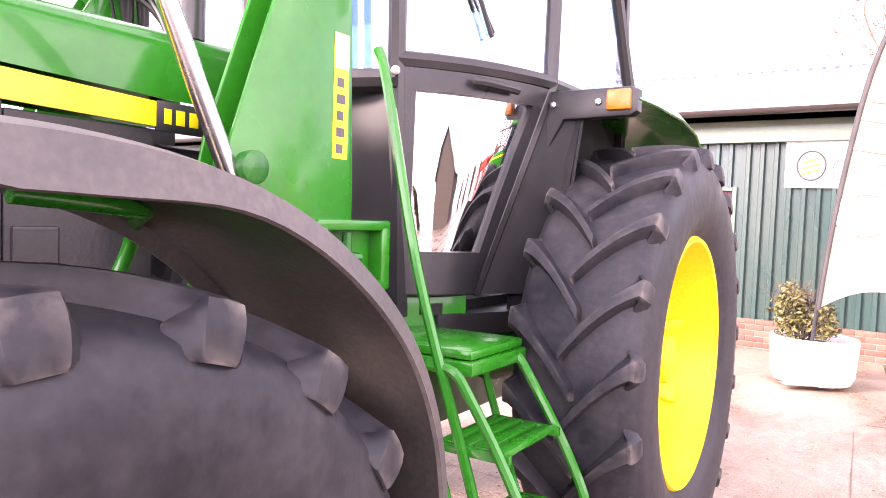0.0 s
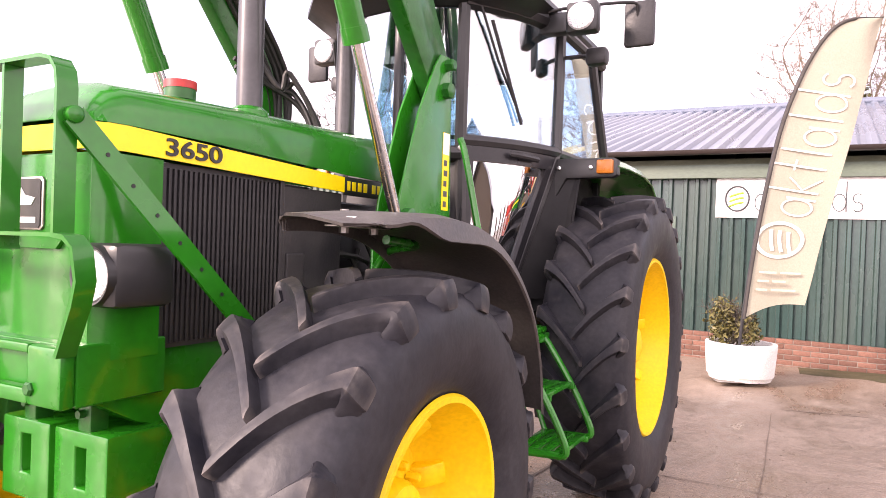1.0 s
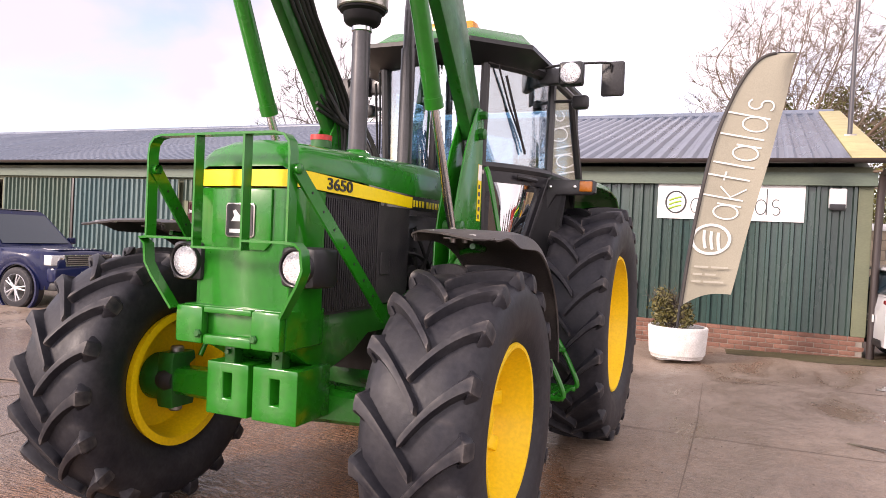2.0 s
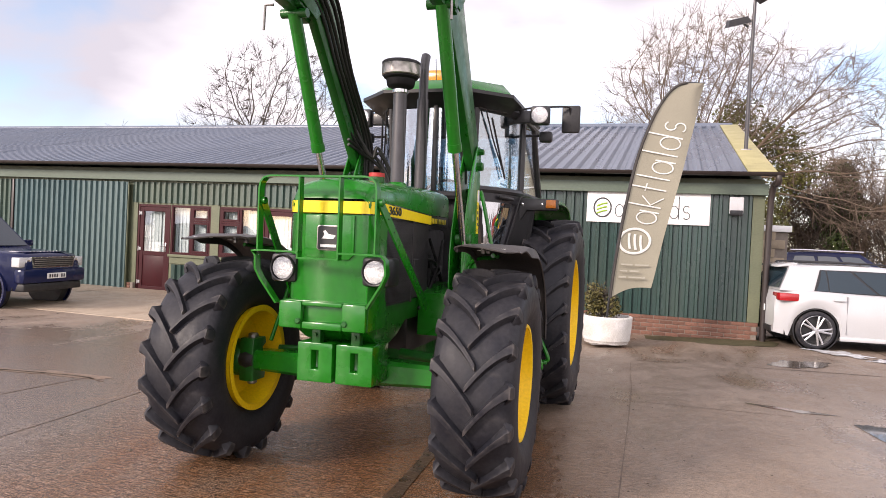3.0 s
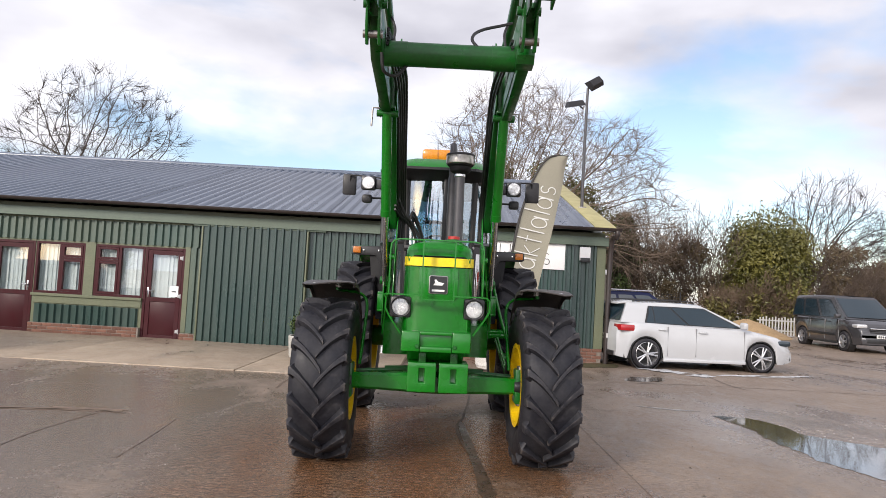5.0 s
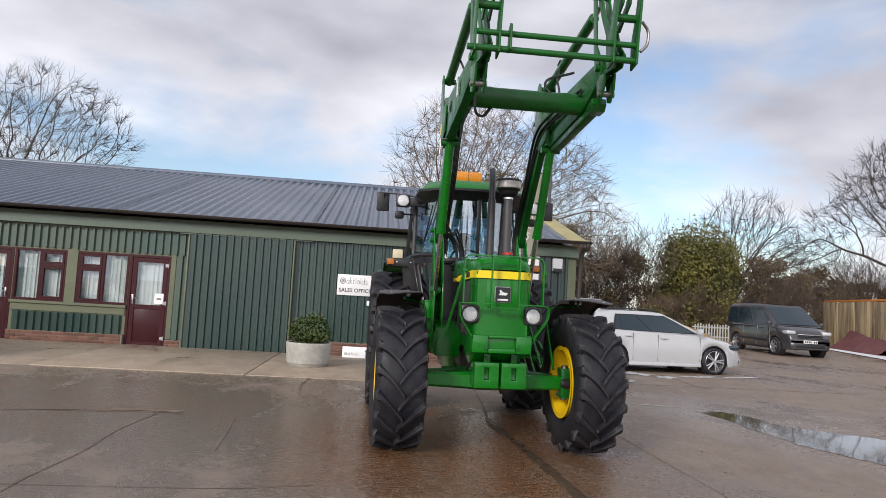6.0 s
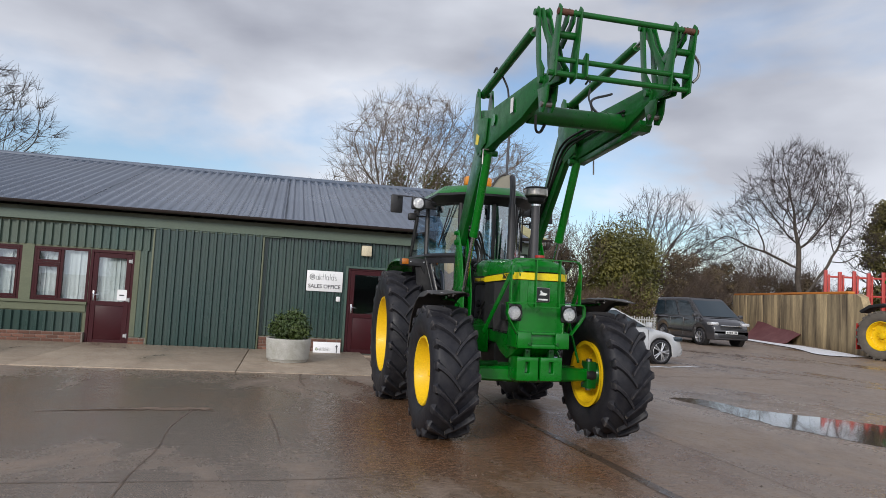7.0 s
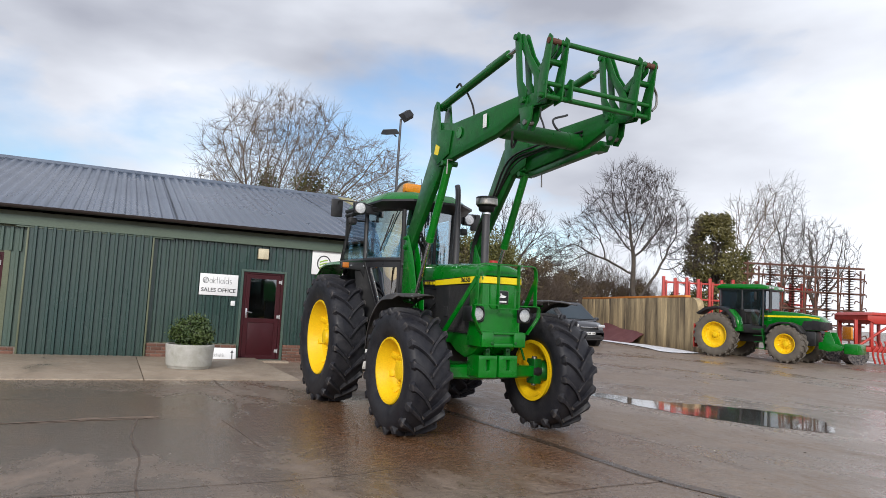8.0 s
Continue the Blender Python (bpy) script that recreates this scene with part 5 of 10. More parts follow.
exh = T("exhaust", bm, GREY_PIPE, "dark exhaust pipe with a bent tip")
T("heat_shield", tube([ex + Vector((0, -0.005, 1.93)), ex + Vector((0, -0.005, 2.62))], 0.044, 16), GREY_PIPE, parent=exh)
bm = tube([(0.12, -2.58, 1.895), (0.12, -2.58, 1.93)], 0.05, 20)
T("filler_neck", bm, GREEN_WORN)
T("filler_cap", tube([(0.12, -2.58, 1.93), (0.12, -2.58, 1.955)], 0.052, 20), RED, "red filler cap")


# -- cab --
def cab():
    C = [(0.36, -1.02), (0.668, -0.43), (0.70, 0.50)]           # plan corners at the waist
    body = T("cab", prism([(-0.45, -0.85), (0.45, -0.85), (0.60, -0.55), (0.62, 0.5), (-0.62, 0.5), (-0.60, -0.55)], "z", 1.02, 1.10), BLACK, "black cab with tinted glass")

    def post(a, b, r=0.026, name="post", flat=1.0):
        return T(name, add_tube(B(), [a, b], r, 8), BLACK, parent=body)
    ztop, zw, zb = 2.70, 1.99, 1.17
    for s in (1, -1):
        front, side, rear = [(s * x, y) for x, y in C]
        ftop, stop, rtop = (s * 0.38, -1.06), (s * 0.665, -0.40), (s * 0.66, 0.48)
        fb, sb = (s * 0.36, -0.98), (s * 0.50, -0.70)
        # curved quarter between windscreen and side: three upright lines
        def quarter(z, bulge, lo=0.0):
            t = (z - zw) / (ztop - zw)
            if z >= zw:
                a = Vector((lerp(front[0], ftop[0], t), lerp(front[1], ftop[1], t)))
                b = Vector((lerp(side[0], stop[0], t), lerp(side[1], stop[1], t)))
            else:
                t = (z - zb) / (zw - zb)
                a = Vector((lerp(fb[0], front[0], t), lerp(fb[1], front[1], t)))
                b = Vector((lerp(sb[0], side[0], t), lerp(sb[1], side[1], t)))
            n = Vector((s * 0.85, -0.5))
            return [(*(a.lerp(b, u) + n * bulge * 4 * u * (1 - u)), z) for u in (0, 0.2, 0.4, 0.6, 0.8, 1.0)]
        # glass
        bm = B()
        add_grid(bm, [quarter(z, 0.05) for z in (zw + 0.03, 2.2, 2.45, ztop - 0.05)])
        bmesh.ops.recalc_face_normals(bm, faces=bm.faces[:])
        T("door_glass", thicken(bm, 0.005), CAB_GLASS, "tinted curved cab glass", parent=body).visible_shadow = False
        # lower door: a black pressed frame round a dark pane
        def skin(u, z):
            row = quarter(z, 0.05)
            k = min(4, int(u * 5))
            return Vector(row[k]).lerp(Vector(row[k + 1]), u * 5 - k)

        def hole(z):
            return 0.10, lerp(0.80, 0.88, (z - 1.33) / 0.56)
        bm = B()
        add_grid(bm, [[skin(lerp(*hole(z), u / 5), z) for u in range(6)] for z in (1.325, 1.5, 1.7, 1.895)])
        bmesh.ops.recalc_face_normals(bm, faces=bm.faces[:])
        T("lower_glass", thicken(bm, 0.005), LOW_GLASS, "dark lower cab glass", parent=body).visible_shadow = False
        for edge in ("front", "rear", "bottom", "top"):
            bm = B()
            if edge in ("front", "rear"):
                for_z = (1.33, 1.5, 1.7, 1.89)
                add_grid(bm, [[skin(lerp(0.0, hole(z)[0], u / 2) if edge == "front" else lerp(hole(z)[1], 1.0, u / 2), z) for u in range(3)] for z in for_z])
            else:
                za, zz = (1.18, 1.33) if edge == "bottom" else (1.89, 1.965)
                add_grid(bm, [[skin(u / 5, z) for u in range(6)] for z in (za, (za + zz) / 2, zz)])
            bmesh.ops.recalc_face_normals(bm, faces=bm.faces[:])
            bm.normal_update()
            if bm.faces[:][0].normal.dot(Vector((s * 0.85, -0.5, 0))) > 0:
                bmesh.ops.reverse_faces(bm, faces=bm.faces[:])
            T("door_panel", thicken(bm, 0.022), DOOR_BLACK, parent=body)
        # black sheet that fills the space from the door to the wheel
        bm = B()
        add_grid(bm, [[skin(1.0, z), Vector((s * lerp(0.66, 0.70, t), lerp(-0.50, -0.43, t), z)), Vector((s * lerp(0.74, 0.82, t), lerp(-0.46, -0.42, t), z - 0.02))] for z, t in ((1.17, 0.0), (1.45, 0.35), (1.7, 0.65), (1.95, 1.0))])
        bmesh.ops.recalc_face_normals(bm, faces=bm.faces[:])
        T("quarter_panel", thicken(bm, 0.008), MATT_BLACK, parent=body)
        # frames of the quarter
        T("door_frame", add_tube(B(), quarter(zw, 0.052), 0.034, 8, flat=1.0), BLACK, parent=body)
        T("door_frame", add_tube(B(), quarter(1.19, 0.05), 0.022, 8), BLACK, parent=body)
        T("door_frame", add_tube(B(), quarter(ztop, 0.05), 0.05, 8), BLACK, parent=body)
        for u in (0, 5):
            pts = [quarter(z, 0.05)[u] for z in (zb, 1.5, zw, 2.35, ztop)]
            T("door_post", add_tube(B(), pts, 0.032, 8), BLACK, parent=body)
        # rear part of the side
        bm = B()
        add_grid(bm, [[(lerp(side[0], rear[0], u), lerp(side[1] + 0.02, rear[1], u), zw + 0.02) for u in (0, 0.5, 1)], [(lerp(stop[0], rtop[0], u), lerp(stop[1] + 0.02, rtop[1] - 0.25, u), ztop - 0.04) for u in (0, 0.5, 1)]])
        T("side_glass", thicken(bm, 0.005), CAB_GLASS, "tinted side window", parent=body).visible_shadow = False
        post((*rear, zw), (rtop[0], rtop[1] - 0.25, ztop), 0.03)
        post((*side, zw), (*rear, zw), 0.03)
        post((*stop, ztop), (*rtop, ztop), 0.03)
        T("lower_side", box(s * 0.60 - 0.02, s * 0.60 + 0.02, -0.45, 0.5, 1.05, 1.98, 0.01), BLACK, parent=body)
        if s > 0:
            bm = add_tube(B(), curve_points([(0.56, -0.83, 1.935), (0.60, -0.80, 1.93), (0.645, -0.66, 1.925)], 4), 0.016, 8)
            T("door_handle", bm, PLASTIC, parent=body)
            T("door_lock", lathe([(0, 0.016), (0.012, 0.016), (0.018, 0.0)], 12, Matrix.Translation((0.375, -1.05, 1.945)) @ Matrix.Rotation(radians(-40), 4, "Z")), STEEL, parent=body)
        # green skirt under the door
        T("door_sill", prism([(s * 0.34, -1.0), (s * 0.50, -0.74), (s * 0.46, -0.70), (s * 0.30, -0.96)], "z", 0.98, 1.18, 0.004), GREEN, parent=body)
        # wipers
        bm = add_tube(B(), [(s * 0.45, -1.02, 2.68), (s * 0.50, -0.90, 2.42), (s * 0.58, -0.74, 2.12)], 0.007, 6)
        add_tube(bm, [(s * 0.50, -0.98, 2.60), (s * 0.585, -0.76, 2.10)], 0.009, 6)
        T("wiper", bm, BLACK, parent=body)
    # windscreen and back window
    bm = B()
    add_grid(bm, [[(x, -1.0 - dy - 0.09 * (1 - (x / 0.36) ** 2), z) for x in (-0.36, -0.2, 0, 0.2, 0.36)] for z, dy in ((1.93, 0.02), (2.66, 0.055))])
    T("windscreen", thicken(bm, 0.005), CAB_GLASS, "tinted windscreen", parent=body).visible_shadow = False
    for z in (1.92, 2.70):
        T("windscreen_frame", add_tube(B(), [(x, -1.03 - 0.09 * (1 - (x / 0.36) ** 2), z) for x in (-0.37, -0.2, 0, 0.2, 0.37)], 0.04, 8), BLACK, parent=body)
    T("windscreen_post", box(0.03, 0.07, -1.16, -1.12, 1.92, 2.70, 0.006), BLACK, parent=body)
    T("back_glass", box(-0.6, 0.6, 0.49, 0.496, 1.5, 2.64), CAB_GLASS, parent=body).visible_shadow = False
    T("back_frame", frame_ring(B(), -0.66, 0.66, 1.10, 2.70, 0.47, 0.52, 0.05), BLACK, parent=body, smooth=False)
    T("bulkhead", prism([(-0.40, 1.10), (0.40, 1.10), (0.37, 1.90), (-0.37, 1.90)], "y", -1.03, -0.97), BLACK, parent=body)
    # roof
    def ringed(hw, yf, yr, ch, z):
        return [(-hw + ch, yf, z), (hw - ch, yf, z), (hw, yf + ch, z), (hw, yr - ch * 0.4, z), (hw - ch * 0.4, yr, z), (-hw + ch * 0.4, yr, z), (-hw, yr - ch * 0.4, z), (-hw, yf + ch, z)]
    bm = B()
    vs = add_grid(bm, [ringed(0.655, -1.26, 0.62, 0.30, 2.785), ringed(0.635, -1.235, 0.60, 0.29, 2.815), ringed(0.56, -1.12, 0.52, 0.26, 2.90), ringed(0.52, -1.06, 0.48, 0.25, 2.915)], close=True)
    bm.faces.new(vs[-1])
    bm.faces.new(vs[0][::-1])
    bmesh.ops.recalc_face_normals(bm, faces=bm.faces[:])
    roof_cap = T("cab_roof", bm, GREEN, "green cab roof with a black brim", parent=body)
    bm = B()
    vs = add_grid(bm, [ringed(0.61, -1.14, 0.56, 0.27, 2.67), ringed(0.685, -1.32, 0.63, 0.32, 2.755), ringed(0.685, -1.32, 0.63, 0.32, 2.783)], close=True)
    bm.faces.new(vs[-1])
    bm.faces.new(vs[0][::-1])
    bmesh.ops.recalc_face_normals(bm, faces=bm.faces[:])
    T("roof_brim", bm, BLACK, "black roof brim and lining", parent=body)
    # inside: floor, seat, wheel, console
    T("floor_mat", box(-0.45, 0.45, -0.9, 0.48, 1.10, 1.14), PLASTIC, parent=body)
    bm = add_box(B(), -0.24, 0.24, -0.2, 0.28, 1.5, 1.62, 0.04)
    add_box(bm, -0.15, 0.15, -0.1, 0.2, 1.14, 1.5, 0.02)
    T("seat_cushion", bm, PLASTIC, "dark driver's seat", parent=body)
    T("seat_back", box(-0.23, 0.23, 0.25, 0.36, 1.60, 2.04, 0.05), PLASTIC, parent=body)
    ring = [Vector((0.2 * math.cos(a), -0.62 + 0.15 * math.sin(a), 1.98 + 0.13 * math.sin(a))) for a in (2 * math.pi * i / 24 for i in range(25))]
    bm = add_tube(B(), ring, 0.014, 8, caps=False)
    for a in (0, 8, 16):
        add_tube(bm, [ring[a], Vector((0, -0.62, 1.97))], 0.009, 6)
    add_tube(bm, [(0, -0.62, 1.97), (0, -0.78, 1.6), (0, -0.82, 1.2)], 0.03, 8)
    T("steering_wheel", bm, PLASTIC, "black steering wheel", parent=body)
    T("roof_console", frame_ring(B(), -0.21, 0.04, 2.46, 2.66, -0.90, -0.87, 0.045), BLACK, parent=body, smooth=False)
    T("dash", box(-0.26, 0.26, -0.96, -0.8, 1.55, 1.95, 0.05), PLASTIC, parent=body)
    return body


cab()

# -- rear mudguards, lamps, mirrors, beacon --
for s in (1, -1):
    rows = []
    for y, z in ((-0.44, 1.955), (-0.2, 1.965), (0.2, 1.965), (0.45, 1.93), (0.7, 1.80), (0.88, 1.55), (0.95, 1.3)):
        rows.append([(s * x, y, z - d) for x, d in ((0.62, 0.0), (0.95, 0.0), (1.0, 0.012), (1.03, 0.05))])
    bm = B()
    add_grid(bm, rows)
    bmesh.ops.recalc_face_normals(bm, faces=bm.faces[:])
    f = T("rear_mudguard", thicken(bm, 0.008), GREEN, "green rear mudguard with a black lamp panel")
    bm = prism([(0.60, 1.955), (1.0, 1.952), (1.025, 1.94), (1.025, 1.86), (1.0, 1.845), (0.74, 1.842), (0.66, 1.70), (0.60, 1.62)] if s > 0 else [(-x, z) for x, z in [(0.60, 1.955), (1.0, 1.952), (1.025, 1.94), (1.025, 1.86), (1.0, 1.845), (0.74, 1.842), (0.66, 1.70), (0.60, 1.62)]], "y", -0.46, -0.40, 0.008)
    T("lamp_panel", bm, BLACK, parent=f)
    bm = B()
    add_grid(bm, [[(s * 0.64, -0.42, z) for z in (1.94, 1.6, 1.2)], [(s * 0.66, 0.1, z) for z in (1.95, 1.6, 1.0)], [(s * 0.66, 0.8, z) for z in (1.6, 1.4, 1.0)]])
    T("inner_guard", thicken(bm, 0.012), MATT_BLACK, parent=f)
    bm = B()
    rows = [[(s * x, -0.42 - 0.05 * u - 0.03 * u * u, 1.85 - 0.75 * u) for x in (0.60, 0.80)] for u in (0, 0.3, 0.6, 0.8, 1.0)]
    rows = [[(s * 0.55, y, z), (s * (0.80 - 0.1 * i / 4), y, z)] for i, ((_, y, z), _) in enumerate(rows)]
    add_grid(bm, rows)
    T("front_flap", thicken(bm, 0.01), MATT_BLACK, parent=f)
    T("indicator", box(s * 0.96 - 0.045, s * 0.96 + 0.045, -0.485, -0.455, 1.865, 1.94, 0.008), AMBER, "amber indicator lamp", parent=f)
    for x, z in ((0.70, 1.90), (0.88, 1.90)):
        T("panel_bolt", lathe([(0.0, 0.013), (0.012, 0.012), (0.016, 0)], 10, Matrix.Translation((s * x, -0.46, z)) @ Matrix.Rotation(radians(-90), 4, "Z")), CHROME, parent=f)
    # work lamp and mirrors on the roof corner
    arm = T("mirror_arm", tube(curve_points([(s * 0.64, -0.62, 2.73), (s * 0.80, -0.56, 2.76), (s * 1.06, -0.43, 2.79), (s * 1.09, -0.40, 2.76), (s * 1.09, -0.38, 2.70)], 5), 0.009, 8), BLACK, "mirror arm with two black mirrors")
    T("mirror", box(s * 1.10 - 0.082, s * 1.10 + 0.082, -0.395, -0.355, 2.56, 2.81, 0.018), PLASTIC, parent=arm)
    bm = add_box(B(), s * 0.88 - 0.06, s * 0.88 + 0.06, -0.45, -0.36, 2.47, 2.57, 0.025)
    add_tube(bm, [(s * 0.70, -0.42, 2.53), (s * 0.87, -0.41, 2.53)], 0.012, 8)
    T("small_mirror", bm, PLASTIC, parent=arm)
    lamp = T("work_lamp", box(s * 0.85 - 0.085, s * 0.85 + 0.085, -0.635, -0.54, 2.60, 2.765, 0.02), BLACK, "square work lamp with a round lens")
    T("lamp_lens", add_lathe(B(), [(-0.004, 0.074), (-0.012, 0.066), (-0.016, 0.03), (-0.018, 0)], 24, Matrix.Translation((s * 0.85, -0.635, 2.68)) @ Matrix.Rotation(radians(90), 4, "Z")), LENS, parent=lamp)
    bm = add_box(B(), min(s * 0.60, s * 0.78), max(s * 0.60, s * 0.78), -0.60, -0.52, 2.62, 2.73, 0.01)
    T("lamp_bracket", bm, BLACK, parent=lamp)
bm = box(-0.235, 0.145, -0.72, -0.58, 2.965, 3.098, 0.035)
beacon = T("beacon", bm, ORANGE, "amber beacon bar on the cab roof")
T("beacon_base", box(-0.24, 0.15, -0.73, -0.57, 2.905, 2.968, 0.006), BLACK, parent=beacon)
T("aerial", tube([(-0.05, -0.85, 2.9), (-0.06, -0.86, 3.15)], 0.004, 6), BLACK)


# -- steps on the near side --
def steps():
    st = T("platform", box(0.34, 0.80, -1.20, -0.86, 1.03, 1.06, 0.01), GREEN, "green platform and access steps")
    T("platform_edge", box(0.34, 0.81, -1.21, -0.85, 0.985, 1.028, 0.006), GREEN, parent=st)
    for z, x, ya, yb in ((0.80, 0.85, -1.27, -0.92), (0.55, 0.92, -1.25, -0.90)):
        bm = B()
        for k in range(4):
            add_box(bm, x - 0.11 + 0.058 * k, x - 0.11 + 0.058 * k + 0.04, ya + 0.01, yb - 0.01, z - 0.012, z + 0.008, 0.003)
        add_box(bm, x - 0.12, x + 0.12, ya, ya + 0.02, z - 0.025, z + 0.004, 0.003)
        add_box(bm, x - 0.12, x + 0.12, yb - 0.02, yb, z - 0.025, z + 0.004, 0.003)
        T("tread", bm, GREEN, parent=st)
    for y in (-1.28, -0.90):
        bm = tube(curve_points([(0.70, y, 1.02), (0.79, y, 1.01), (0.85, y, 0.94), (0.96, y + 0.01, 0.76), (1.04, y + 0.02, 0.59), (1.03, y + 0.02, 0.545), (0.97, y + 0.02, 0.54), (0.81, y, 0.54)], 5), 0.016, 8)
        T("step_rail", bm, GREEN, parent=st)
        bm = tube(curve_points([(0.66, y, 1.0), (0.70, y, 0.88), (0.79, y, 0.62), (0.82, y, 0.54)], 4), 0.014, 8)
        T("step_rail", bm, GREEN, parent=st)
    T("grab_rail", tube(curve_points([(0.50, -1.30, 1.95), (0.53, -1.29, 1.85), (0.66, -1.29, 1.3), (0.83, -1.28, 0.78), (0.87, -1.28, 0.66)], 5), 0.016, 8), GREEN, parent=st)


steps()

# ---- front loader, raised, on the same tractor ----
loader = thing("front_loader", TRACTOR, "green front loader with raised arms and an empty tool carrier", "front loader")


def spread(bm):
    """The pillars and legs stand wide and well forward; the arms close in towards the carrier."""
    for v in bm.verts:
        out = lerp(0.030, 0.0, step(3.3, 4.35, -v.co.y)) * step(0.25, 0.40, abs(v.co.x))
        v.co.x += math.copysign(out, v.co.x)
        v.co.y -= 0.14
    return bm


def L(name, bm, mat=GREEN_WORN, label="", parent=None, smooth=True):
    return part(name, spread(bm), mat, parent or loader, label, smooth)


def side_plate(outline, x0, x1, bevel=0.006):
    return prism(outline, "x", min(x0, x1), max(x0, x1), bevel)


for s in (1, -1):
    # pillar bolted to the chassis: an outer and an inner plate with the arm between them
    outline = [(-1.29, 1.10), (-1.295, 1.50), (-1.315, 2.07), (-1.31, 2.24), (-1.34, 2.275), (-1.42, 2.27), (-1.468, 2.21), (-1.591, 1.99), (-1.724, 1.62), (-1.76, 1.45), (-1.76, 1.10)]
    p = L("pillar", side_plate(outline, s * 0.488, s * 0.502), GREEN, "green loader pillar plates")
    L("pillar_plate", side_plate(outline, s * 0.395, s * 0.408), GREEN, parent=p)
    L("pillar_web", side_plate([(-1.318, 1.10), (-1.30, 1.10), (-1.318, 1.95), (-1.336, 1.95)], s * 0.407, s * 0.489, 0.002), GREEN, parent=p)
    L("pillar_foot", prism([(-1.85, 0.85), (-1.22, 0.85), (-1.22, 1.12), (-1.50, 1.22), (-1.85, 1.15)], "x", min(s * 0.235, s * 0.47), max(s * 0.235, s * 0.47), 0.01), GREEN, parent=p)
    x0, x1 = min(s * 0.50, s * 0.57), max(s * 0.50, s * 0.57)
    bm = add_box(B(), x0, x1, -1.50, -1.20, 1.405, 1.435, 0.008)
    add_box(bm, x0, x1, -1.50, -1.20, 1.235, 1.265, 0.008)
    add_box(bm, x0, x1, -1.50, -1.46, 1.25, 1.42, 0.008)
    add_box(bm, x0, x1, -1.24, -1.20, 1.25, 1.42, 0.008)
    add_box(bm, x0, x0 + 0.02 if s > 0 else x1, -1.48, -1.22, 1.25, 1.42)
    L("coupling_box", bm, GREEN, "green pin box with a locking pin", parent=p)
    bm = add_tube(B(), [(s * 0.55, -1.37, 1.27), (s * 0.55, -1.37, 1.40)], 0.014, 8)
    add_tube(bm, [(s * 0.55, -1.42, 1.33), (s * 0.55, -1.32, 1.33)], 0.016, 8)
    L("locking_pin", bm, GREEN_WORN, parent=p)
    for y, z, r in ((-1.375, 2.12, 0.036), (-1.36, 2.235, 0.026), (-1.675, 1.55, 0.040)):
        L("pin", lathe([(-0.055, 0), (-0.055, r), (0.052, r), (0.058, r * 0.75), (0.058, 0)] if s > 0 else [(0.055, 0), (0.055, r), (-0.052, r), (-0.058, r * 0.75), (-0.058, 0)], 6 if r < 0.038 else 14, Matrix.Translation((s * 0.48, y, z))), GREEN_WORN, parent=p)
    if s > 0:
        lab = L("instruction_label", box(0.5022, 0.5035, -1.385, -1.325, 1.60, 1.94), DECAL, "pale yellow instruction label with pictograms", parent=p)
        L("label_top", box(0.5036, 0.5042, -1.383, -1.327, 1.845, 1.938), SIGN_WHITE, parent=lab)
        for k in range(5):
            L("pictogram", box(0.5036, 0.5044, -1.372, -1.345 + 0.006 * (k % 2), 1.615 + 0.045 * k, 1.640 + 0.045 * k), SIGN_GREY, parent=lab)
    # arm: lower leg between the pillar plates, upper leg wider
    arm = L("arm", side_plate([(-1.28, 2.20), (-1.34, 2.09), (-1.44, 2.08), (-1.50, 2.15), (-2.26, 3.02), (-2.50, 3.06), (-2.46, 3.44), (-2.20, 3.48), (-2.04, 3.38)], s * 0.414, s * 0.484, 0.008), GREEN_WORN, "green bent box-section loader arm")
    L("upper_arm", side_plate([(-2.08, 3.28), (-2.28, 3.00), (-2.50, 3.04), (-3.55, 3.13), (-4.02, 3.27), (-4.06, 3.36), (-3.98, 3.43), (-2.62, 3.44), (-2.30, 3.52), (-2.14, 3.50)], s * 0.455, s * 0.545, 0.01), GREEN_WORN, parent=arm)
    # reinforcing cheek at the elbow and bracket above it
    L("elbow_plate", side_plate([(-2.10, 3.20), (-2.28, 3.02), (-2.55, 3.10), (-2.62, 3.36), (-2.34, 3.42), (-2.27, 3.76), (-2.20, 3.79), (-2.14, 3.74), (-2.08, 3.45)], s * 0.552, s * 0.565), GREEN_WORN, parent=arm)
    L("elbow_plate", side_plate([(-2.10, 3.20), (-2.28, 3.02), (-2.55, 3.10), (-2.62, 3.36), (-2.34, 3.42), (-2.27, 3.76), (-2.20, 3.79), (-2.14, 3.74), (-2.08, 3.45)], s * 0.400, s * 0.412), GREEN_WORN, parent=arm)
    bm = lathe([(0, 0.0), (0, 0.062), (0.006, 0.062), (0.006, 0.05), (0.004, 0.05), (0.004, 0)], 28, Matrix.Translation((s * 0.553, -2.78, 3.30)) @ Matrix.Rotation(0 if s > 0 else math.pi, 4, "Z"))
    L("arm_roundel", bm, GREEN, parent=arm)
    L("warning_label", box(min(s * 0.551, s * 0.554), max(s * 0.551, s * 0.554), -3.36, -3.29, 3.24, 3.38), SIGN_WHITE, "small pale warning label", parent=arm)
    L("warning_label", prism([(-2.20, 3.16), (-2.30, 3.13), (-2.34, 3.22), (-2.24, 3.27)], "x", min(s * 0.566, s * 0.569), max(s * 0.566, s * 0.569)), DECAL, parent=arm)
    # lift cylinder
    cx = 0.488
    a, b = Vector((s * cx, -1.70, 1.50)), Vector((s * cx, -2.44, 3.02))
    m = a.lerp(b, 0.43)
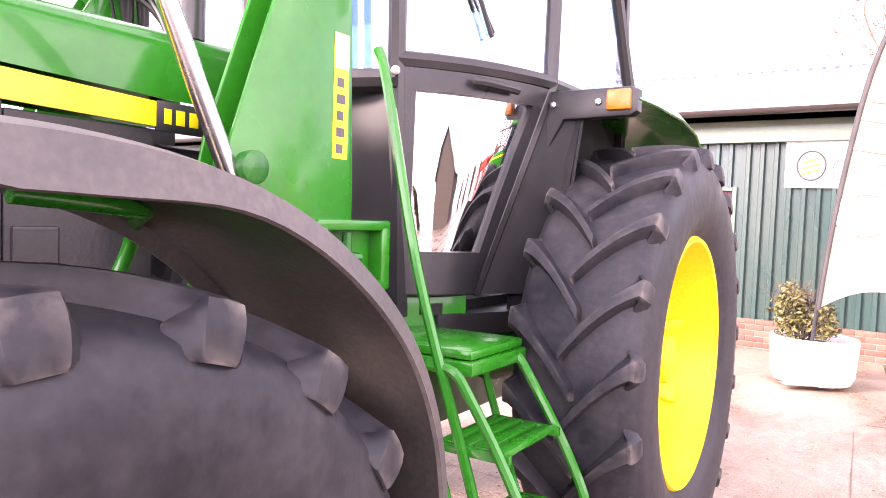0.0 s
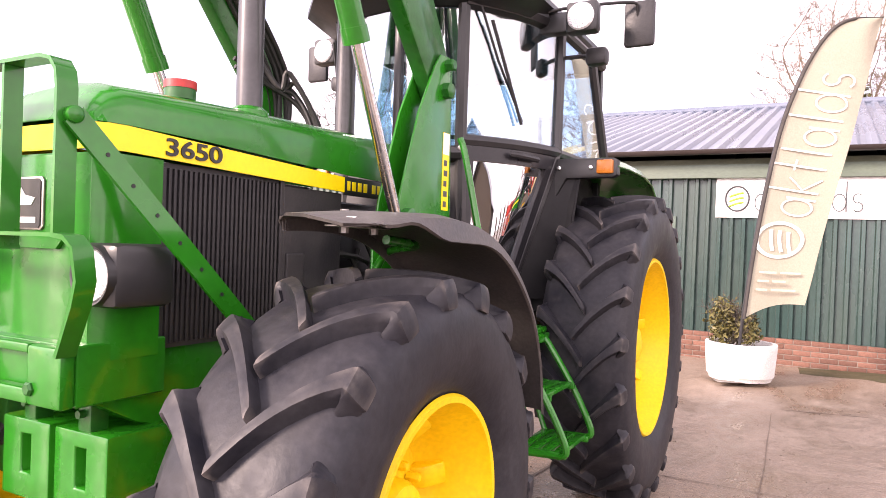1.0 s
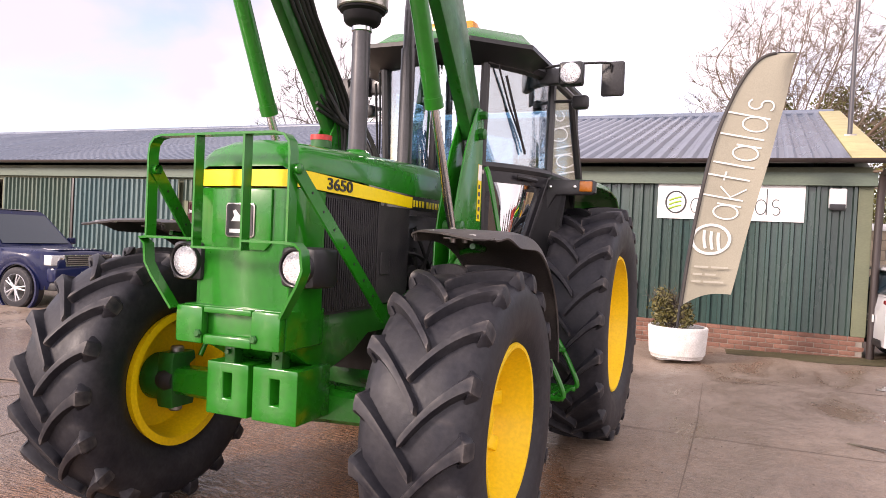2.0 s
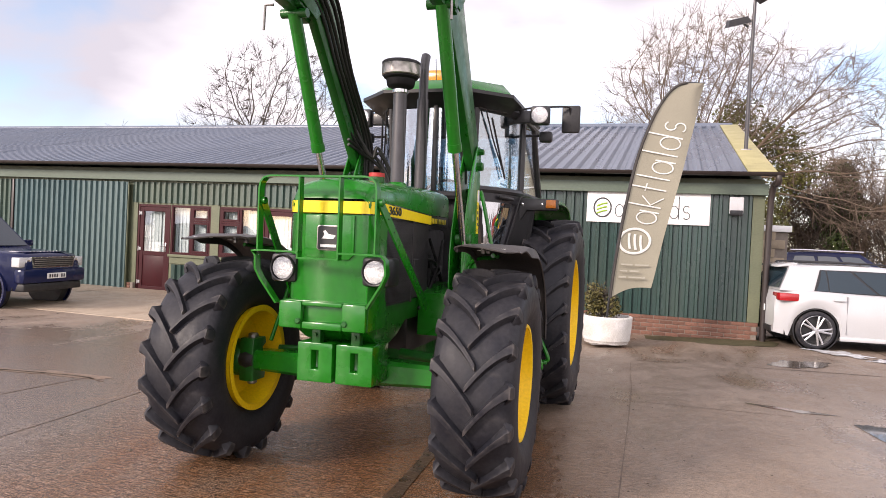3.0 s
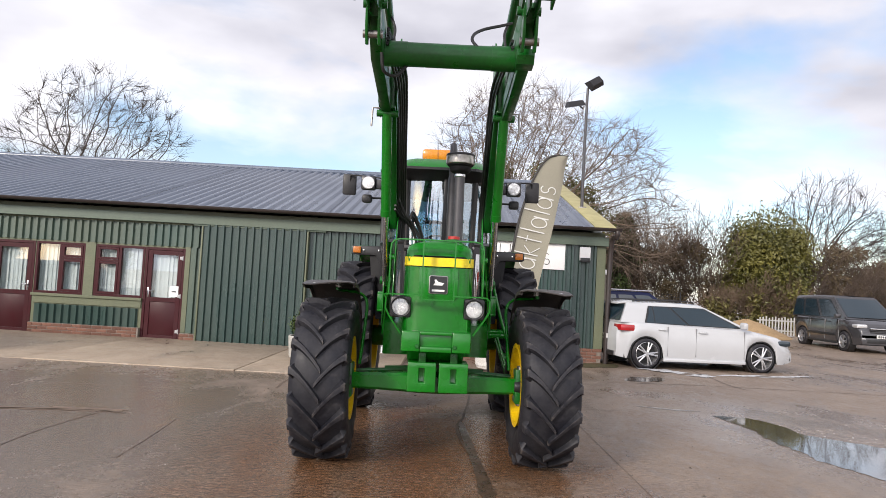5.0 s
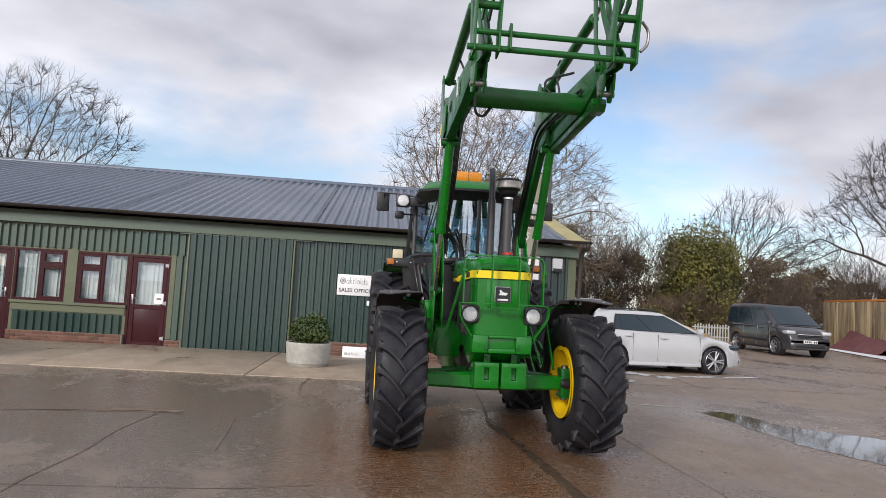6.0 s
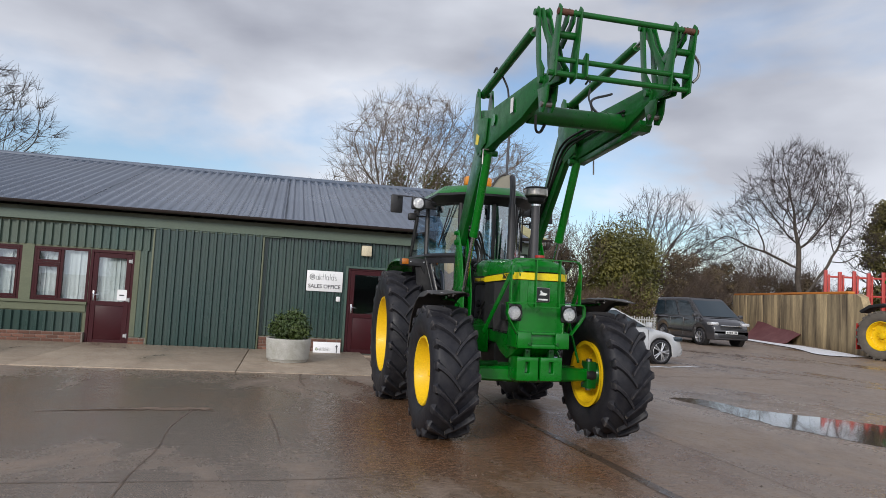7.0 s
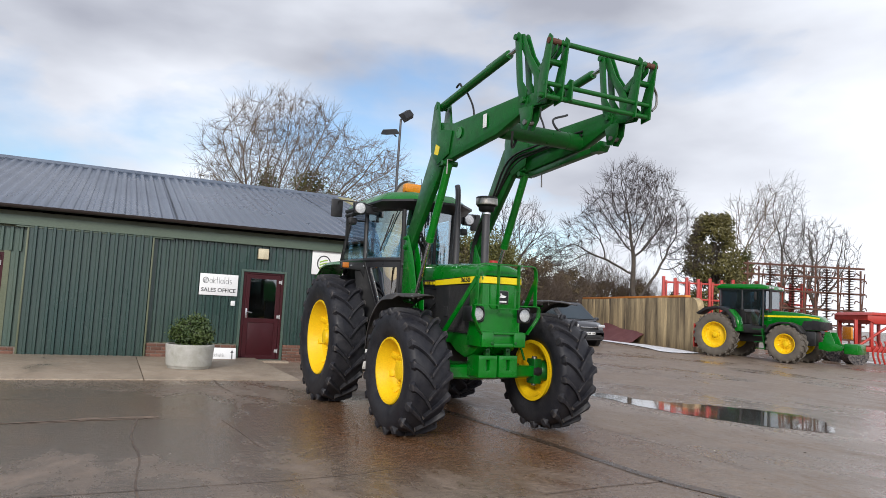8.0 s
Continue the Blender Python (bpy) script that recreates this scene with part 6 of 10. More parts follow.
    cyl = L("lift_cylinder", tube([m, b], 0.046, 16), GREEN, "green lift cylinder with a bright rod")
    L("rod", tube([a, m], 0.024, 12), CHROME, parent=cyl)
    L("cylinder_head", tube([m, m.lerp(b, 0.06)], 0.05, 16), GREEN, parent=cyl)
    L("cylinder_pin", tube([(s * 0.39, b.y, b.z), (s * 0.58, b.y, b.z)], 0.032, 12), GREEN_WORN, parent=cyl)
    # tilt cylinder above the arm
    a, b = Vector((s * 0.50, -2.20, 3.72)), Vector((s * 0.50, -3.86, 3.94))
    m = a.lerp(b, 0.88)
    cyl = L("tilt_cylinder", tube([a, m], 0.045, 16), GREEN_WORN, "green tilt cylinder with a bright rod")
    L("rod", tube([m, b], 0.022, 12), CHROME, parent=cyl)
    L("cylinder_pin", tube([a + Vector((-0.07, 0, 0)), a + Vector((0.07, 0, 0))], 0.03, 12), GREEN_WORN, parent=cyl)
    L("pipe_elbow", tube(curve_points([a.lerp(b, 0.3) + Vector((0, 0, 0.04)), a.lerp(b, 0.28) + Vector((0, 0.02, 0.11)), a.lerp(b, 0.22) + Vector((0, 0.0, 0.10))], 4), 0.012, 8), HOSE, parent=cyl)
    L("oil_pipe", tube([a.lerp(b, 0.85) + Vector((0, 0, 0.05)), a.lerp(b, 0.62) + Vector((0, 0, 0.055))], 0.009, 6), GREEN_WORN, parent=cyl)
    # links at the arm's end
    for x in (0.44, 0.545):
        L("tilt_link", side_plate([(-3.92, 3.40), (-4.03, 3.37), (-4.05, 3.45), (-3.97, 3.55), (-3.92, 4.02), (-3.88, 4.06), (-3.83, 4.04), (-3.83, 3.98), (-3.88, 3.55)], s * x, s * (x + 0.012), 0.003), GREEN_WORN, parent=arm)
    bm = tube([(s * 0.42, -3.86, 4.01), (s * 0.58, -3.86, 4.01)], 0.03, 12)
    L("link_pin", tube([(s * 0.42, -4.0, 3.36), (s * 0.58, -4.0, 3.36)], 0.03, 12), GREEN_WORN, parent=arm)
    L("link_pin", bm, GREEN_WORN, parent=arm)
    # hoses down the arm, on the inner side
    rnd = random.Random(5 if s > 0 else 9)
    for k in range(5 if s < 0 else 3):
        o = 0.03 * k
        hx = 0.405 - 0.014 * k
        pts = [(s * hx, -1.40 + o * 0.5, 1.98), (s * hx, -1.50 + o, 2.3), (s * hx, -1.92 + o, 2.78), (s * hx, -2.30 + o, 3.14 + o), (s * hx, -2.8, 3.22 + o), (s * 0.425, -3.6, 3.24 + o)]
        L("hose", tube(curve_points([Vector(p) + Vector((0, rnd.uniform(-0.02, 0.02), rnd.uniform(-0.01, 0.01))) for p in pts], 5), 0.0125, 8), HOSE, "black hydraulic hose", parent=arm)
    L("hose", tube(curve_points([(s * 0.44, -2.9, 3.42), (s * 0.43, -2.86, 3.55), (s * 0.43, -2.8, 3.66), (s * 0.48, -2.75, 3.80)], 5), 0.011, 8), HOSE, parent=arm)
    if s < 0:
        for k in range(5):
            pts = [(-0.43, -1.62, 2.25 + 0.05 * k), (-0.40 + 0.02 * k, -1.45, 2.20), (-0.30 + 0.01 * k, -1.34 - 0.03 * k, 2.12 + 0.03 * k), (-0.26 + 0.02 * k, -1.33, 1.95), (-0.30, -1.38, 1.80)]
            L("hose", tube(curve_points([Vector(p) + Vector((rnd.uniform(-0.02, 0.02), rnd.uniform(-0.03, 0.03), rnd.uniform(-0.02, 0.03))) for p in pts], 6), 0.012, 8), HOSE, parent=arm)
# cross tube
bm = lathe([(-0.45, 0.0), (-0.45, 0.092), (-0.30, 0.092), (-0.30, 0.088), (0.30, 0.088), (0.30, 0.092), (0.45, 0.092), (0.45, 0)], 28, Matrix.Translation((0, -3.50, 3.20)))
L("cross_tube", bm, GREEN_WORN, "thick green cross tube between the arms")
# parking stand folded under one arm
bm = B()
add_box(bm, 0.46, 0.54, -0.45, 0.75, -0.03, 0.03, 0.008, Matrix.Translation((0, -3.30, 3.055)) @ Matrix.Rotation(radians(-4), 4, "X"))
L("parking_stand", bm, GREEN_WORN, "folded green parking stand")
L("stand_foot", prism([(-3.90, 3.10), (-3.86, 3.05), (-3.72, 3.05), (-3.72, 3.11), (-3.88, 3.15)], "x", 0.44, 0.56, 0.004), GREEN_WORN)
L("stand_pin", tube([(0.54, -2.62, 3.02), (0.60, -2.62, 3.02), (0.605, -2.62, 2.86)], 0.009, 8), STEEL)
L("stand_pin", tube([(-0.54, -2.62, 3.02), (-0.60, -2.62, 3.02), (-0.605, -2.62, 2.86)], 0.009, 8), STEEL)


def carrier_frame():
    """The empty quick-attach frame at the arms' end."""
    c = L("tool_carrier", tube([(-0.62, -4.46, 3.775), (0.63, -4.46, 3.775)], 0.024, 12), GREEN_WORN, "green tool carrier frame with rusty ends")
    L("bar", tube([(-0.62, -4.40, 3.41), (0.60, -4.40, 3.41)], 0.022, 12), parent=c)
    L("bar", tube([(-0.66, -4.38, 3.30), (0.60, -4.38, 3.30)], 0.024, 12), parent=c)
    for x0, x1 in ((-0.625, -0.50), (0.50, 0.635)):
        L("rusty_end", tube([(x0, -4.46, 3.775), (x1, -4.46, 3.775)], 0.027, 12), RUST, parent=c)
    for s in (1, -1):
        for x in (0.42, 0.60):
            L("side_plate", side_plate([(-4.30, 3.25), (-4.42, 3.27), (-4.44, 3.45), (-4.47, 3.60), (-4.50, 3.80), (-4.46, 3.84), (-4.42, 3.80), (-4.36, 3.60), (-4.30, 3.45)], s * x, s * (x + 0.016), 0.003), parent=c)
        for x in (0.47, 0.525):
            L("hook_plate", side_plate([(-3.90, 3.34), (-4.08, 3.28), (-4.32, 3.26), (-4.38, 3.34), (-4.26, 3.46), (-4.20, 3.60), (-4.06, 3.78), (-3.95, 4.02), (-3.87, 4.04), (-3.88, 3.95), (-4.00, 3.74), (-4.12, 3.56), (-4.14, 3.40), (-3.98, 3.40)], s * x, s * (x + 0.014), 0.003), parent=c)
            L("hook_arm", side_plate([(-4.18, 3.62), (-4.24, 3.56), (-4.46, 3.70), (-4.48, 3.80), (-4.42, 3.80), (-4.36, 3.72)], s * x, s * (x + 0.014), 0.003), parent=c)
        L("spacer", tube([(s * 0.42, -4.38, 3.62), (s * 0.61, -4.38, 3.62)], 0.03, 12), parent=c)
        for x in (0.455, 0.535):
            L("clevis", side_plate([(-3.92, 3.30), (-4.14, 3.28), (-4.12, 3.16), (-4.04, 3.07), (-3.97, 3.09), (-3.95, 3.20)], s * x, s * (x + 0.018), 0.004), parent=c)
        L("clevis_pin", tube([(s * 0.44, -4.04, 3.14), (s * 0.57, -4.04, 3.14)], 0.026, 12), STEEL, parent=c)
    L("catch", side_plate([(-4.36, 3.28), (-4.46, 3.28), (-4.47, 3.46), (-4.43, 3.48), (-4.37, 3.44)], -0.36, -0.345, 0.003), parent=c)
    L("hose", tube(curve_points([(0.63, -4.42, 3.36), (0.68, -4.42, 3.42), (0.685, -4.42, 3.52), (0.63, -4.44, 3.58)], 5), 0.012, 8), STEEL, parent=c)
    L("hose", tube(curve_points([(-0.30, -3.50, 3.12), (-0.36, -3.56, 3.02), (-0.44, -3.66, 3.02), (-0.46, -3.70, 3.14)], 5), 0.012, 8), HOSE, parent=c)
    L("hose", tube(curve_points([(0.2, -3.55, 3.26), (0.16, -3.5, 3.34), (0.22, -3.4, 3.44), (0.44, -3.3, 3.55)], 5), 0.012, 8), HOSE, parent=c)


carrier_frame()

# ---- parked vehicles: local x forwards, y to the car's left, z up, origin on the ground under the middle of the wheelbase ----
CAR_WHITE = material("white_car_paint", (0.46, 0.47, 0.48), 0.20, second=(0.42, 0.43, 0.44), scale=3, amount=0.4, coat=0.8, fine=0.01)
CAR_BLUE = material("dark_blue_car_paint", (0.006, 0.010, 0.045), 0.20, second=(0.009, 0.013, 0.050), scale=3, coat=0.12, fine=0.02, specular=0.22)
CAR_GREY = material("dark_grey_car_paint", (0.034, 0.033, 0.036), 0.20, second=(0.04, 0.038, 0.040), scale=3, coat=0.8, fine=0.02)
PANE = material("dark_car_glass", (0.012, 0.026, 0.036), 0.03, scale=3, amount=0.2, fine=0.0, specular=0.9)
SEAM = material("panel_gap", (0.22, 0.22, 0.225), 0.6)
TRIM = material("black_car_trim", (0.016, 0.016, 0.017), 0.5, scale=8)
ALLOY = material("grey_alloy", (0.60, 0.60, 0.61), 0.32, 0.9, scale=20)
TAIL = material("red_lamp_glass", (0.38, 0.008, 0.012), 0.12, scale=10, coat=0.6)
PLATE = material("pale_number_plate", (0.72, 0.72, 0.70), 0.4, scale=20, amount=0.2)


def car_wheel_meshes(r, rim, w):
    bm = lathe([(-w / 2, rim), (-w / 2 - 0.004, rim + 0.03), (-w / 2 + 0.01, r - 0.02), (-w / 2 + 0.035, r), (w / 2 - 0.035, r), (w / 2 - 0.01, r - 0.02), (w / 2 + 0.004, rim + 0.03), (w / 2, rim)], 40)
    tyre = link_mesh("tyre", bm, RUBBER)
    bm = lathe([(w / 2 - 0.002, rim + 0.004), (w / 2 + 0.004, rim - 0.004), (w / 2 - 0.03, rim - 0.02), (-w / 2, rim - 0.03)], 40)
    spokes = []
    for off in (-0.16, 0.16):
        c, s = math.cos(off), math.sin(off)
        sp = tube([(w / 2 - 0.012, 0.03, 0), (w / 2 - 0.006, rim * 0.5 * c, rim * 0.5 * s), (w / 2 - 0.012, (rim - 0.008) * c, (rim - 0.008) * s)], [0.024, 0.018, 0.016], 6)
        spokes.append(link_mesh("spoke", sp, ALLOY))
    hub = link_mesh("hub", lathe([(w / 2 - 0.03, 0.06), (w / 2 + 0.002, 0.05), (w / 2 + 0.006, 0)], 16), ALLOY)
    alloy = link_mesh("wheel", bm, ALLOY)
    disc = link_mesh("brake_disc", lathe([(0.01, rim - 0.03), (0.02, 0.05), (0.02, 0)], 24), TRIM)
    return tyre, alloy, disc, spokes, hub


def car(name, at, label, category, spec, paint, group=""):
    """A car from its side profile: deck and bottom lines with real wheel arches, glasshouse, lamps, bumpers and wheels."""
    c = thing(name, at, label, category, group)
    W, xf, xr, r, arch = spec["w"], spec["axle_f"], spec["axle_r"], spec["r"], spec["arch"]
    x0, x1 = spec["tail"], spec["nose"]
    deck, sill = spec["deck"], spec["sill"]

    def line(points, x):
        for (a, za), (b, zb) in zip(points, points[1:]):
            if a <= x <= b:
                t = (x - a) / (b - a)
                return lerp(za, zb, t)
        return points[0][1] if x < points[0][0] else points[-1][1]
    n = 96
    rows = []
    for i in range(n + 1):
        x = lerp(x0, x1, i / n)
        end = min((x - x0) / 0.5, (x1 - x) / 0.62, 1.0)
        w = W / 2 * (0.80 + 0.20 * math.sin(max(0.0, end) * math.pi / 2))
        zt = line(deck, x)
        zb = sill + 0.05 * (1 - min(1, end * 2))
        for xa in (xf, xr):
            if abs(x - xa) < arch:
                zb = max(zb, r + math.sqrt(arch * arch - (x - xa) ** 2))
        h = zt - zb
        half = [(w * 0.955, zb), (w * 0.99, zb + h * 0.22), (w, zb + h * 0.5), (w * 0.985, zb + h * 0.72), (w * 0.955, zt - 0.035), (w * 0.915, zt - 0.004), (w * 0.55, zt + 0.018), (0, zt + 0.028)]
        rows.append([(x, y, z) for y, z in half] + [(x, -y, z) for y, z in half[-2::-1]])
    bm = B()
    vs = add_grid(bm, rows)
    bm.faces.new(vs[0][::-1])
    bm.faces.new(vs[-1])
    bmesh.ops.recalc_face_normals(bm, faces=bm.faces[:])
    body = part("body", bm, paint, c)
    part("underside", box(x0 + 0.15, x1 - 0.2, -W / 2 + 0.12, W / 2 - 0.12, sill + 0.01, sill + 0.32), TRIM, c)
    for xa in (xf, xr):
        for s in (1, -1):
            bm = lathe([(-0.10, 0), (-0.10, arch - 0.01), (0.10, arch - 0.01), (0.10, arch - 0.025), (-0.09, arch - 0.025), (-0.09, 0)], 32, Matrix.Translation((xa, s * (W / 2 - 0.15), r)) @ Matrix.Rotation(radians(90 * s), 4, "Z"))
            part("arch_liner", bm, TRIM, c)
    # glasshouse
    g = spec["glass"]                       # belt rear, roof rear, roof front, belt front as (x, z); the half widths at belt and roof
    (ax, az), (bx, bz), (dx, dz), (ex_, ez) = g["line"]
    wb, wr = g["belt"], g["roof"]

    def wall_pt(u, v):
        """A point on the side: u along, v up."""
        xa, xb = lerp(ax, ex_, u), lerp(bx, dx, u)
        za, zb2 = lerp(az, ez, u), lerp(bz, dz, u)
        return Vector((lerp(xa, xb, v), lerp(wb, wr, v), lerp(za, zb2, v)))
    bm = B()
    ring = []
    for v in (0, 0.35, 0.7, 0.92):
        left = [wall_pt(u / 12, v) for u in range(13)]
        ring.append(left + [Vector((p.x, -p.y, p.z)) for p in reversed(left)])
    bow = [[(lerp(bx, dx, u / 12), y * wr * 0.93, lerp(bz, dz, u / 12) + 0.055 * math.sin(math.pi * u / 12) * 0.5 + 0.02 * (1 - y * y)) for u in range(13)] for y in (1, 0.5, 0, -0.5, -1)]
    top = [Vector(p) for p in bow[0]] + [Vector(p) for p in reversed(bow[-1])]
    vs = add_grid(bm, ring + [top], close=True)
    rv = [vs[-1][:13]] + [[bm.verts.new(p) for p in r] for r in bow[1:-1]] + [list(reversed(vs[-1][13:]))]
    for a, b in zip(rv, rv[1:]):
        for k in range(12):
            bm.faces.new((a[k], a[k + 1], b[k + 1], b[k]))
    bmesh.ops.recalc_face_normals(bm, faces=bm.faces[:])
    part("glasshouse", bm, paint, c)
    for s in (1, -1):
        if g.get("surround"):
            pts = []
            for u, v in g["surround"]:
                p = wall_pt(u, v)
                pts.append(Vector((p.x, s * (p.y + 0.007), p.z)))
            bm = B()
            bm.faces.new([bm.verts.new(p) for p in pts])
            part("window_surround", thicken(bm, 0.006 if s > 0 else -0.006), TRIM, c)
        for win in g["side"]:
            u0, u1, t0, t1 = win if len(win) == 4 else (win[0], win[1], win[0] + (0.01 if win[0] > 0.1 else 0.0), win[1] - 0.01)
            pts = []
            for u, v in ((u0, 0.06), (lerp(u0, u1, 0.5), 0.05), (u1, 0.06), (lerp(u1, t1, 0.5), 0.48), (t1, 0.84), (lerp(t0, t1, 0.5), 0.855), (t0 + 0.006, 0.84), (lerp(u0, t0, 0.6), 0.5)):
                p = wall_pt(u, v)
                pts.append(Vector((p.x, s * (p.y + 0.012), p.z)))
            bm = B()
            bm.faces.new([bm.verts.new(p) for p in pts])
            part("side_window", thicken(bm, 0.006 if s > 0 else -0.006), PANE, c)
    for nm, flip, u in (("windscreen", 1, 1.0), ("rear_window", -1, 0.0)):
        if nm == "rear_window" and g.get("blind_rear"):
            continue
        a, b = wall_pt(u, 0.08), wall_pt(u, 0.88)
        k = 0.93
        off = Vector((0.012 * flip, 0, 0.008))
        bm = B()
        add_grid(bm, [[Vector((p.x + 0.02 * flip * (1 - y * y), p.y * y * k, p.z)) + off for y in (-1, -0.5, 0, 0.5, 1)] for p in (a, b)])
        part(nm, thicken(bm, 0.006), PANE, c)
    # wheels
    for xa in (xf, xr):
        for s in (1, -1):
            m = pose(xa, s * (W / 2 - 0.115), r, 0, 0, 90 if s > 0 else -90)
            tw = share("wheel", spec["wheel"][1], c, m, "grey alloy wheel")
            share("tyre", spec["wheel"][0], tw)
            share("brake_disc", spec["wheel"][2], tw)
            share("hub", spec["wheel"][4], tw)
            for k in range(5):
                for sp in spec["wheel"][3]:
                    share("spoke", sp, tw, pose(0, 0, 0, 72 * k))
    # doors: seams and handles
    for s in (1, -1):
        for xs in spec["seams"]:
            part("door_seam", prism([(xs - 0.0017, sill + 0.10), (xs + 0.0017, sill + 0.10), (xs + 0.0017, line(deck, xs) - 0.05), (xs - 0.0017, line(deck, xs) - 0.05)], "y", s * (W / 2 - 0.03), s * (W / 2 + 0.0005)), SEAM, c)
        for xs in spec["handles"]:
            part("door_handle", box(xs - 0.09, xs + 0.09, min(s * (W / 2 - 0.02), s * (W / 2 + 0.025)), max(s * (W / 2 - 0.02), s * (W / 2 + 0.025)), line(deck, xs) - 0.14, line(deck, xs) - 0.11, 0.01), paint, c)
        xm = ex_ - 0.25
        bm = box(xm - 0.05, xm + 0.06, min(s * (W / 2 + 0.0), s * (W / 2 + 0.19)), max(s * (W / 2 + 0.0), s * (W / 2 + 0.19)), az + 0.03 + spec.get("mirror_z", 0.0), az + 0.17 + spec.get("mirror_z", 0.0), 0.035)
        part("door_mirror", bm, paint if spec.get("mirror", True) else TRIM, c)
        part("sill_trim", box(xr + arch, xf - arch, min(s * (W / 2 - 0.06), s * (W / 2 - 0.004)), max(s * (W / 2 - 0.06), s * (W / 2 - 0.004)), sill - 0.02, sill + 0.05, 0.01), paint if spec.get("painted_sill") else TRIM, c)
    spec["details"](c, paint)
    return c


def strip(c, name, x0, x1, y0, y1, z0, z1, mat, bevel=0.01, label="", turn=0.0):
    bm = add_box(B(), x0 - (x0 + x1) / 2, x1 - (x0 + x1) / 2, y0, y1, z0, z1, bevel)
    return part(name, bm, mat, c, label, at=pose((x0 + x1) / 2, 0, 0, 0, 0, turn))


def plate(c, x, z, facing, w=0.52):
    p = strip(c, "number_plate", x - 0.006, x + 0.006, -w / 2, w / 2, z - 0.055, z + 0.055, PLATE, 0.002, "pale number plate with dark bars")
    for k in range(7):
        if k != 4:
            y = -w / 2 + 0.05 + k * (w - 0.1) / 6.4
            part("plate_bar", box(x + facing * 0.007 - 0.001, x + facing * 0.007 + 0.001, y, y + 0.042, z - 0.035, z + 0.035), BLACK, c)


def hatch_details(c, paint):
    for s in (1, -1):
        strip(c, "headlight", 1.70, 2.02, min(s * 0.54, s * 0.852), max(s * 0.54, s * 0.852), 0.60, 0.715, PANE, 0.03, "clear headlight")
        strip(c, "tail_light", -1.915, -1.60, min(s * 0.48, s * 0.874), max(s * 0.48, s * 0.874), 0.785, 0.915, TAIL, 0.02, "red tail light")
        strip(c, "side_vent", 2.02, 2.10, min(s * 0.52, s * 0.74), max(s * 0.52, s * 0.74), 0.28, 0.44, TRIM, 0.02)
        part("roof_rail", tube(curve_points([(-1.58, s * 0.54, 1.41), (-1.48, s * 0.54, 1.445), (-0.3, s * 0.54, 1.465), (-0.12, s * 0.54, 1.42)], 4), 0.014, 8), TRIM, c)
    strip(c, "grille", 2.08, 2.135, -0.5, 0.5, 0.58, 0.66, TRIM, 0.01)
    strip(c, "air_intake", 2.08, 2.15, -0.45, 0.45, 0.25, 0.40, TRIM, 0.02)
    strip(c, "rear_bumper_trim", -1.96, -1.85, -0.6, 0.6, 0.22, 0.33, TRIM, 0.02)
    part("roof_spoiler", prism([(-1.87, 1.345), (-1.56, 1.385), (-1.56, 1.435), (-1.86, 1.38)], "y", -0.56, 0.56, 0.008), paint, c)
    plate(c, -1.965, 0.62, -1)


HATCH = dict(w=1.80, axle_f=1.315, axle_r=-1.315, r=0.318, arch=0.372, tail=-1.94, nose=2.13, sill=0.19,
             deck=[(-1.94, 0.74), (-1.92, 0.90), (-1.84, 0.975), (-1.3, 0.975), (-0.6, 0.955), (0.5, 0.925), (0.95, 0.925), (1.3, 0.865), (1.69, 0.785), (1.92, 0.70), (2.06, 0.60), (2.13, 0.48)],
             glass=dict(line=[(-1.90, 0.96), (-1.70, 1.375), (-0.02, 1.395), (1.06, 0.92)], belt=0.81, roof=0.62,
                        side=[(0.197, 0.262, 0.267, 0.307), (0.268, 0.52, 0.314, 0.515), (0.538, 0.931, 0.535, 0.939)],
                        surround=[(0.183, 0.03), (0.578, 0.03), (0.953, 0.03), (0.961, 0.87), (0.559, 0.885), (0.267, 0.88), (0.215, 0.45)]),
             seams=(-0.86, -0.215, 0.90), handles=(-0.99, -0.06), mirror_z=-0.05, painted_sill=True, wheel=car_wheel_meshes(0.318, 0.25, 0.215), details=hatch_details)
# near rear wheel touches the ground at (2.50, 9.05)
car("hatchback_car", pose(3.69, 10.02, 0.0, 0, 0, 8.3), "white five-door hatchback parked beside the shed", "car", HATCH, CAR_WHITE, "parked vehicles")


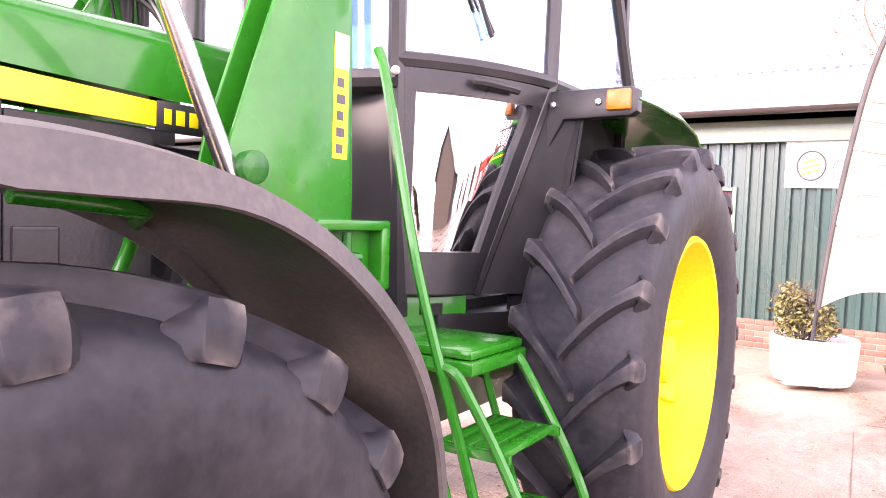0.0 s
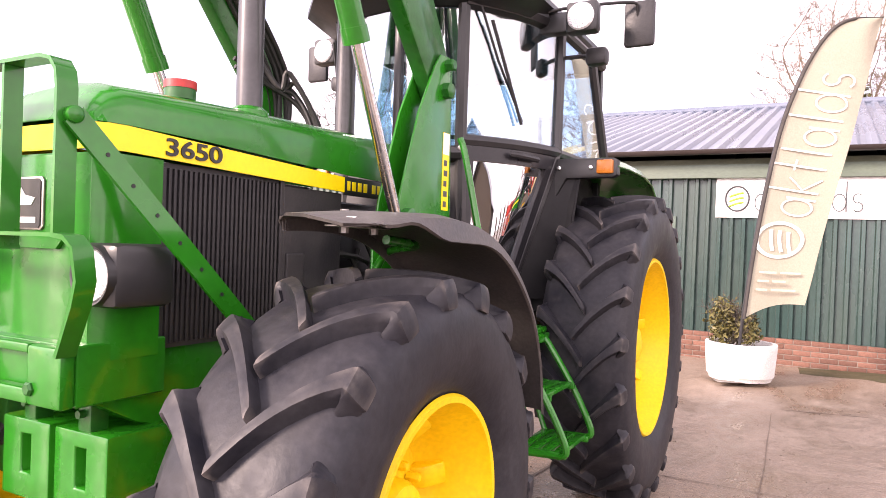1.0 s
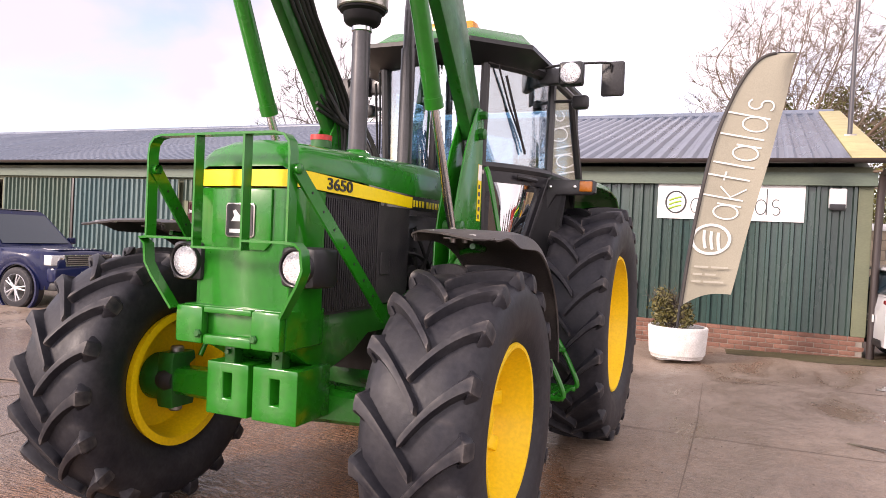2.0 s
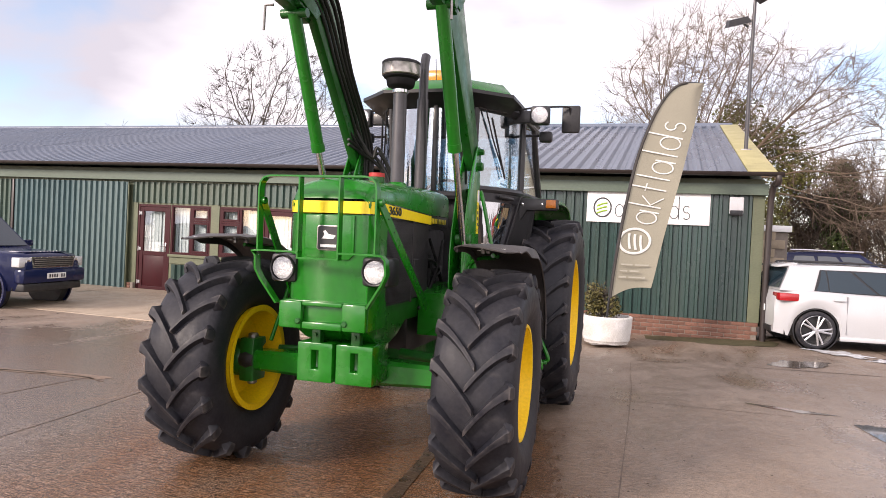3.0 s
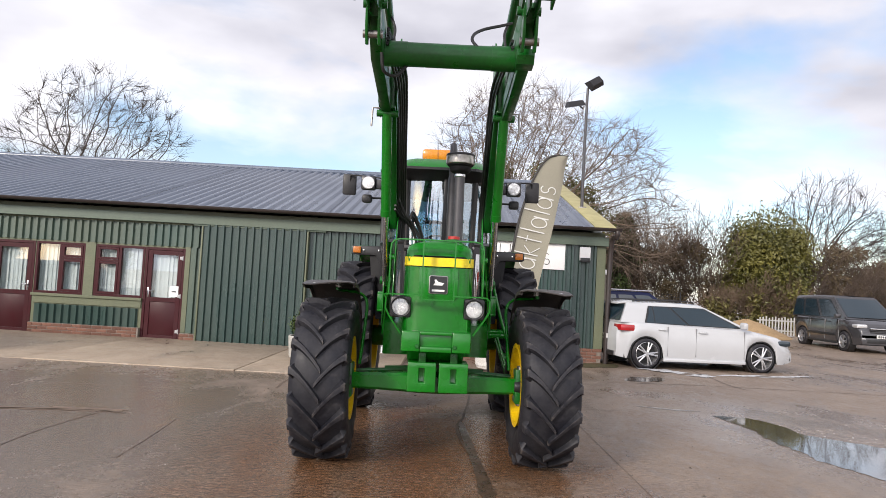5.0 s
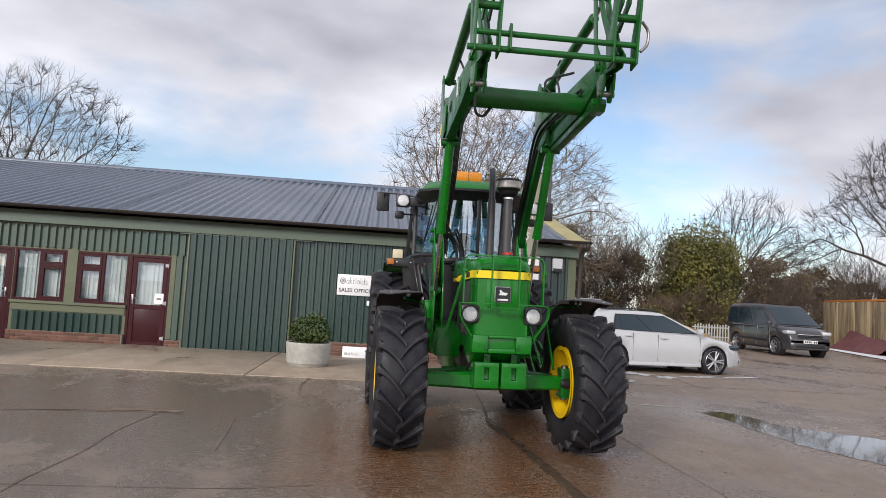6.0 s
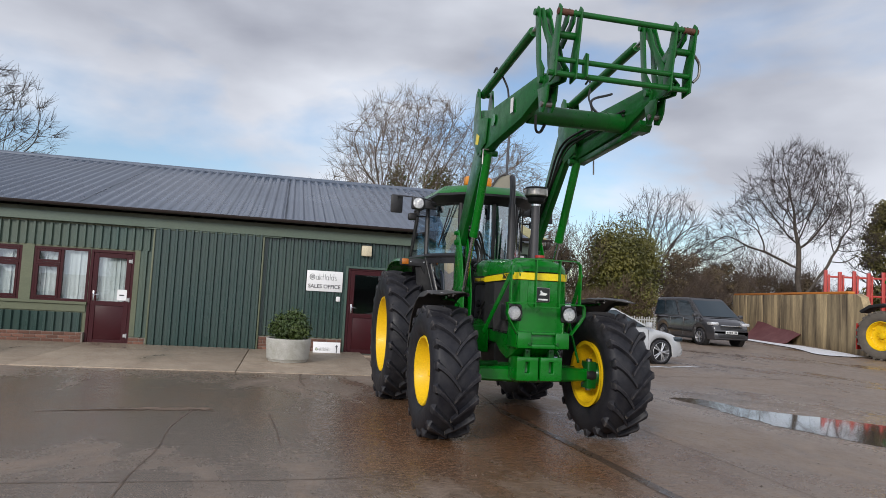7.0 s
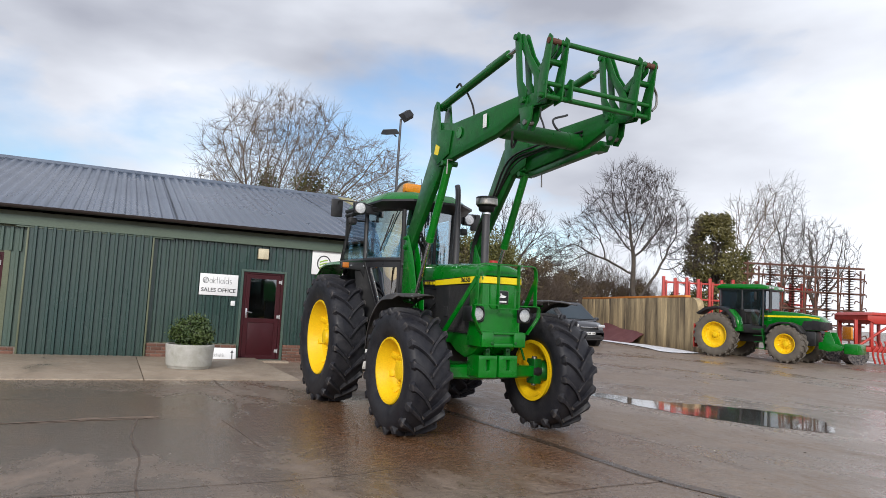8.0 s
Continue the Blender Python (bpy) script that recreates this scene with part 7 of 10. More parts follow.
def four_by_four_details(c, paint):
    for s in (1, -1):
        hl = strip(c, "headlight", 2.02, 2.20, min(s * 0.56, s * 0.88), max(s * 0.56, s * 0.88), 0.84, 1.03, LENS, 0.015, "large clear headlight", 0)
        bm = lathe([(0, 0.0), (0.02, 0.055), (0.0, 0.07)], 20, Matrix.Translation((2.19, s * 0.66, 0.935)))
        part("inner_lens", bm, CHROME, hl, at=pose(-2.11, 0, 0))
        bm = lathe([(0, 0.0), (0.01, 0.05), (0.03, 0.075), (-0.03, 0.085)], 20, Matrix.Translation((2.215, s * 0.68, 0.60)))
        part("fog_lamp", bm, CHROME, c)
        part("arch_trim", lathe([(-0.02, 0.44), (0.035, 0.45), (0.035, 0.49), (-0.02, 0.50)], 40, Matrix.Translation((1.44, s * 0.90, 0.38)) @ Matrix.Rotation(radians(90 * s), 4, "Z")), paint, c)
        part("roof_rail", tube([(-1.8, s * 0.62, 1.86), (0.2, s * 0.62, 1.86)], 0.02, 8), TRIM, c)
    g = strip(c, "grille", 2.12, 2.235, -0.52, 0.52, 0.84, 1.02, TRIM, 0.02, "black mesh grille in a silver frame")
    part("grille_frame", prism([(-0.56, 0.82), (0.56, 0.82), (0.60, 1.04), (-0.60, 1.04)], "x", 2.19, 2.225), CHROME, c)
    part("grille_bar", prism([(-0.525, 0.845), (0.525, 0.845), (0.56, 1.015), (-0.56, 1.015)], "x", 2.20, 2.232), TRIM, g, at=pose(-2.1775, 0, 0))
    for k in range(4):
        part("grille_slat", box(2.230, 2.242, -0.53, 0.53, 0.865 + 0.04 * k, 0.88 + 0.04 * k, 0.002), STEEL, g, at=pose(-2.1775, 0, 0))
    for k in range(9):
        part("bonnet_mark", box(2.0, 2.03, -0.40 + 0.09 * k, -0.34 + 0.09 * k, 1.135, 1.145, 0.002), CHROME, c)
    strip(c, "front_bumper", 2.05, 2.29, -0.86, 0.86, 0.52, 0.80, paint, 0.05)
    strip(c, "lower_bumper", 2.0, 2.25, -0.80, 0.80, 0.36, 0.52, TRIM, 0.03)
    plate(c, 2.30, 0.66, 1)
    part("bonnet_ridge", box(1.05, 2.05, -0.55, 0.55, 1.115, 1.135, 0.01), paint, c)


FOUR = dict(w=1.90, axle_f=1.44, axle_r=-1.44, r=0.385, arch=0.45, tail=-2.5, nose=2.22, sill=0.36,
            deck=[(-2.5, 1.12), (-2.4, 1.16), (0.95, 1.14), (1.3, 1.13), (2.05, 1.09), (2.16, 1.04), (2.22, 0.92)],
            glass=dict(line=[(-2.42, 1.15), (-2.3, 1.82), (0.22, 1.84), (0.95, 1.14)], belt=0.86, roof=0.72, side=[(0.05, 0.30), (0.32, 0.60), (0.62, 0.94)]),
            seams=(-0.95, -0.05, 0.92), handles=(-0.7, 0.2), wheel=car_wheel_meshes(0.385, 0.26, 0.25), details=four_by_four_details)
car("off_road_car", pose(-12.48, 5.58, -0.05, 0, 0, 8) @ Matrix.Scale(0.89, 4), "dark blue off-road car with a silver-framed grille", "car", FOUR, CAR_BLUE, "parked vehicles")


def van_details(c, paint):
    for s in (1, -1):
        strip(c, "headlight", 1.66, 2.0, min(s * 0.50, s * 0.845), max(s * 0.50, s * 0.845), 0.80, 0.925, LENS, 0.04, "clear swept-back headlight", 0)
        strip(c, "fog_lamp", 1.98, 2.06, min(s * 0.58, s * 0.74), max(s * 0.58, s * 0.74), 0.42, 0.52, LENS, 0.02)
    for k in range(3):
        strip(c, "grille_slat", 2.0, 2.075, -0.46, 0.46, 0.66 + 0.06 * k, 0.695 + 0.06 * k, CHROME if k == 2 else TRIM, 0.008)
    strip(c, "air_intake", 1.98, 2.07, -0.55, 0.55, 0.33, 0.45, TRIM, 0.02)
    strip(c, "front_bumper", 1.9, 2.06, -0.76, 0.76, 0.46, 0.62, paint, 0.04)
    plate(c, 2.08, 0.55, 1)
    for s in (1, -1):
        part("side_rail", box(-1.9, 0.1, min(s * 0.90, s * 0.93), max(s * 0.90, s * 0.93), 0.98, 1.0), TRIM, c)
        part("rub_strip", box(-0.9, 0.9, min(s * 0.90, s * 0.935), max(s * 0.90, s * 0.935), 0.48, 0.56, 0.01), TRIM, c)


VAN = dict(w=1.84, axle_f=1.33, axle_r=-1.33, r=0.325, arch=0.385, tail=-2.20, nose=2.06, sill=0.24,
           deck=[(-2.20, 1.02), (-2.15, 1.06), (0.9, 1.07), (1.3, 1.07), (1.62, 1.01), (1.86, 0.91), (2.0, 0.80), (2.06, 0.66)],
           glass=dict(line=[(-2.17, 1.05), (-2.10, 1.80), (0.34, 1.83), (1.42, 1.06)], belt=0.85, roof=0.72, side=[(0.03, 0.24), (0.26, 0.55), (0.60, 0.90)], blind_rear=True),
           seams=(-0.75, 0.22, 1.05), handles=(-0.5, 0.4), wheel=car_wheel_meshes(0.325, 0.22, 0.22), details=van_details)
car("van", pose(12.28, 18.53, 0.10, 0, 0, -90), "dark grey panel van with tinted side windows", "van", VAN, CAR_GREY, "parked vehicles")


def far_details(c, paint):
    for s in (1, -1):
        part("roof_rail", tube([(-1.6, s * 0.6, 1.72), (0.2, s * 0.6, 1.72)], 0.03, 8), CHROME, c)
        strip(c, "tail_light", -2.36, -2.2, min(s * 0.6, s * 0.82), max(s * 0.6, s * 0.82), 0.85, 1.05, TAIL, 0.02)


FAR_CAR = dict(w=1.82, axle_f=1.35, axle_r=-1.35, r=0.345, arch=0.40, tail=-2.3, nose=2.2, sill=0.25,
               deck=[(-2.3, 0.95), (-2.2, 1.02), (0.9, 1.0), (1.3, 0.97), (2.0, 0.84), (2.2, 0.66)],
               glass=dict(line=[(-2.2, 1.02), (-1.9, 1.62), (0.1, 1.66), (1.0, 1.0)], belt=0.82, roof=0.64, side=[(0.1, 0.36), (0.38, 0.64), (0.66, 0.93)]),
               seams=(-0.9, 0.0, 0.95), handles=(-0.6, 0.2), wheel=car_wheel_meshes(0.345, 0.24, 0.22), details=far_details)
car("estate_car", pose(5.6, 20.6, 0.02, 0, 0, 2), "dark blue estate car with silver roof rails", "car", FAR_CAR, CAR_BLUE, "parked vehicles")

# ---- brick plinth ----
def plinth(x0, x1, z0, z1, y, deep=0.10):
    """A low brick wall laid in stretcher bond on mortar, each brick a piece of its own."""
    pl = thing("plinth", pose(0, 0, 0), "low red brick plinth under the green sheeting", "plinth", kind="structure")
    part("mortar", box(x0, x1, y - deep + 0.008, y + 0.001, z0, z1 - 0.004), MORTAR, pl)
    L_, H_ = 0.225, 0.075
    me = link_mesh("brick", box(0, L_ - 0.011, -0.055, 0.0, 0, H_ - 0.011, 0.004), BRICK)
    half = link_mesh("brick", box(0, L_ / 2 - 0.011, -0.055, 0.0, 0, H_ - 0.011, 0.004), BRICK)
    rnd = random.Random(int(x0 * 10))
    rows = int((z1 - z0) / H_ + 0.5)
    for r in range(rows):
        x = x0
        if r % 2:
            share("brick", half, pl, pose(x, y - deep + 0.055 + rnd.uniform(-0.003, 0.003), z0 + r * H_))
            x += L_ / 2
        while x + L_ / 2 < x1 + 0.02:
            full = x + L_ < x1 + 0.04
            share("brick", me if full else half, pl, pose(x, y - deep + 0.055 + rnd.uniform(-0.004, 0.003), z0 + r * H_))
            x += L_ if full else L_ / 2
    return pl


plinth(-11.19, -8.69, -0.10, 0.20, WALL_Y)
plinth(-7.76, -7.39, -0.10, 0.13, WALL_Y)
plinth(-4.98, -3.07, -0.10, 0.28, WALL_Y)
plinth(-2.0, 1.68, -0.14, 0.30, WALL_Y)
plinth(-12.34, -12.16, -0.10, 0.12, WALL_Y)


# ---- signs ----
def word_shapes(parent, at, width, mat, accent, bold=1.0, name="word_mark"):
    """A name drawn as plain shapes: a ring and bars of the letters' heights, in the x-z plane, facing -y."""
    k = width / 9.2
    holder = part(name, add_tube(B(), [(0.75 * k * math.cos(a) - 3.85 * k, -0.002, 0.85 * k * math.sin(a)) for a in (2 * math.pi * i / 40 for i in range(41))], 0.085 * k * bold, 6, caps=False, flat=1.0), mat, parent, at=at)
    for j in range(3):
        pts = [(-4.35 * k + 0.13 * k * i, -0.003, (-0.55 + 0.33 * j) * k + 0.07 * k * i - 0.004 * k * i * i) for i in range(8)]
        part("field_line", add_tube(B(), pts, 0.075 * k, 6), accent, holder)
    t, y0, y1 = 0.09 * k * bold, -0.004, 0.0
    x = -2.75 * k

    def bar(x0, x1, z0, z1):
        part("letter_bar", box(min(x0, x1), max(x0, x1), y0, y1, z0, z1), mat, holder)

    def ring(cx, cz, rx, rz, a0=0, a1=360):
        part("letter_bar", add_tube(B(), [(cx + rx * math.cos(radians(a)), -0.002, cz + rz * math.sin(radians(a))) for a in (lerp(a0, a1, i / 20) for i in range(21))], t * 0.5, 5), mat, holder)
    base = -0.85 * k
    for w, tall, loop in ((0.95, 0, 1), (0.85, 1, 2), (0.55, 1, 0), (0.3, 0.85, 0), (0.95, 0, 1), (0.35, 1, 0), (1.0, 1, 3), (0.8, 0, 4)):
        top = base + (1.25 + 0.75 * tall) * k
        if loop == 1:
            ring(x + 0.4 * k, base + 0.6 * k, 0.36 * k, 0.56 * k)
            bar(x + 0.74 * k, x + 0.74 * k + t, base, base + 1.1 * k)
        elif loop == 2:
            bar(x, x + t, base, top)
            part("letter_bar", add_tube(B(), [(x + 0.6 * k, -0.002, base + 1.2 * k), (x + 0.12 * k, -0.002, base + 0.6 * k), (x + 0.65 * k, -0.002, base)], t * 0.5, 5), mat, holder)
        elif loop == 3:
            ring(x + 0.4 * k, base + 0.6 * k, 0.38 * k, 0.56 * k)
            bar(x + 0.76 * k, x + 0.76 * k + t, base, top)
        elif loop == 4:
            ring(x + 0.32 * k, base + 0.88 * k, 0.26 * k, 0.3 * k, 40, 270)
            ring(x + 0.32 * k, base + 0.32 * k, 0.28 * k, 0.3 * k, -140, 90)
        else:
            bar(x + 0.1 * k, x + 0.1 * k + t, base, top)
            if w > 0.5:
                bar(x - 0.05 * k, x + 0.42 * k, base + 1.1 * k, base + 1.1 * k + t)
        x += (w + 0.12) * k
    return holder


sign = thing("name_sign", pose(0, 0, 0), "long white name sign fixed to the green sheeting", "sign")
part("panel", box(-1.43, 0.80, WALL_Y - 0.075, WALL_Y - 0.05, 2.02, 2.615, 0.006), SIGN_WHITE, sign)
word_shapes(sign, pose(-0.32, WALL_Y - 0.077, 2.30), 1.95, SIGN_GREY, SIGN_LIME, 0.8)
office = thing("office_sign", pose(0, 0, 0), "white sales office sign with dark lettering", "sign")
part("panel", box(-3.97, -3.13, WALL_Y - 0.065, WALL_Y - 0.048, 1.385, 1.87, 0.005), SIGN_WHITE, office)
word_shapes(office, pose(-3.55, WALL_Y - 0.067, 1.72), 0.70, SIGN_GREY, SIGN_GREY, 1.0)
lettering("SALES OFFICE", 0.125, SIGN_GREY, pose(-3.55, WALL_Y - 0.067, 1.50, 90, 0, 0), parent=office, bold=0.002)
small = thing("arrow_sign", pose(-3.42, 9.28, -0.10, -12, 0, 0), "small white sign with an arrow leaning by the door", "sign")
part("panel", box(-0.31, 0.31, -0.01, 0.01, 0.0, 0.33, 0.004), SIGN_WHITE, small)
word_shapes(small, pose(-0.08, -0.012, 0.165), 0.36, SIGN_GREY, SIGN_LIME, 0.9)
part("arrow", prism([(0.215, 0.05), (0.235, 0.05), (0.235, 0.22), (0.26, 0.22), (0.225, 0.28), (0.19, 0.22), (0.215, 0.22)], "y", -0.014, -0.010), SIGN_GREY, small)


# ---- things fixed to the wall ----
def wall_box(name, x0, x1, z0, z1, mat, label, deep=0.12, cap=None):
    o = thing(name, pose((x0 + x1) / 2, WALL_Y - 0.04, z0), label, name.replace("_", " "))
    w = (x1 - x0) / 2
    part("housing", box(-w, w, -deep, 0.0, 0.0, z1 - z0, 0.02), mat, o)
    if cap:
        part("cover", box(-w * 0.9, w * 0.9, -deep - 0.012, -deep + 0.01, -0.03, (z1 - z0) * 0.22, 0.008), cap, o)
    return o


wall_box("bulkhead_light", -2.73, -2.49, 2.28, 2.53, material("cream_plastic", (0.62, 0.55, 0.38), 0.4), "square cream bulkhead light over the office door", 0.14)
wall_box("alarm_box", 1.12, 1.36, 2.25, 2.56, WHITE, "white alarm box with a dark lower edge", 0.10, BLACK)
wall_box("bell_push", -3.26, -3.16, 1.16, 1.28, WHITE, "small white bell push box", 0.04)
note = thing("notice", pose(-7.98, WALL_Y - 0.004, 0.93), "white paper notice on the door glass", "notice")
part("paper", box(-0.10, 0.10, -0.002, 0.0, 0.0, 0.24), SIGN_WHITE, note)
part("printed_bar", box(-0.05, 0.05, -0.004, -0.0022, 0.10, 0.13), SIGN_GREY, note)
rail = thing("door_rail", pose(0, 0, 0), "sliding door rail and guides", "rail", kind="structure")
part("track", box(-7.6, -4.6, WALL_Y - 0.13, WALL_Y - 0.05, 2.565, 2.598, 0.004), FASCIA, rail)
part("edge_strip", box(-7.40, -7.365, WALL_Y - 0.14, WALL_Y - 0.10, BASE + 0.02, 2.56, 0.004), BOARD, rail)
part("edge_strip", box(-5.02, -4.985, WALL_Y - 0.14, WALL_Y - 0.10, BASE + 0.02, 2.56, 0.004), BOARD, rail)
part("edge_strip", box(-12.38, -12.345, WALL_Y - 0.14, WALL_Y - 0.10, BASE + 0.02, 2.55, 0.004), BOARD, rail)
part("edge_strip", box(-16.08, -16.01, WALL_Y - 0.14, WALL_Y - 0.05, BASE + 0.02, 2.55, 0.004), GUTTER, rail)
tagged(part("doorstep", box(-3.1, -1.9, WALL_Y - 0.42, WALL_Y - 0.10, -0.2, -0.055, 0.015), APRON), "worn concrete doorstep", "doorstep", kind="structure")


# ---- leaves ----
LEAF_DARK = material("dark_green_leaf", (0.032, 0.060, 0.014), 0.5, second=(0.075, 0.105, 0.02), scale=3, amount=0.9, fine=0.2)
LEAF_OLIVE = material("olive_leaf", (0.082, 0.074, 0.020), 0.55, second=(0.150, 0.132, 0.036), scale=2, amount=0.9, fine=0.2)
LEAF_IVY = material("ivy_leaf", (0.055, 0.060, 0.013), 0.5, second=(0.165, 0.150, 0.028), scale=0.55, amount=1.0, fine=0.22)
LEAF_BROWN = material("dry_brown_leaf", (0.080, 0.057, 0.030), 0.8, second=(0.13, 0.098, 0.048), scale=1.2, amount=0.9, fine=0.2)
BARK = material("grey_brown_bark", (0.085, 0.068, 0.054), 0.9, second=(0.05, 0.042, 0.034), scale=4, amount=0.9, bump=0.5, bump_scale=18, stretch=(1, 1, 0.3), fine=0.12)
BARK_DARK = material("dark_bark", (0.060, 0.044, 0.038), 0.9, second=(0.036, 0.028, 0.026), scale=3, amount=0.9, bump=0.5, bump_scale=18, stretch=(1, 1, 0.3), fine=0.12)
BARK_PALE = material("pale_brown_twigs", (0.165, 0.115, 0.075), 0.9, second=(0.10, 0.075, 0.052), scale=1.5, amount=0.9, fine=0.12)
BARK_TWIG = material("pale_fine_twigs", (0.19, 0.140, 0.10), 0.85, second=(0.12, 0.09, 0.066), scale=1.2, amount=0.9, fine=0.1)
BARK_RED = material("brown_twigs", (0.115, 0.083, 0.062), 0.9, second=(0.07, 0.053, 0.042), scale=1.5, amount=0.9, fine=0.12)


def quick_mesh(name, verts, faces, mat, smooth=False):
    me = bpy.data.meshes.new(name)
    me.from_pydata(verts, [], faces)
    me.materials.append(mat)
    if smooth:
        me.shade_smooth()
    return me


def leaves_mesh(name, clumps, count, size, mat, seed, shell=0.55, droop=0.0):
    """Small folded leaves filling clumps (centre, radii), denser towards the skin."""
    rnd = np.random.default_rng(seed)
    vol = np.array([max(r[0] * r[1], r[1] * r[2]) for _, r in clumps])
    pick = rnd.choice(len(clumps), count, p=vol / vol.sum())
    d = rnd.normal(size=(count, 3))
    d /= np.linalg.norm(d, axis=1)[:, None]
    rad = shell + (1 - shell) * rnd.random(count) ** 0.6
    rad *= 1 + 0.13 * rnd.normal(size=count)
    ctr = np.array([c for c, _ in clumps])[pick]
    rr = np.array([r for _, r in clumps])[pick]
    p = ctr + d * rr * rad[:, None]
    keep = p[:, 2] > 0.02
    p, d = p[keep], d[keep]
    n = len(p)
    out = d + 0.9 * rnd.normal(size=(n, 3))
    out[:, 2] += 0.3
    out /= np.linalg.norm(out, axis=1)[:, None]
    a = np.cross(out, rnd.normal(size=(n, 3)))
    a /= np.linalg.norm(a, axis=1)[:, None]
    a[:, 2] -= droop
    b = np.cross(out, a)
    s = size * (0.6 + 0.8 * rnd.random(n))[:, None]
    fold = out * s * 0.18
    v = np.stack([p - a * s, p + b * s * 0.5 + fold, p + a * s, p - b * s * 0.5 + fold], 1).reshape(-1, 3)
    faces = [(i, i + 1, i + 2) for i in range(0, 4 * n, 4)] + [(i, i + 2, i + 3) for i in range(0, 4 * n, 4)]
    return quick_mesh(name, v.tolist(), faces, mat)


def limbs_mesh(name, seed, height, spread, mat, levels=4, trunk=0.22, first=0.28, split=(5, 5, 5, 4), lean=0.0, up=0.25, fine=0.007, wild=0.30, start_split=3, sag=0.0, width=0.0):
    """A bare tree: a tapered trunk, limbs that fork and bend, and fine twigs; tubes with fewer sides as they thin."""
    rnd = random.Random(seed)
    verts, faces = [], []

    def tube_to(pts, rad, sides):
        base = len(verts)
        side = None
        for i, p in enumerate(pts):
            d = (pts[min(i + 1, len(pts) - 1)] - pts[max(i - 1, 0)])
            d = d.normalized() if d.length > 1e-6 else Vector((0, 0, 1))
            if side is None:
                side = d.cross(Vector((0.3, 0.9, 0.1))).normalized()
            else:
                side = (side - d * side.dot(d)).normalized()
            u = side.cross(d)
            for k in range(sides):
                a = 2 * math.pi * k / sides
                q = p + rad[i] * (side * math.cos(a) + u * math.sin(a))
                verts.append((q.x, q.y, q.z))
        for i in range(len(pts) - 1):
            for k in range(sides):
                j = (k + 1) % sides
                faces.append((base + i * sides + k, base + i * sides + j, base + (i + 1) * sides + j, base + (i + 1) * sides + k))

    def grow(p, d, length, r, level):
        steps_ = (7, 6, 5, 4, 3)[min(level, 4)]
        pts, rad = [p.copy()], [r]
        q, dd = p.copy(), d.copy()
        ends = []
        tip = r * (0.45 if level < levels else 0.5)
        for i in range(steps_):
            j = Vector((rnd.gauss(0, 1), rnd.gauss(0, 1), rnd.gauss(0, 0.6))) * wild * (0.5 + 0.25 * level)
            dd = (dd + j * 0.5 + Vector((0, 0, (up if level else 0.2) - sag * level * 0.5)) * 0.3).normalized()
            q = q + dd * (length / steps_)
            pts.append(q.copy())
            rad.append(max(fine * 0.6, lerp(r, tip, (i + 1) / steps_)))
            ends.append((q.copy(), dd.copy(), rad[-1], (i + 1) / steps_))
        tube_to(pts, rad, (9, 6, 4, 3, 3)[min(level, 4)])
        if level >= levels:
            return
        n = split[min(level, len(split) - 1)]
        for k in range(n):
            e = ends[min(len(ends) - 1, int(len(ends) * lerp(first if level == 0 else 0.2, 1.0, (k + rnd.random()) / n)))]
            ax = Vector((rnd.gauss(0, 1), rnd.gauss(0, 1), rnd.gauss(0, 0.5) + 0.15))
            ax = (ax - e[1] * ax.dot(e[1])).normalized()
            ang = radians(rnd.uniform(22, 58)) * (spread if level == 0 else 1.0)
            nd = (e[1] * math.cos(ang) + ax * math.sin(ang)).normalized()
            grow(e[0], nd, length * rnd.uniform(0.45, 0.72), max(fine, e[2] * rnd.uniform(0.5, 0.72)), level + 1)
        grow(ends[-1][0], ends[-1][1], length * rnd.uniform(0.45, 0.6), max(fine, ends[-1][2] * 0.9), level + 1)

    base = Vector((0, 0, -0.1))
    for k in range(start_split):
        a = 2 * math.pi * k / start_split + rnd.random()
        d = Vector((math.cos(a) * 0.28 * (start_split > 1) + lean, math.sin(a) * 0.28 * (start_split > 1), 1)).normalized()
        grow(base + Vector((math.cos(a), math.sin(a), 0)) * trunk * 0.5 * (start_split > 1), d, height * rnd.uniform(0.40, 0.48), trunk * (1.0 if start_split == 1 else 0.75), 0)
    zmax = max(v[2] for v in verts)
    k = height / zmax
    kx = k
    if width:
        far = sorted(math.hypot(v[0], v[1]) for v in verts)[int(len(verts) * 0.985)]
        kx = width / far
    me = quick_mesh(name, [(x * kx, y * kx, z * k) for x, y, z in verts], faces, mat, True)
    return me


# ---- potted shrubs and the feather flag ----
def round_pot(at, r, h, mat, label):
    p = thing("plant_pot", at, label, "plant pot")
    prof = [(0.0, 0.0), (0.0, r * 0.86), (h * 0.10, r * 0.90), (h * 0.12, r * 0.93), (h * 0.16, r * 0.94), (h * 0.9, r), (h * 0.97, r), (h, r * 0.985), (h, r * 0.90), (h * 0.97, r * 0.88), (h * 0.80, r * 0.86), (h * 0.78, 0)]
    part("pot", lathe(prof, 48, UP), mat, p)
    part("soil", lathe([(h * 0.80, r * 0.87), (h * 0.86, r * 0.5), (h * 0.88, 0)], 24, UP), SOIL, p)
    return p


round_pot(pose(-4.30, 7.25, -0.014), 0.44, 0.45, POT, "round grey cast concrete pot on the apron")
round_pot(pose(-0.80, 7.72, -0.02), 0.405, 0.44, POT_WHITE, "round whitewashed concrete pot by the flag")


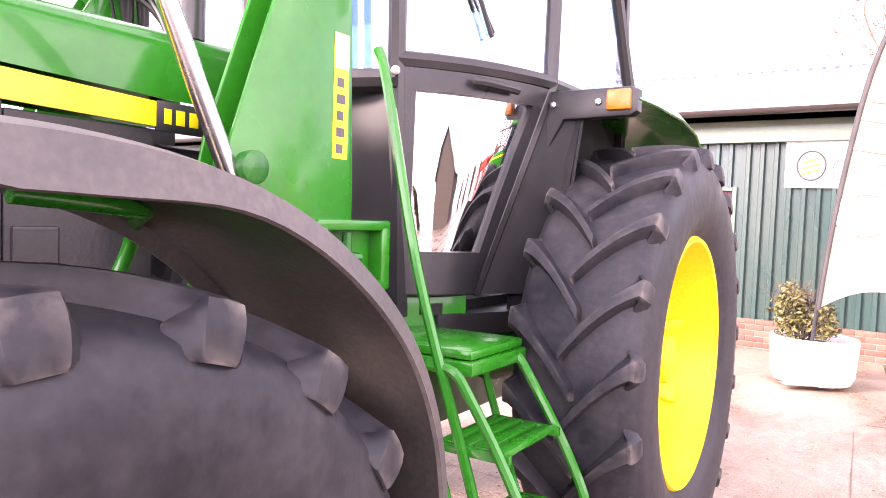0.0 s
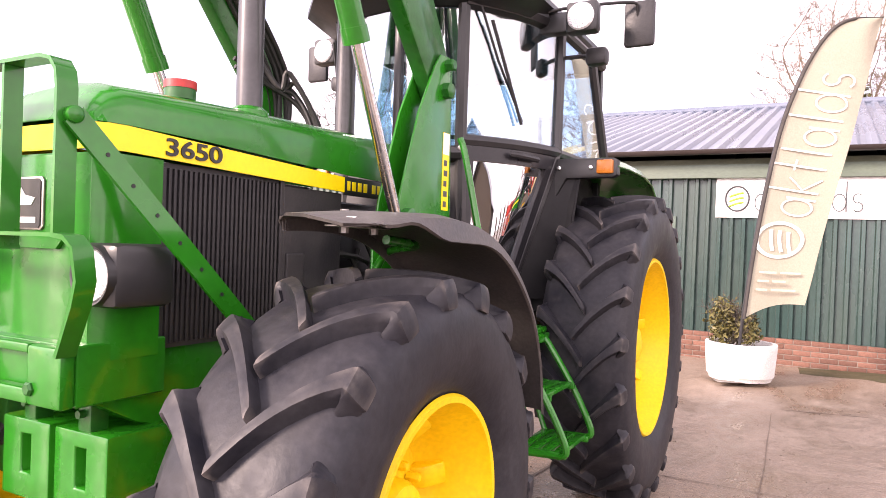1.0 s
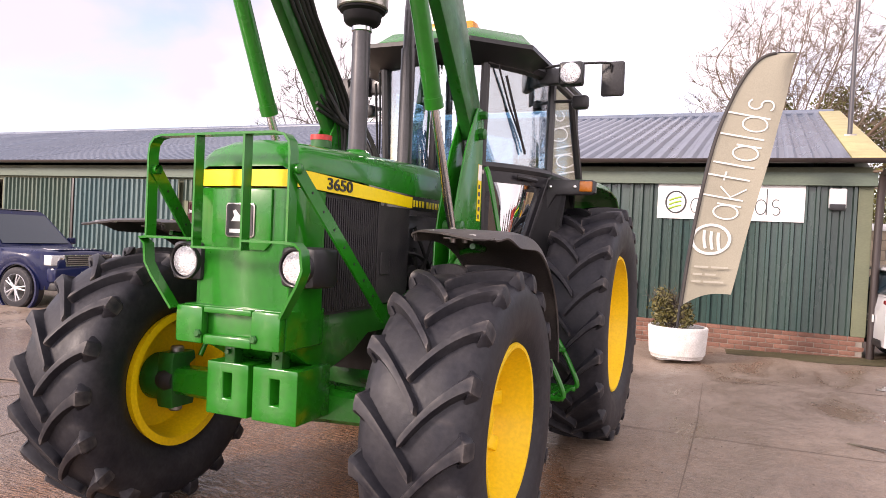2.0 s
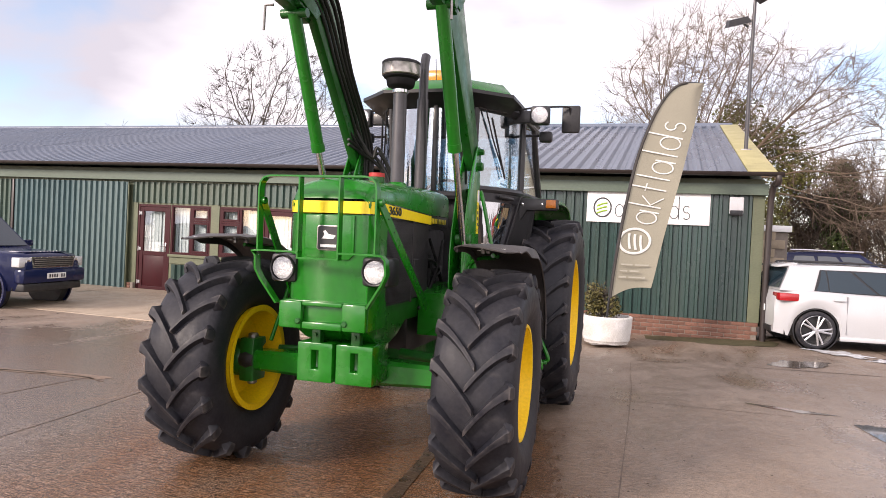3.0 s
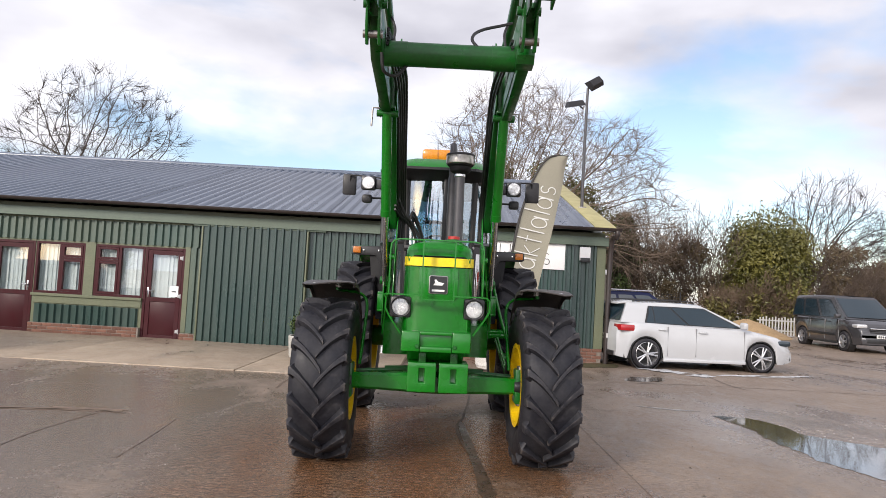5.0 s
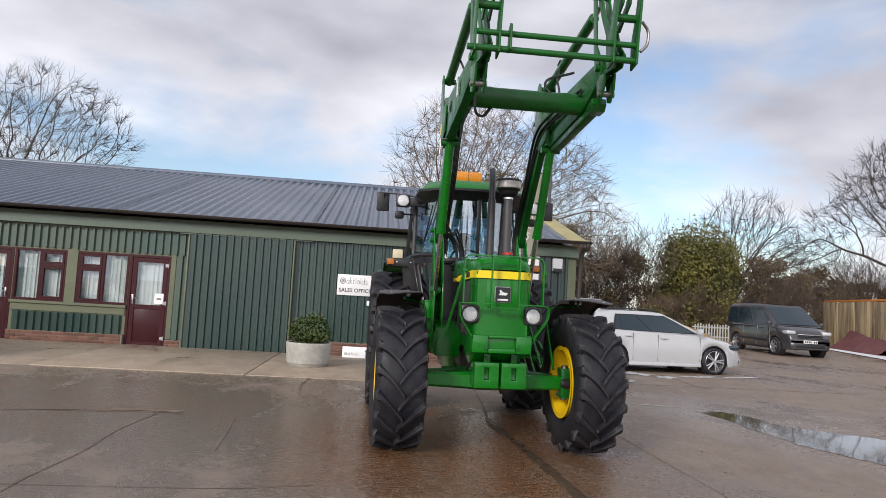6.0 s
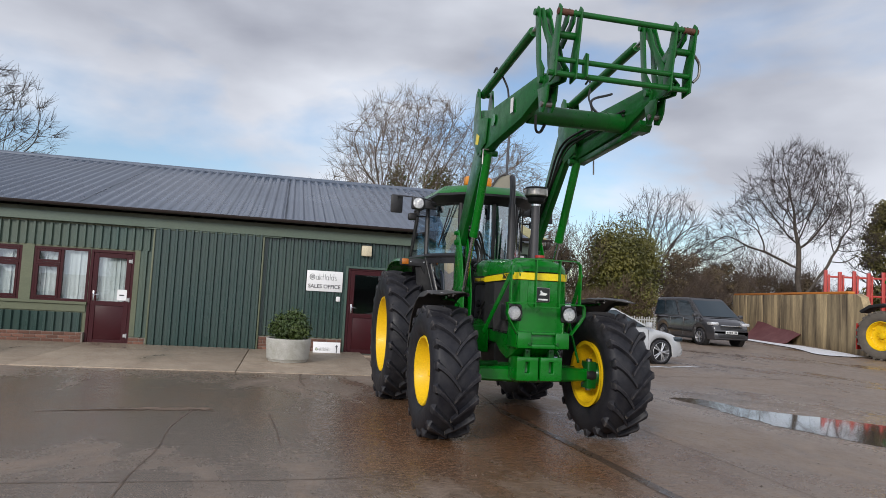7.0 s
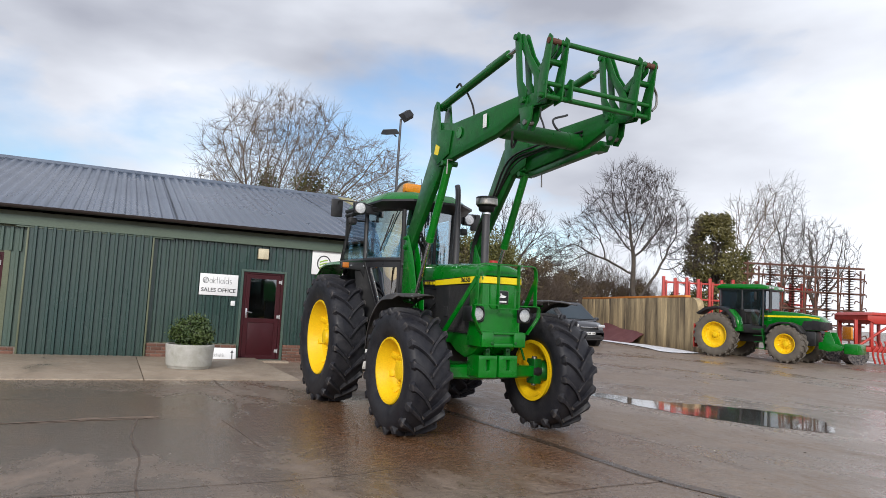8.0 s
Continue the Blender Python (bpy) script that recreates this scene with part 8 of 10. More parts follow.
def shrub(at, clumps, count, size, leaf, seed, label, h):
    s = thing("shrub", at, label, "shrub")
    share("stem", limbs_mesh("stem", seed, h, 1.2, BARK, levels=3, trunk=0.018, fine=0.003, start_split=5, wild=0.25, split=(4, 4, 3)), s)
    share("foliage", leaves_mesh("foliage", clumps, count, size, leaf, seed, 0.35), s)


shrub(pose(-4.30, 7.25, 0.36) @ Matrix.Scale(0.88, 4), [((0, 0, 0.36), (0.42, 0.42, 0.30)), ((0.1, 0, 0.50), (0.26, 0.26, 0.22)), ((-0.18, 0, 0.30), (0.28, 0.3, 0.24)), ((0.2, -0.1, 0.28), (0.28, 0.3, 0.24))], 5200, 0.036, LEAF_DARK, 21, "rounded dark green evergreen shrub in a pot", 0.62)
shrub(pose(-0.92, 7.74, 0.34), [((-0.08, 0, 0.30), (0.20, 0.22, 0.30)), ((0.16, 0, 0.22), (0.18, 0.2, 0.2))], 1300, 0.030, LEAF_OLIVE, 22, "sparse straggly olive shrub in a pot", 0.68)


def feather_flag():
    f = thing("feather_flag", pose(-0.797, 7.40, -0.02, 0, 0, 29), "tall khaki feather flag with white print on a curved pole", "flag")
    spine = curve_points([(0, 0, 0), (0.032, 0, 0.74), (0.13, 0, 1.75), (0.289, 0, 2.81), (0.45, 0, 3.42), (0.62, 0, 3.84), (0.80, 0, 4.10), (1.0, 0, 4.19), (1.28, 0, 4.19)], 6)
    part("pole", tube(spine, [lerp(0.017, 0.007, i / (len(spine) - 1)) for i in range(len(spine))], 8), BLACK, f, "dark bent flag pole")
    part("sleeve", add_tube(B(), [p + Vector((0.012, 0, 0)) for p in spine[6:-6]], 0.022, 8), material("dark_flag_sleeve", (0.05, 0.045, 0.04), 0.8), f)
    # cloth from the pole to the free edge
    free = curve_points([(0.63, 0, 0.87), (0.76, 0, 1.6), (0.93, 0, 2.47), (1.06, 0, 3.05), (1.14, 0, 3.44), (1.22, 0, 3.85), (1.275, 0, 4.18)], 6)
    rows = []
    n, m = 34, 9
    lo = [p for p in spine if p.z > 0.70]
    for i in range(n + 1):
        t = i / n
        a = lo[min(len(lo) - 1, int(t * (len(lo) - 1)))]
        a = lo[int(t * (len(lo) - 1))].lerp(lo[min(len(lo) - 1, int(t * (len(lo) - 1)) + 1)], t * (len(lo) - 1) % 1)
        b = free[int(t * (len(free) - 1))].lerp(free[min(len(free) - 1, int(t * (len(free) - 1)) + 1)], t * (len(free) - 1) % 1)
        row = []
        for j in range(m + 1):
            u = j / m
            p = a.lerp(b, u)
            p.y += 0.035 * math.sin(3.2 * u + 5 * t) * u + 0.012 * math.sin(19 * t + 4 * u) * u
            if i == 0:
                p.z += 0.07 * math.sin(math.pi * u)
            row.append(p)
        rows.append(row)
    bm = B()
    add_grid(bm, rows)
    cloth = part("cloth", thicken(bm, 0.003), FLAG, f, "khaki cloth with white print")
    # white print running up the cloth
    at = pose(0.59, 0, 2.63, 0, -76.5, 0)
    w = word_shapes(f, at, 2.42, WHITE_PRINT, WHITE_PRINT, 0.95)
    # the print lies on the waves of the cloth
    grid = np.array([tuple(p) for row in rows for p in row])
    back = at.inverted()
    for ob in [w] + [c for c in bpy.data.objects if c.parent == w]:
        for v in ob.data.vertices:
            q = at @ v.co
            d = np.hypot(grid[:, 0] - q.x, grid[:, 2] - q.z) + 1e-4
            near = np.argsort(d)[:4]
            yy = float((grid[near, 1] / d[near]).sum() / (1 / d[near]).sum())
            q.y = yy - 0.011 + q.y * 0.2
            v.co = back @ q
    faint = material("faint_print", (0.43, 0.41, 0.335), 0.8, scale=3, amount=0.2)
    for k, words in enumerate(((0.17, 0.20), (0.11, 0.13), (0.11, 0.24))):
        x = 0.0
        for length in words:
            part("small_print", box(x, x + length, -0.002, 0.0, 0, 0.026), faint, f, at=pose(0.16 - 0.012 * k, -0.036, 1.27 - 0.10 * k, 0, 6, 0))
            x += length + 0.035
    # the sail swells out along its slant
    for ob in f.children_recursive:
        m = ob.matrix_basis if ob.parent == f else at
        inv = m.inverted()
        for v in ob.data.vertices:
            q = m @ v.co
            v.co = inv @ Vector((q.x * 1.19, q.y, q.z + 0.10 * max(0.0, q.x)))
    part("base_plate", box(-0.25, 0.25, -0.06, 0.06, 0.0, 0.012, 0.004), STEEL, f)


feather_flag()


# ---- lamp mast behind the gable ----
def flood_mast():
    m = thing("lamp_mast", pose(1.585, 12.1, 3.74), "slender steel mast with two floodlights on the roof verge", "lamp mast")
    part("mast", tube([(0, 0, 0), (0, 0, 1.6), (0.02, 0, 3.2)], [0.042, 0.040, 0.034], 12), GREY_PIPE, m)
    part("base_plate", box(-0.1, 0.1, -0.1, 0.1, -0.04, 0.03, 0.006), STEEL, m)
    part("cross_arm", tube([(-0.42, 0, 2.70), (0.02, 0, 2.80)], 0.018, 8), STEEL, m)
    for x, z, rx, ry, rz in ((-0.30, 2.74, 12, -14, 12), (0.20, 3.34, 62, -32, 30)):
        bm = B()
        add_grid(bm, [[(-0.24, -0.15, -0.05), (0.24, -0.15, -0.05), (0.24, 0.15, -0.05), (-0.24, 0.15, -0.05)], [(-0.19, -0.09, 0.09), (0.19, -0.09, 0.09), (0.19, 0.09, 0.09), (-0.19, 0.09, 0.09)]], close=True)
        bm.faces.new(bm.verts[4:8])
        fl = part("floodlight", bm, PLASTIC, m, "grey floodlight", at=pose(x, 0, z, rx, ry, rz))
        part("glass", box(-0.22, 0.22, -0.13, 0.13, -0.058, -0.046, 0.003), LENS, fl)
        part("lamp_bracket", tube([(x * 0.3, 0, z - 0.1), (x * 0.8, 0, z + 0.02)], 0.022, 8), PLASTIC, m)


flood_mast()

# ---- puddles, joints and melting snow on the yard ----
WATER = material("still_puddle_water", (0.060, 0.050, 0.040), 0.04, second=(0.085, 0.07, 0.055), scale=2, rough_var=0.02, fine=0.0, coat=0.6, specular=1.0)
SNOW = material("melting_snow", (0.66, 0.68, 0.70), 0.6, second=(0.30, 0.28, 0.26), scale=5, amount=0.9, bump=0.4, bump_scale=30)
DARK_JOINT = material("dirt_filled_joint", (0.075, 0.054, 0.040), 0.6, second=(0.19, 0.135, 0.095), scale=8, amount=0.9, bump=0.4)


def patch(name, outline, mat, label, category, seed, lift=0.004, jag=0.08, n=160, kind="structure"):
    """A thin irregular patch lying on the ground, from a few outline corners with an uneven edge."""
    rnd = random.Random(seed)
    ph = [rnd.uniform(0, 6.28) for _ in range(6)]
    m = len(outline)
    ring = []
    for i in range(n):
        t = i / n * m
        p = [Vector((*outline[(int(t) + k) % m], 0)) for k in (-1, 0, 1, 2)]
        u = t % 1
        q = 0.5 * (2 * p[1] + (p[2] - p[0]) * u + (2 * p[0] - 5 * p[1] + 4 * p[2] - p[3]) * u * u + (3 * p[1] - p[0] - 3 * p[2] + p[3]) * u ** 3)
        a = 2 * math.pi * i / n
        w = sum(math.sin(a * f + ph[k]) / (k + 1.5) for k, f in enumerate((5, 9, 17, 31, 47, 70)))
        c = sum((Vector((*o, 0)) for o in outline), Vector()) / m
        q = q + (q - c).normalized() * jag * w
        ring.append((q.x, q.y, ground_z(q.x, q.y) + lift))
    bm = B()
    bm.faces.new([bm.verts.new(p) for p in ring])
    bmesh.ops.triangulate(bm, faces=bm.faces[:])
    return tagged(part(name, bm, mat, smooth=False), label, category, kind=kind)


FILM = material("thin_water_film", (0.10, 0.082, 0.064), 0.13, second=(0.15, 0.12, 0.09), scale=2.5, amount=0.9, rough_var=0.09, bump=0.07, bump_scale=9, fine=0.1, specular=1.0)
patch("puddle", [(1.86, 3.42), (2.30, 3.36), (2.5, 2.9), (2.55, 2.4), (3.2, 1.95), (3.75, 1.4), (4.05, 0.85), (3.95, 0.1), (3.1, -0.6), (2.75, -0.3), (2.34, 0.2), (2.06, 0.9), (1.98, 1.6), (1.92, 2.2), (1.92, 2.8)], WATER, "shallow brown puddle on the concrete", "puddle", 3, jag=0.06, n=420)
patch("puddle", [(1.55, 6.75), (2.1, 6.85), (2.4, 7.45), (1.75, 7.3)], FILM, "thin film of water on the concrete", "puddle", 5, jag=0.05)
patch("puddle", [(0.9, 3.92), (1.35, 3.72), (1.75, 3.76), (1.4, 3.84)], FILM, "narrow streak of water on the concrete", "puddle", 6, jag=0.02)
patch("snow_patch", [(2.35, 8.9), (2.7, 8.5), (3.05, 8.3), (3.2, 8.6), (2.9, 8.95)], SNOW, "thin melting snow beside the white car", "snow", 7, 0.008, 0.10)
patch("snow_patch", [(3.1, 8.0), (3.55, 8.0), (3.6, 8.35), (3.3, 8.3)], SNOW, "thin melting snow beside the white car", "snow", 17, 0.008, 0.08)
patch("snow_patch", [(3.8, 8.35), (4.6, 8.55), (5.0, 8.85), (4.2, 8.65)], SNOW, "thin melting snow beside the white car", "snow", 8, 0.008, 0.07)
patch("snow_patch", [(4.7, 8.45), (5.6, 8.85), (6.2, 9.2), (5.4, 8.95)], SNOW, "thin melting snow beside the white car", "snow", 18, 0.008, 0.06)
MOSS = material("mossy_mud", (0.085, 0.068, 0.030), 0.8, second=(0.05, 0.05, 0.018), scale=5, amount=0.9, bump=0.5, bump_scale=50, fine=0.15)
patch("moss_strip", [(-1.2, 9.66), (-0.4, 9.1), (0.6, 8.9), (1.3, 8.75), (1.9, 9.0), (1.9, 9.66), (0.4, 9.68)], MOSS, "mossy mud along the foot of the brick wall", "moss", 9, 0.006, 0.06)


def joint(points, w, seed):
    """A narrow dirt-filled joint or crack along points."""
    rnd = random.Random(seed)
    pts = curve_points([(*p, 0) for p in points], 14)
    bm = B()
    rows = []
    for i, p in enumerate(pts):
        d = (pts[min(i + 1, len(pts) - 1)] - pts[max(i - 1, 0)]).normalized()
        nrm = Vector((-d.y, d.x, 0))
        a, b = (w / 2 * (0.9 + 0.25 * math.sin(i * 0.9 + seed + 2 * j) + rnd.uniform(-0.15, 0.15)) for j in (0, 1))
        rows.append([(q.x, q.y, ground_z(q.x, q.y) + 0.003) for q in (p + nrm * a, p - nrm * b)])
    add_grid(bm, rows)
    bmesh.ops.recalc_face_normals(bm, faces=bm.faces[:])
    return tagged(part("joint", bm, DARK_JOINT, smooth=False), "dirt-filled joint in the concrete yard", "joint", kind="structure")


CHANNEL = material("wet_silt", (0.050, 0.036, 0.026), 0.30, second=(0.100, 0.066, 0.042), scale=6, amount=1.0, rough_var=0.16, bump=0.5, bump_scale=40, fine=0.2)
patch("silt_channel", [(-1.20, -2.7), (-1.38, -2.0), (-1.43, -1.0), (-1.46, -0.3), (-1.51, 0.56), (-1.58, 1.8), (-1.52, 1.9), (-1.42, 0.5), (-1.36, -0.3), (-1.33, -1.0), (-1.27, -2.0), (-1.07, -2.7)], CHANNEL, "wet dark silt lying along the joint", "silt", 31, 0.005, 0.026, 400)
joint([(-1.16, -2.7), (-1.38, -2.1), (-1.42, -1.0), (-1.46, 0.2), (-1.6, 1.6), (-1.5, 2.6), (-1.3, 5.3)], 0.03, 1)
joint([(-2.6, -2.22), (-1.94, -2.15), (-1.36, -2.14)], 0.025, 10)
joint([(-0.1, -2.0), (-0.21, 3.35), (-0.27, 4.8), (-0.37, 7.2), (-0.36, 9.4)], 0.009, 2)
joint([(-1.9, 6.05), (-1.08, 6.1), (0.45, 6.4), (1.5, 6.47), (3.0, 6.62), (7, 6.7)], 0.035, 3)
joint([(-6.9, 1.3), (-6.1, 1.46), (-5.46, 1.56), (-5.1, 1.5)], 0.03, 4)
joint([(-4.07, 5.4), (-4.1, 4.4), (-4.05, 3.7)], 0.04, 6)
joint([(-4.5, 1.35), (-4.42, 0.6), (-4.36, -0.2)], 0.014, 11)
joint([(-9, 3.0), (-5, 3.2), (-0.8, 3.35), (0.6, 3.44), (1.3, 3.5)], 0.010, 7)
joint([(3.5, 9.8), (3.53, 8.5), (3.42, 7.0), (3.5, 6.3)], 0.05, 8)
joint([(-5.36, 1.5), (-5.44, 0.5), (-5.40, -0.4), (-5.45, -1.3), (-5.42, -2.5)], 0.018, 12)
joint([(-13, -1.5), (-5, -1.4), (-3.4, -1.2)], 0.012, 9)

DIRT = material("drift_of_dirt", (0.165, 0.118, 0.084), 0.7, second=(0.22, 0.16, 0.115), scale=7, amount=1.0, bump=0.5, bump_scale=60, fine=0.2)
for outline, seed in (([(-6.7, 1.36), (-6.0, 1.55), (-5.3, 1.68), (-5.2, 1.55), (-6.0, 1.42)], 22),):
    patch("dirt_band", outline, DIRT, "thin drift of dirt on the concrete", "dirt", seed, 0.003, 0.05)

# dead leaves, chips of stone and mud crumbs lying about
def crumbs(count, seed):
    rnd = random.Random(seed)
    verts, faces = [], []
    for _ in range(count):
        x, y = rnd.gauss(-1.5, 4.0), rnd.gauss(0.8, 3.2)
        r = rnd.uniform(0.003, 0.009) * (2.0 if rnd.random() < 0.06 else 1.0)
        z = ground_z(x, y)
        n, b0, ph = 5, len(verts), rnd.uniform(0, 6.28)
        for k in range(n):
            a = ph + 2 * math.pi * k / n
            q = r * rnd.uniform(0.6, 1.2)
            verts.append((x + q * 1.3 * math.cos(a), y + q * math.sin(a), z))
        verts.append((x, y, z + r * rnd.uniform(0.4, 0.9)))
        faces += [(b0 + k, b0 + (k + 1) % n, b0 + n) for k in range(n)]
    me = quick_mesh("crumbs", verts, faces, material("mud_crumb", (0.035, 0.025, 0.018), 0.8, second=(0.11, 0.09, 0.07), scale=1.3, amount=1.0))
    tagged(new("mud_crumbs", me), "small mud crumbs and chips scattered on the concrete", "debris", kind="stuff")


crumbs(1500, 12)

# ---- trees, hedges ----
def colonised_tree(seed, base, lobes, count, stems=1, stem_rise=0.25, step_len=0.34, reach=6.0, kill=2.0, up=0.12, jitter=0.12, tips=3, tip_len=0.5, r_tip=0.007, power=2.25, flare=1.25):
    """Limbs that grow towards points spread through the crown's lobes; gives (thick, fine) lists of tubes as (points, radii)."""
    rng = np.random.default_rng(seed)
    vol = np.array([r[0] * r[1] * r[2] for _, r in lobes])
    pick = rng.choice(len(lobes), count, p=vol / vol.sum())
    d = rng.normal(size=(count, 3))
    d /= np.linalg.norm(d, axis=1)[:, None]
    aim = np.array([c for c, _ in lobes])[pick] + d * np.array([r for _, r in lobes])[pick] * (rng.random(count) ** 0.42)[:, None]
    aim = aim[aim[:, 2] > base * 0.75]
    nodes, parent = [], []
    for k in range(stems):
        a = 2 * math.pi * (k + rng.random() * 0.5) / stems
        p, q = np.array([0.16 * math.cos(a) * (stems > 1), 0.16 * math.sin(a) * (stems > 1), -0.1]), np.array([math.cos(a) * stem_rise * (stems > 1), math.sin(a) * stem_rise * (stems > 1), 1.0])
        last = -1
        while p[2] < base:
            nodes.append(p.copy())
            parent.append(last)
            last = len(nodes) - 1
            q[:2] += rng.normal(size=2) * 0.06
            p = p + q / np.linalg.norm(q) * step_len
    pos = np.array(nodes)
    near = np.full(len(aim), -1)
    used = np.zeros(60000, int)
    dist = np.full(len(aim), 1e9)
    first = 0
    for _ in range(130):
        fresh = pos[first:]
        if len(fresh) == 0 or len(aim) == 0:
            break
        d2 = np.linalg.norm(aim[:, None, :] - fresh[None, :, :], axis=2)
        j = d2.argmin(1)
        m = d2[np.arange(len(aim)), j]
        better = m < dist
        near[better], dist[better] = j[better] + first, m[better]
        live = dist > kill * step_len
        aim, near, dist = aim[live], near[live], dist[live]
        ok = (dist < reach * step_len * (6 if first < 60 else 1)) & (used[near] < 4)
        if not ok.any():
            break
        pull = aim[ok] - pos[near[ok]]
        pull /= np.linalg.norm(pull, axis=1)[:, None]
        total = np.zeros((len(pos), 3))
        np.add.at(total, near[ok], pull)
        grow = np.unique(near[ok])
        used[grow] += 1
        g = total[grow] / np.maximum(1e-6, np.linalg.norm(total[grow], axis=1))[:, None]
        g += rng.normal(size=g.shape) * jitter
        g[:, 2] += up
        g /= np.linalg.norm(g, axis=1)[:, None]
        first = len(pos)
        pos = np.vstack([pos, pos[grow] + g * step_len])
        parent += grow.tolist()
        if len(pos) > 12000:
            break
    n = len(pos)
    kids = [[] for _ in range(n)]
    for i, p in enumerate(parent):
        if p >= 0:
            kids[p].append(i)
    area = np.zeros(n)
    for i in range(n - 1, -1, -1):
        if not kids[i]:
            area[i] = r_tip ** power
        if parent[i] >= 0:
            area[parent[i]] += area[i]
    rad = area ** (1 / power)
    for i in range(n):
        if pos[i][2] < base * 0.5:
            rad[i] *= 1 + (flare - 1) * (1 - pos[i][2] / (base * 0.5)) ** 2
    thick, fine = [], []
    starts = [i for i in range(n) if parent[i] < 0]
    stack = [(i, None) for i in starts]
    while stack:
        i, before = stack.pop()
        pts, rr = ([pos[before]], [rad[i]]) if before is not None else ([], [])
        while True:
            pts.append(pos[i])
            rr.append(rad[i])
            if not kids[i]:
                break
            order = sorted(kids[i], key=lambda q: -rad[q])
            stack += [(q, i) for q in order[1:]]
            i = order[0]
        for _ in range(2):
            pts = [pts[0]] + [(a + 2 * b + c) / 4 for a, b, c in zip(pts, pts[1:], pts[2:])] + [pts[-1]] if len(pts) > 2 else pts
        (thick if rr[0] > 0.045 else fine).append((pts, rr))
    # the finest shoots at every tip and along the outer twigs
    for i in range(n):
        if rad[i] < r_tip * 2.6 and parent[i] >= 0:
            ax = pos[i] - pos[parent[i]]
            ax /= max(1e-6, np.linalg.norm(ax))
            for _ in range(tips if not kids[i] else 1):
                v = ax + rng.normal(size=3) * 0.36
                v[2] += up * 1.6
                v /= np.linalg.norm(v)
                ln = tip_len * (0.5 + rng.random())
                w = v + rng.normal(size=3) * 0.18
                w[2] += up
                fine.append(([pos[i], pos[i] + v * ln * 0.55, pos[i] + v * ln * 0.55 + w / np.linalg.norm(w) * ln * 0.45], [r_tip * 0.8, r_tip * 0.65, r_tip * 0.4]))
    return thick, fine


def tubes_mesh(name, tubes, mat):
    verts, faces = [], []
    for pts, rr in tubes:
        sides = 8 if rr[0] > 0.12 else 5 if rr[0] > 0.04 else 3
        b0, side = len(verts), None
        for i, p in enumerate(pts):
            d = Vector(pts[min(i + 1, len(pts) - 1)]) - Vector(pts[max(i - 1, 0)])
            d = d.normalized() if d.length > 1e-6 else Vector((0, 0, 1))
            side = d.cross(Vector((0.31, 0.93, 0.12))).normalized() if side is None else (side - d * side.dot(d)).normalized()
            u = side.cross(d)
            for k in range(sides):
                a = 2 * math.pi * k / sides
                q = Vector(p) + float(rr[i]) * (side * math.cos(a) + u * math.sin(a))
                verts.append((q.x, q.y, q.z))
        for i in range(len(pts) - 1):
            for k in range(sides):
                j = (k + 1) % sides
                faces.append((b0 + i * sides + k, b0 + i * sides + j, b0 + (i + 1) * sides + j, b0 + (i + 1) * sides + k))
    return quick_mesh(name, verts, faces, mat, True)


def bare_tree(at, seed, base, lobes, count, mat, label, twig=None, ivy=None, **kw):
    t = thing("tree", at, label, "tree", "bare winter trees")
    thick, fine = colonised_tree(seed, base, lobes, count, **kw)
    share("trunk", tubes_mesh("trunk", thick, mat), t, label="trunk and limbs")
    share("crown", tubes_mesh("crown", fine, twig or mat), t, label="fine bare twigs")
    if ivy:
        share("ivy", leaves_mesh("ivy", ivy[0], ivy[1], ivy[2], LEAF_IVY, seed, 0.3), t, label="dark green ivy")
    return t


bare_tree(pose(2.2, 27.0, 0), 31, 2.2, [((-0.9, 0, 7.5), (4.1, 3.2, 4.1)), ((3.2, 0, 6.6), (3.0, 2.6, 3.4)), ((5.0, 0, 4.8), (2.2, 2.0, 2.4)), ((-3.1, 0, 5.6), (2.5, 2.0, 2.2))], 6500, BARK_PALE,
          "large bare winter tree with many fine upright twigs behind the shed", BARK_TWIG, stems=7, stem_rise=0.65, step_len=0.25, kill=1.4, up=0.07, tips=8, tip_len=0.75, r_tip=0.0088, power=2.2,
          ivy=([((-1.6, 0, 6.5), (0.6, 0.7, 1.3)), ((0.4, -0.3, 7.1), (0.9, 0.8, 0.8)), ((1.8, 0, 6.2), (1.2, 1.0, 0.9)), ((2.6, 0, 5.0), (1.1, 0.9, 1.1)), ((0.1, 0, 4.3), (0.9, 0.9, 1.5)), ((1.6, 0, 3.0), (1.0, 0.9, 1.8))], 9500, 0.075))
bare_tree(pose(-19.9, 26.6, 0), 33, 4.0, [((1.0, 0, 7.6), (4.0, 3.4, 3.3)), ((-2.2, 0, 6.4), (2.6, 2.2, 1.8)), ((-4.6, 0, 6.0), (1.6, 1.2, 1.0))], 3000, BARK,
          "bare oak with crooked limbs behind the shed roof", step_len=0.30, kill=1.7, up=0.05, jitter=0.34, tips=9, tip_len=0.60, r_tip=0.0095, power=2.0)
bare_tree(pose(-38, 46, 0), 34, 3.0, [((0, 0, 7.2), (3.6, 3.0, 3.2))], 500, BARK, "small bare tree far behind the shed", step_len=0.45, stems=2, tip_len=0.7, r_tip=0.02)
bare_tree(pose(-46, 44, 0), 35, 3.0, [((0, 0, 7.0), (3.6, 3.0, 3.0))], 500, BARK, "small bare tree far behind the shed", step_len=0.45, stems=2, tip_len=0.7, r_tip=0.02)
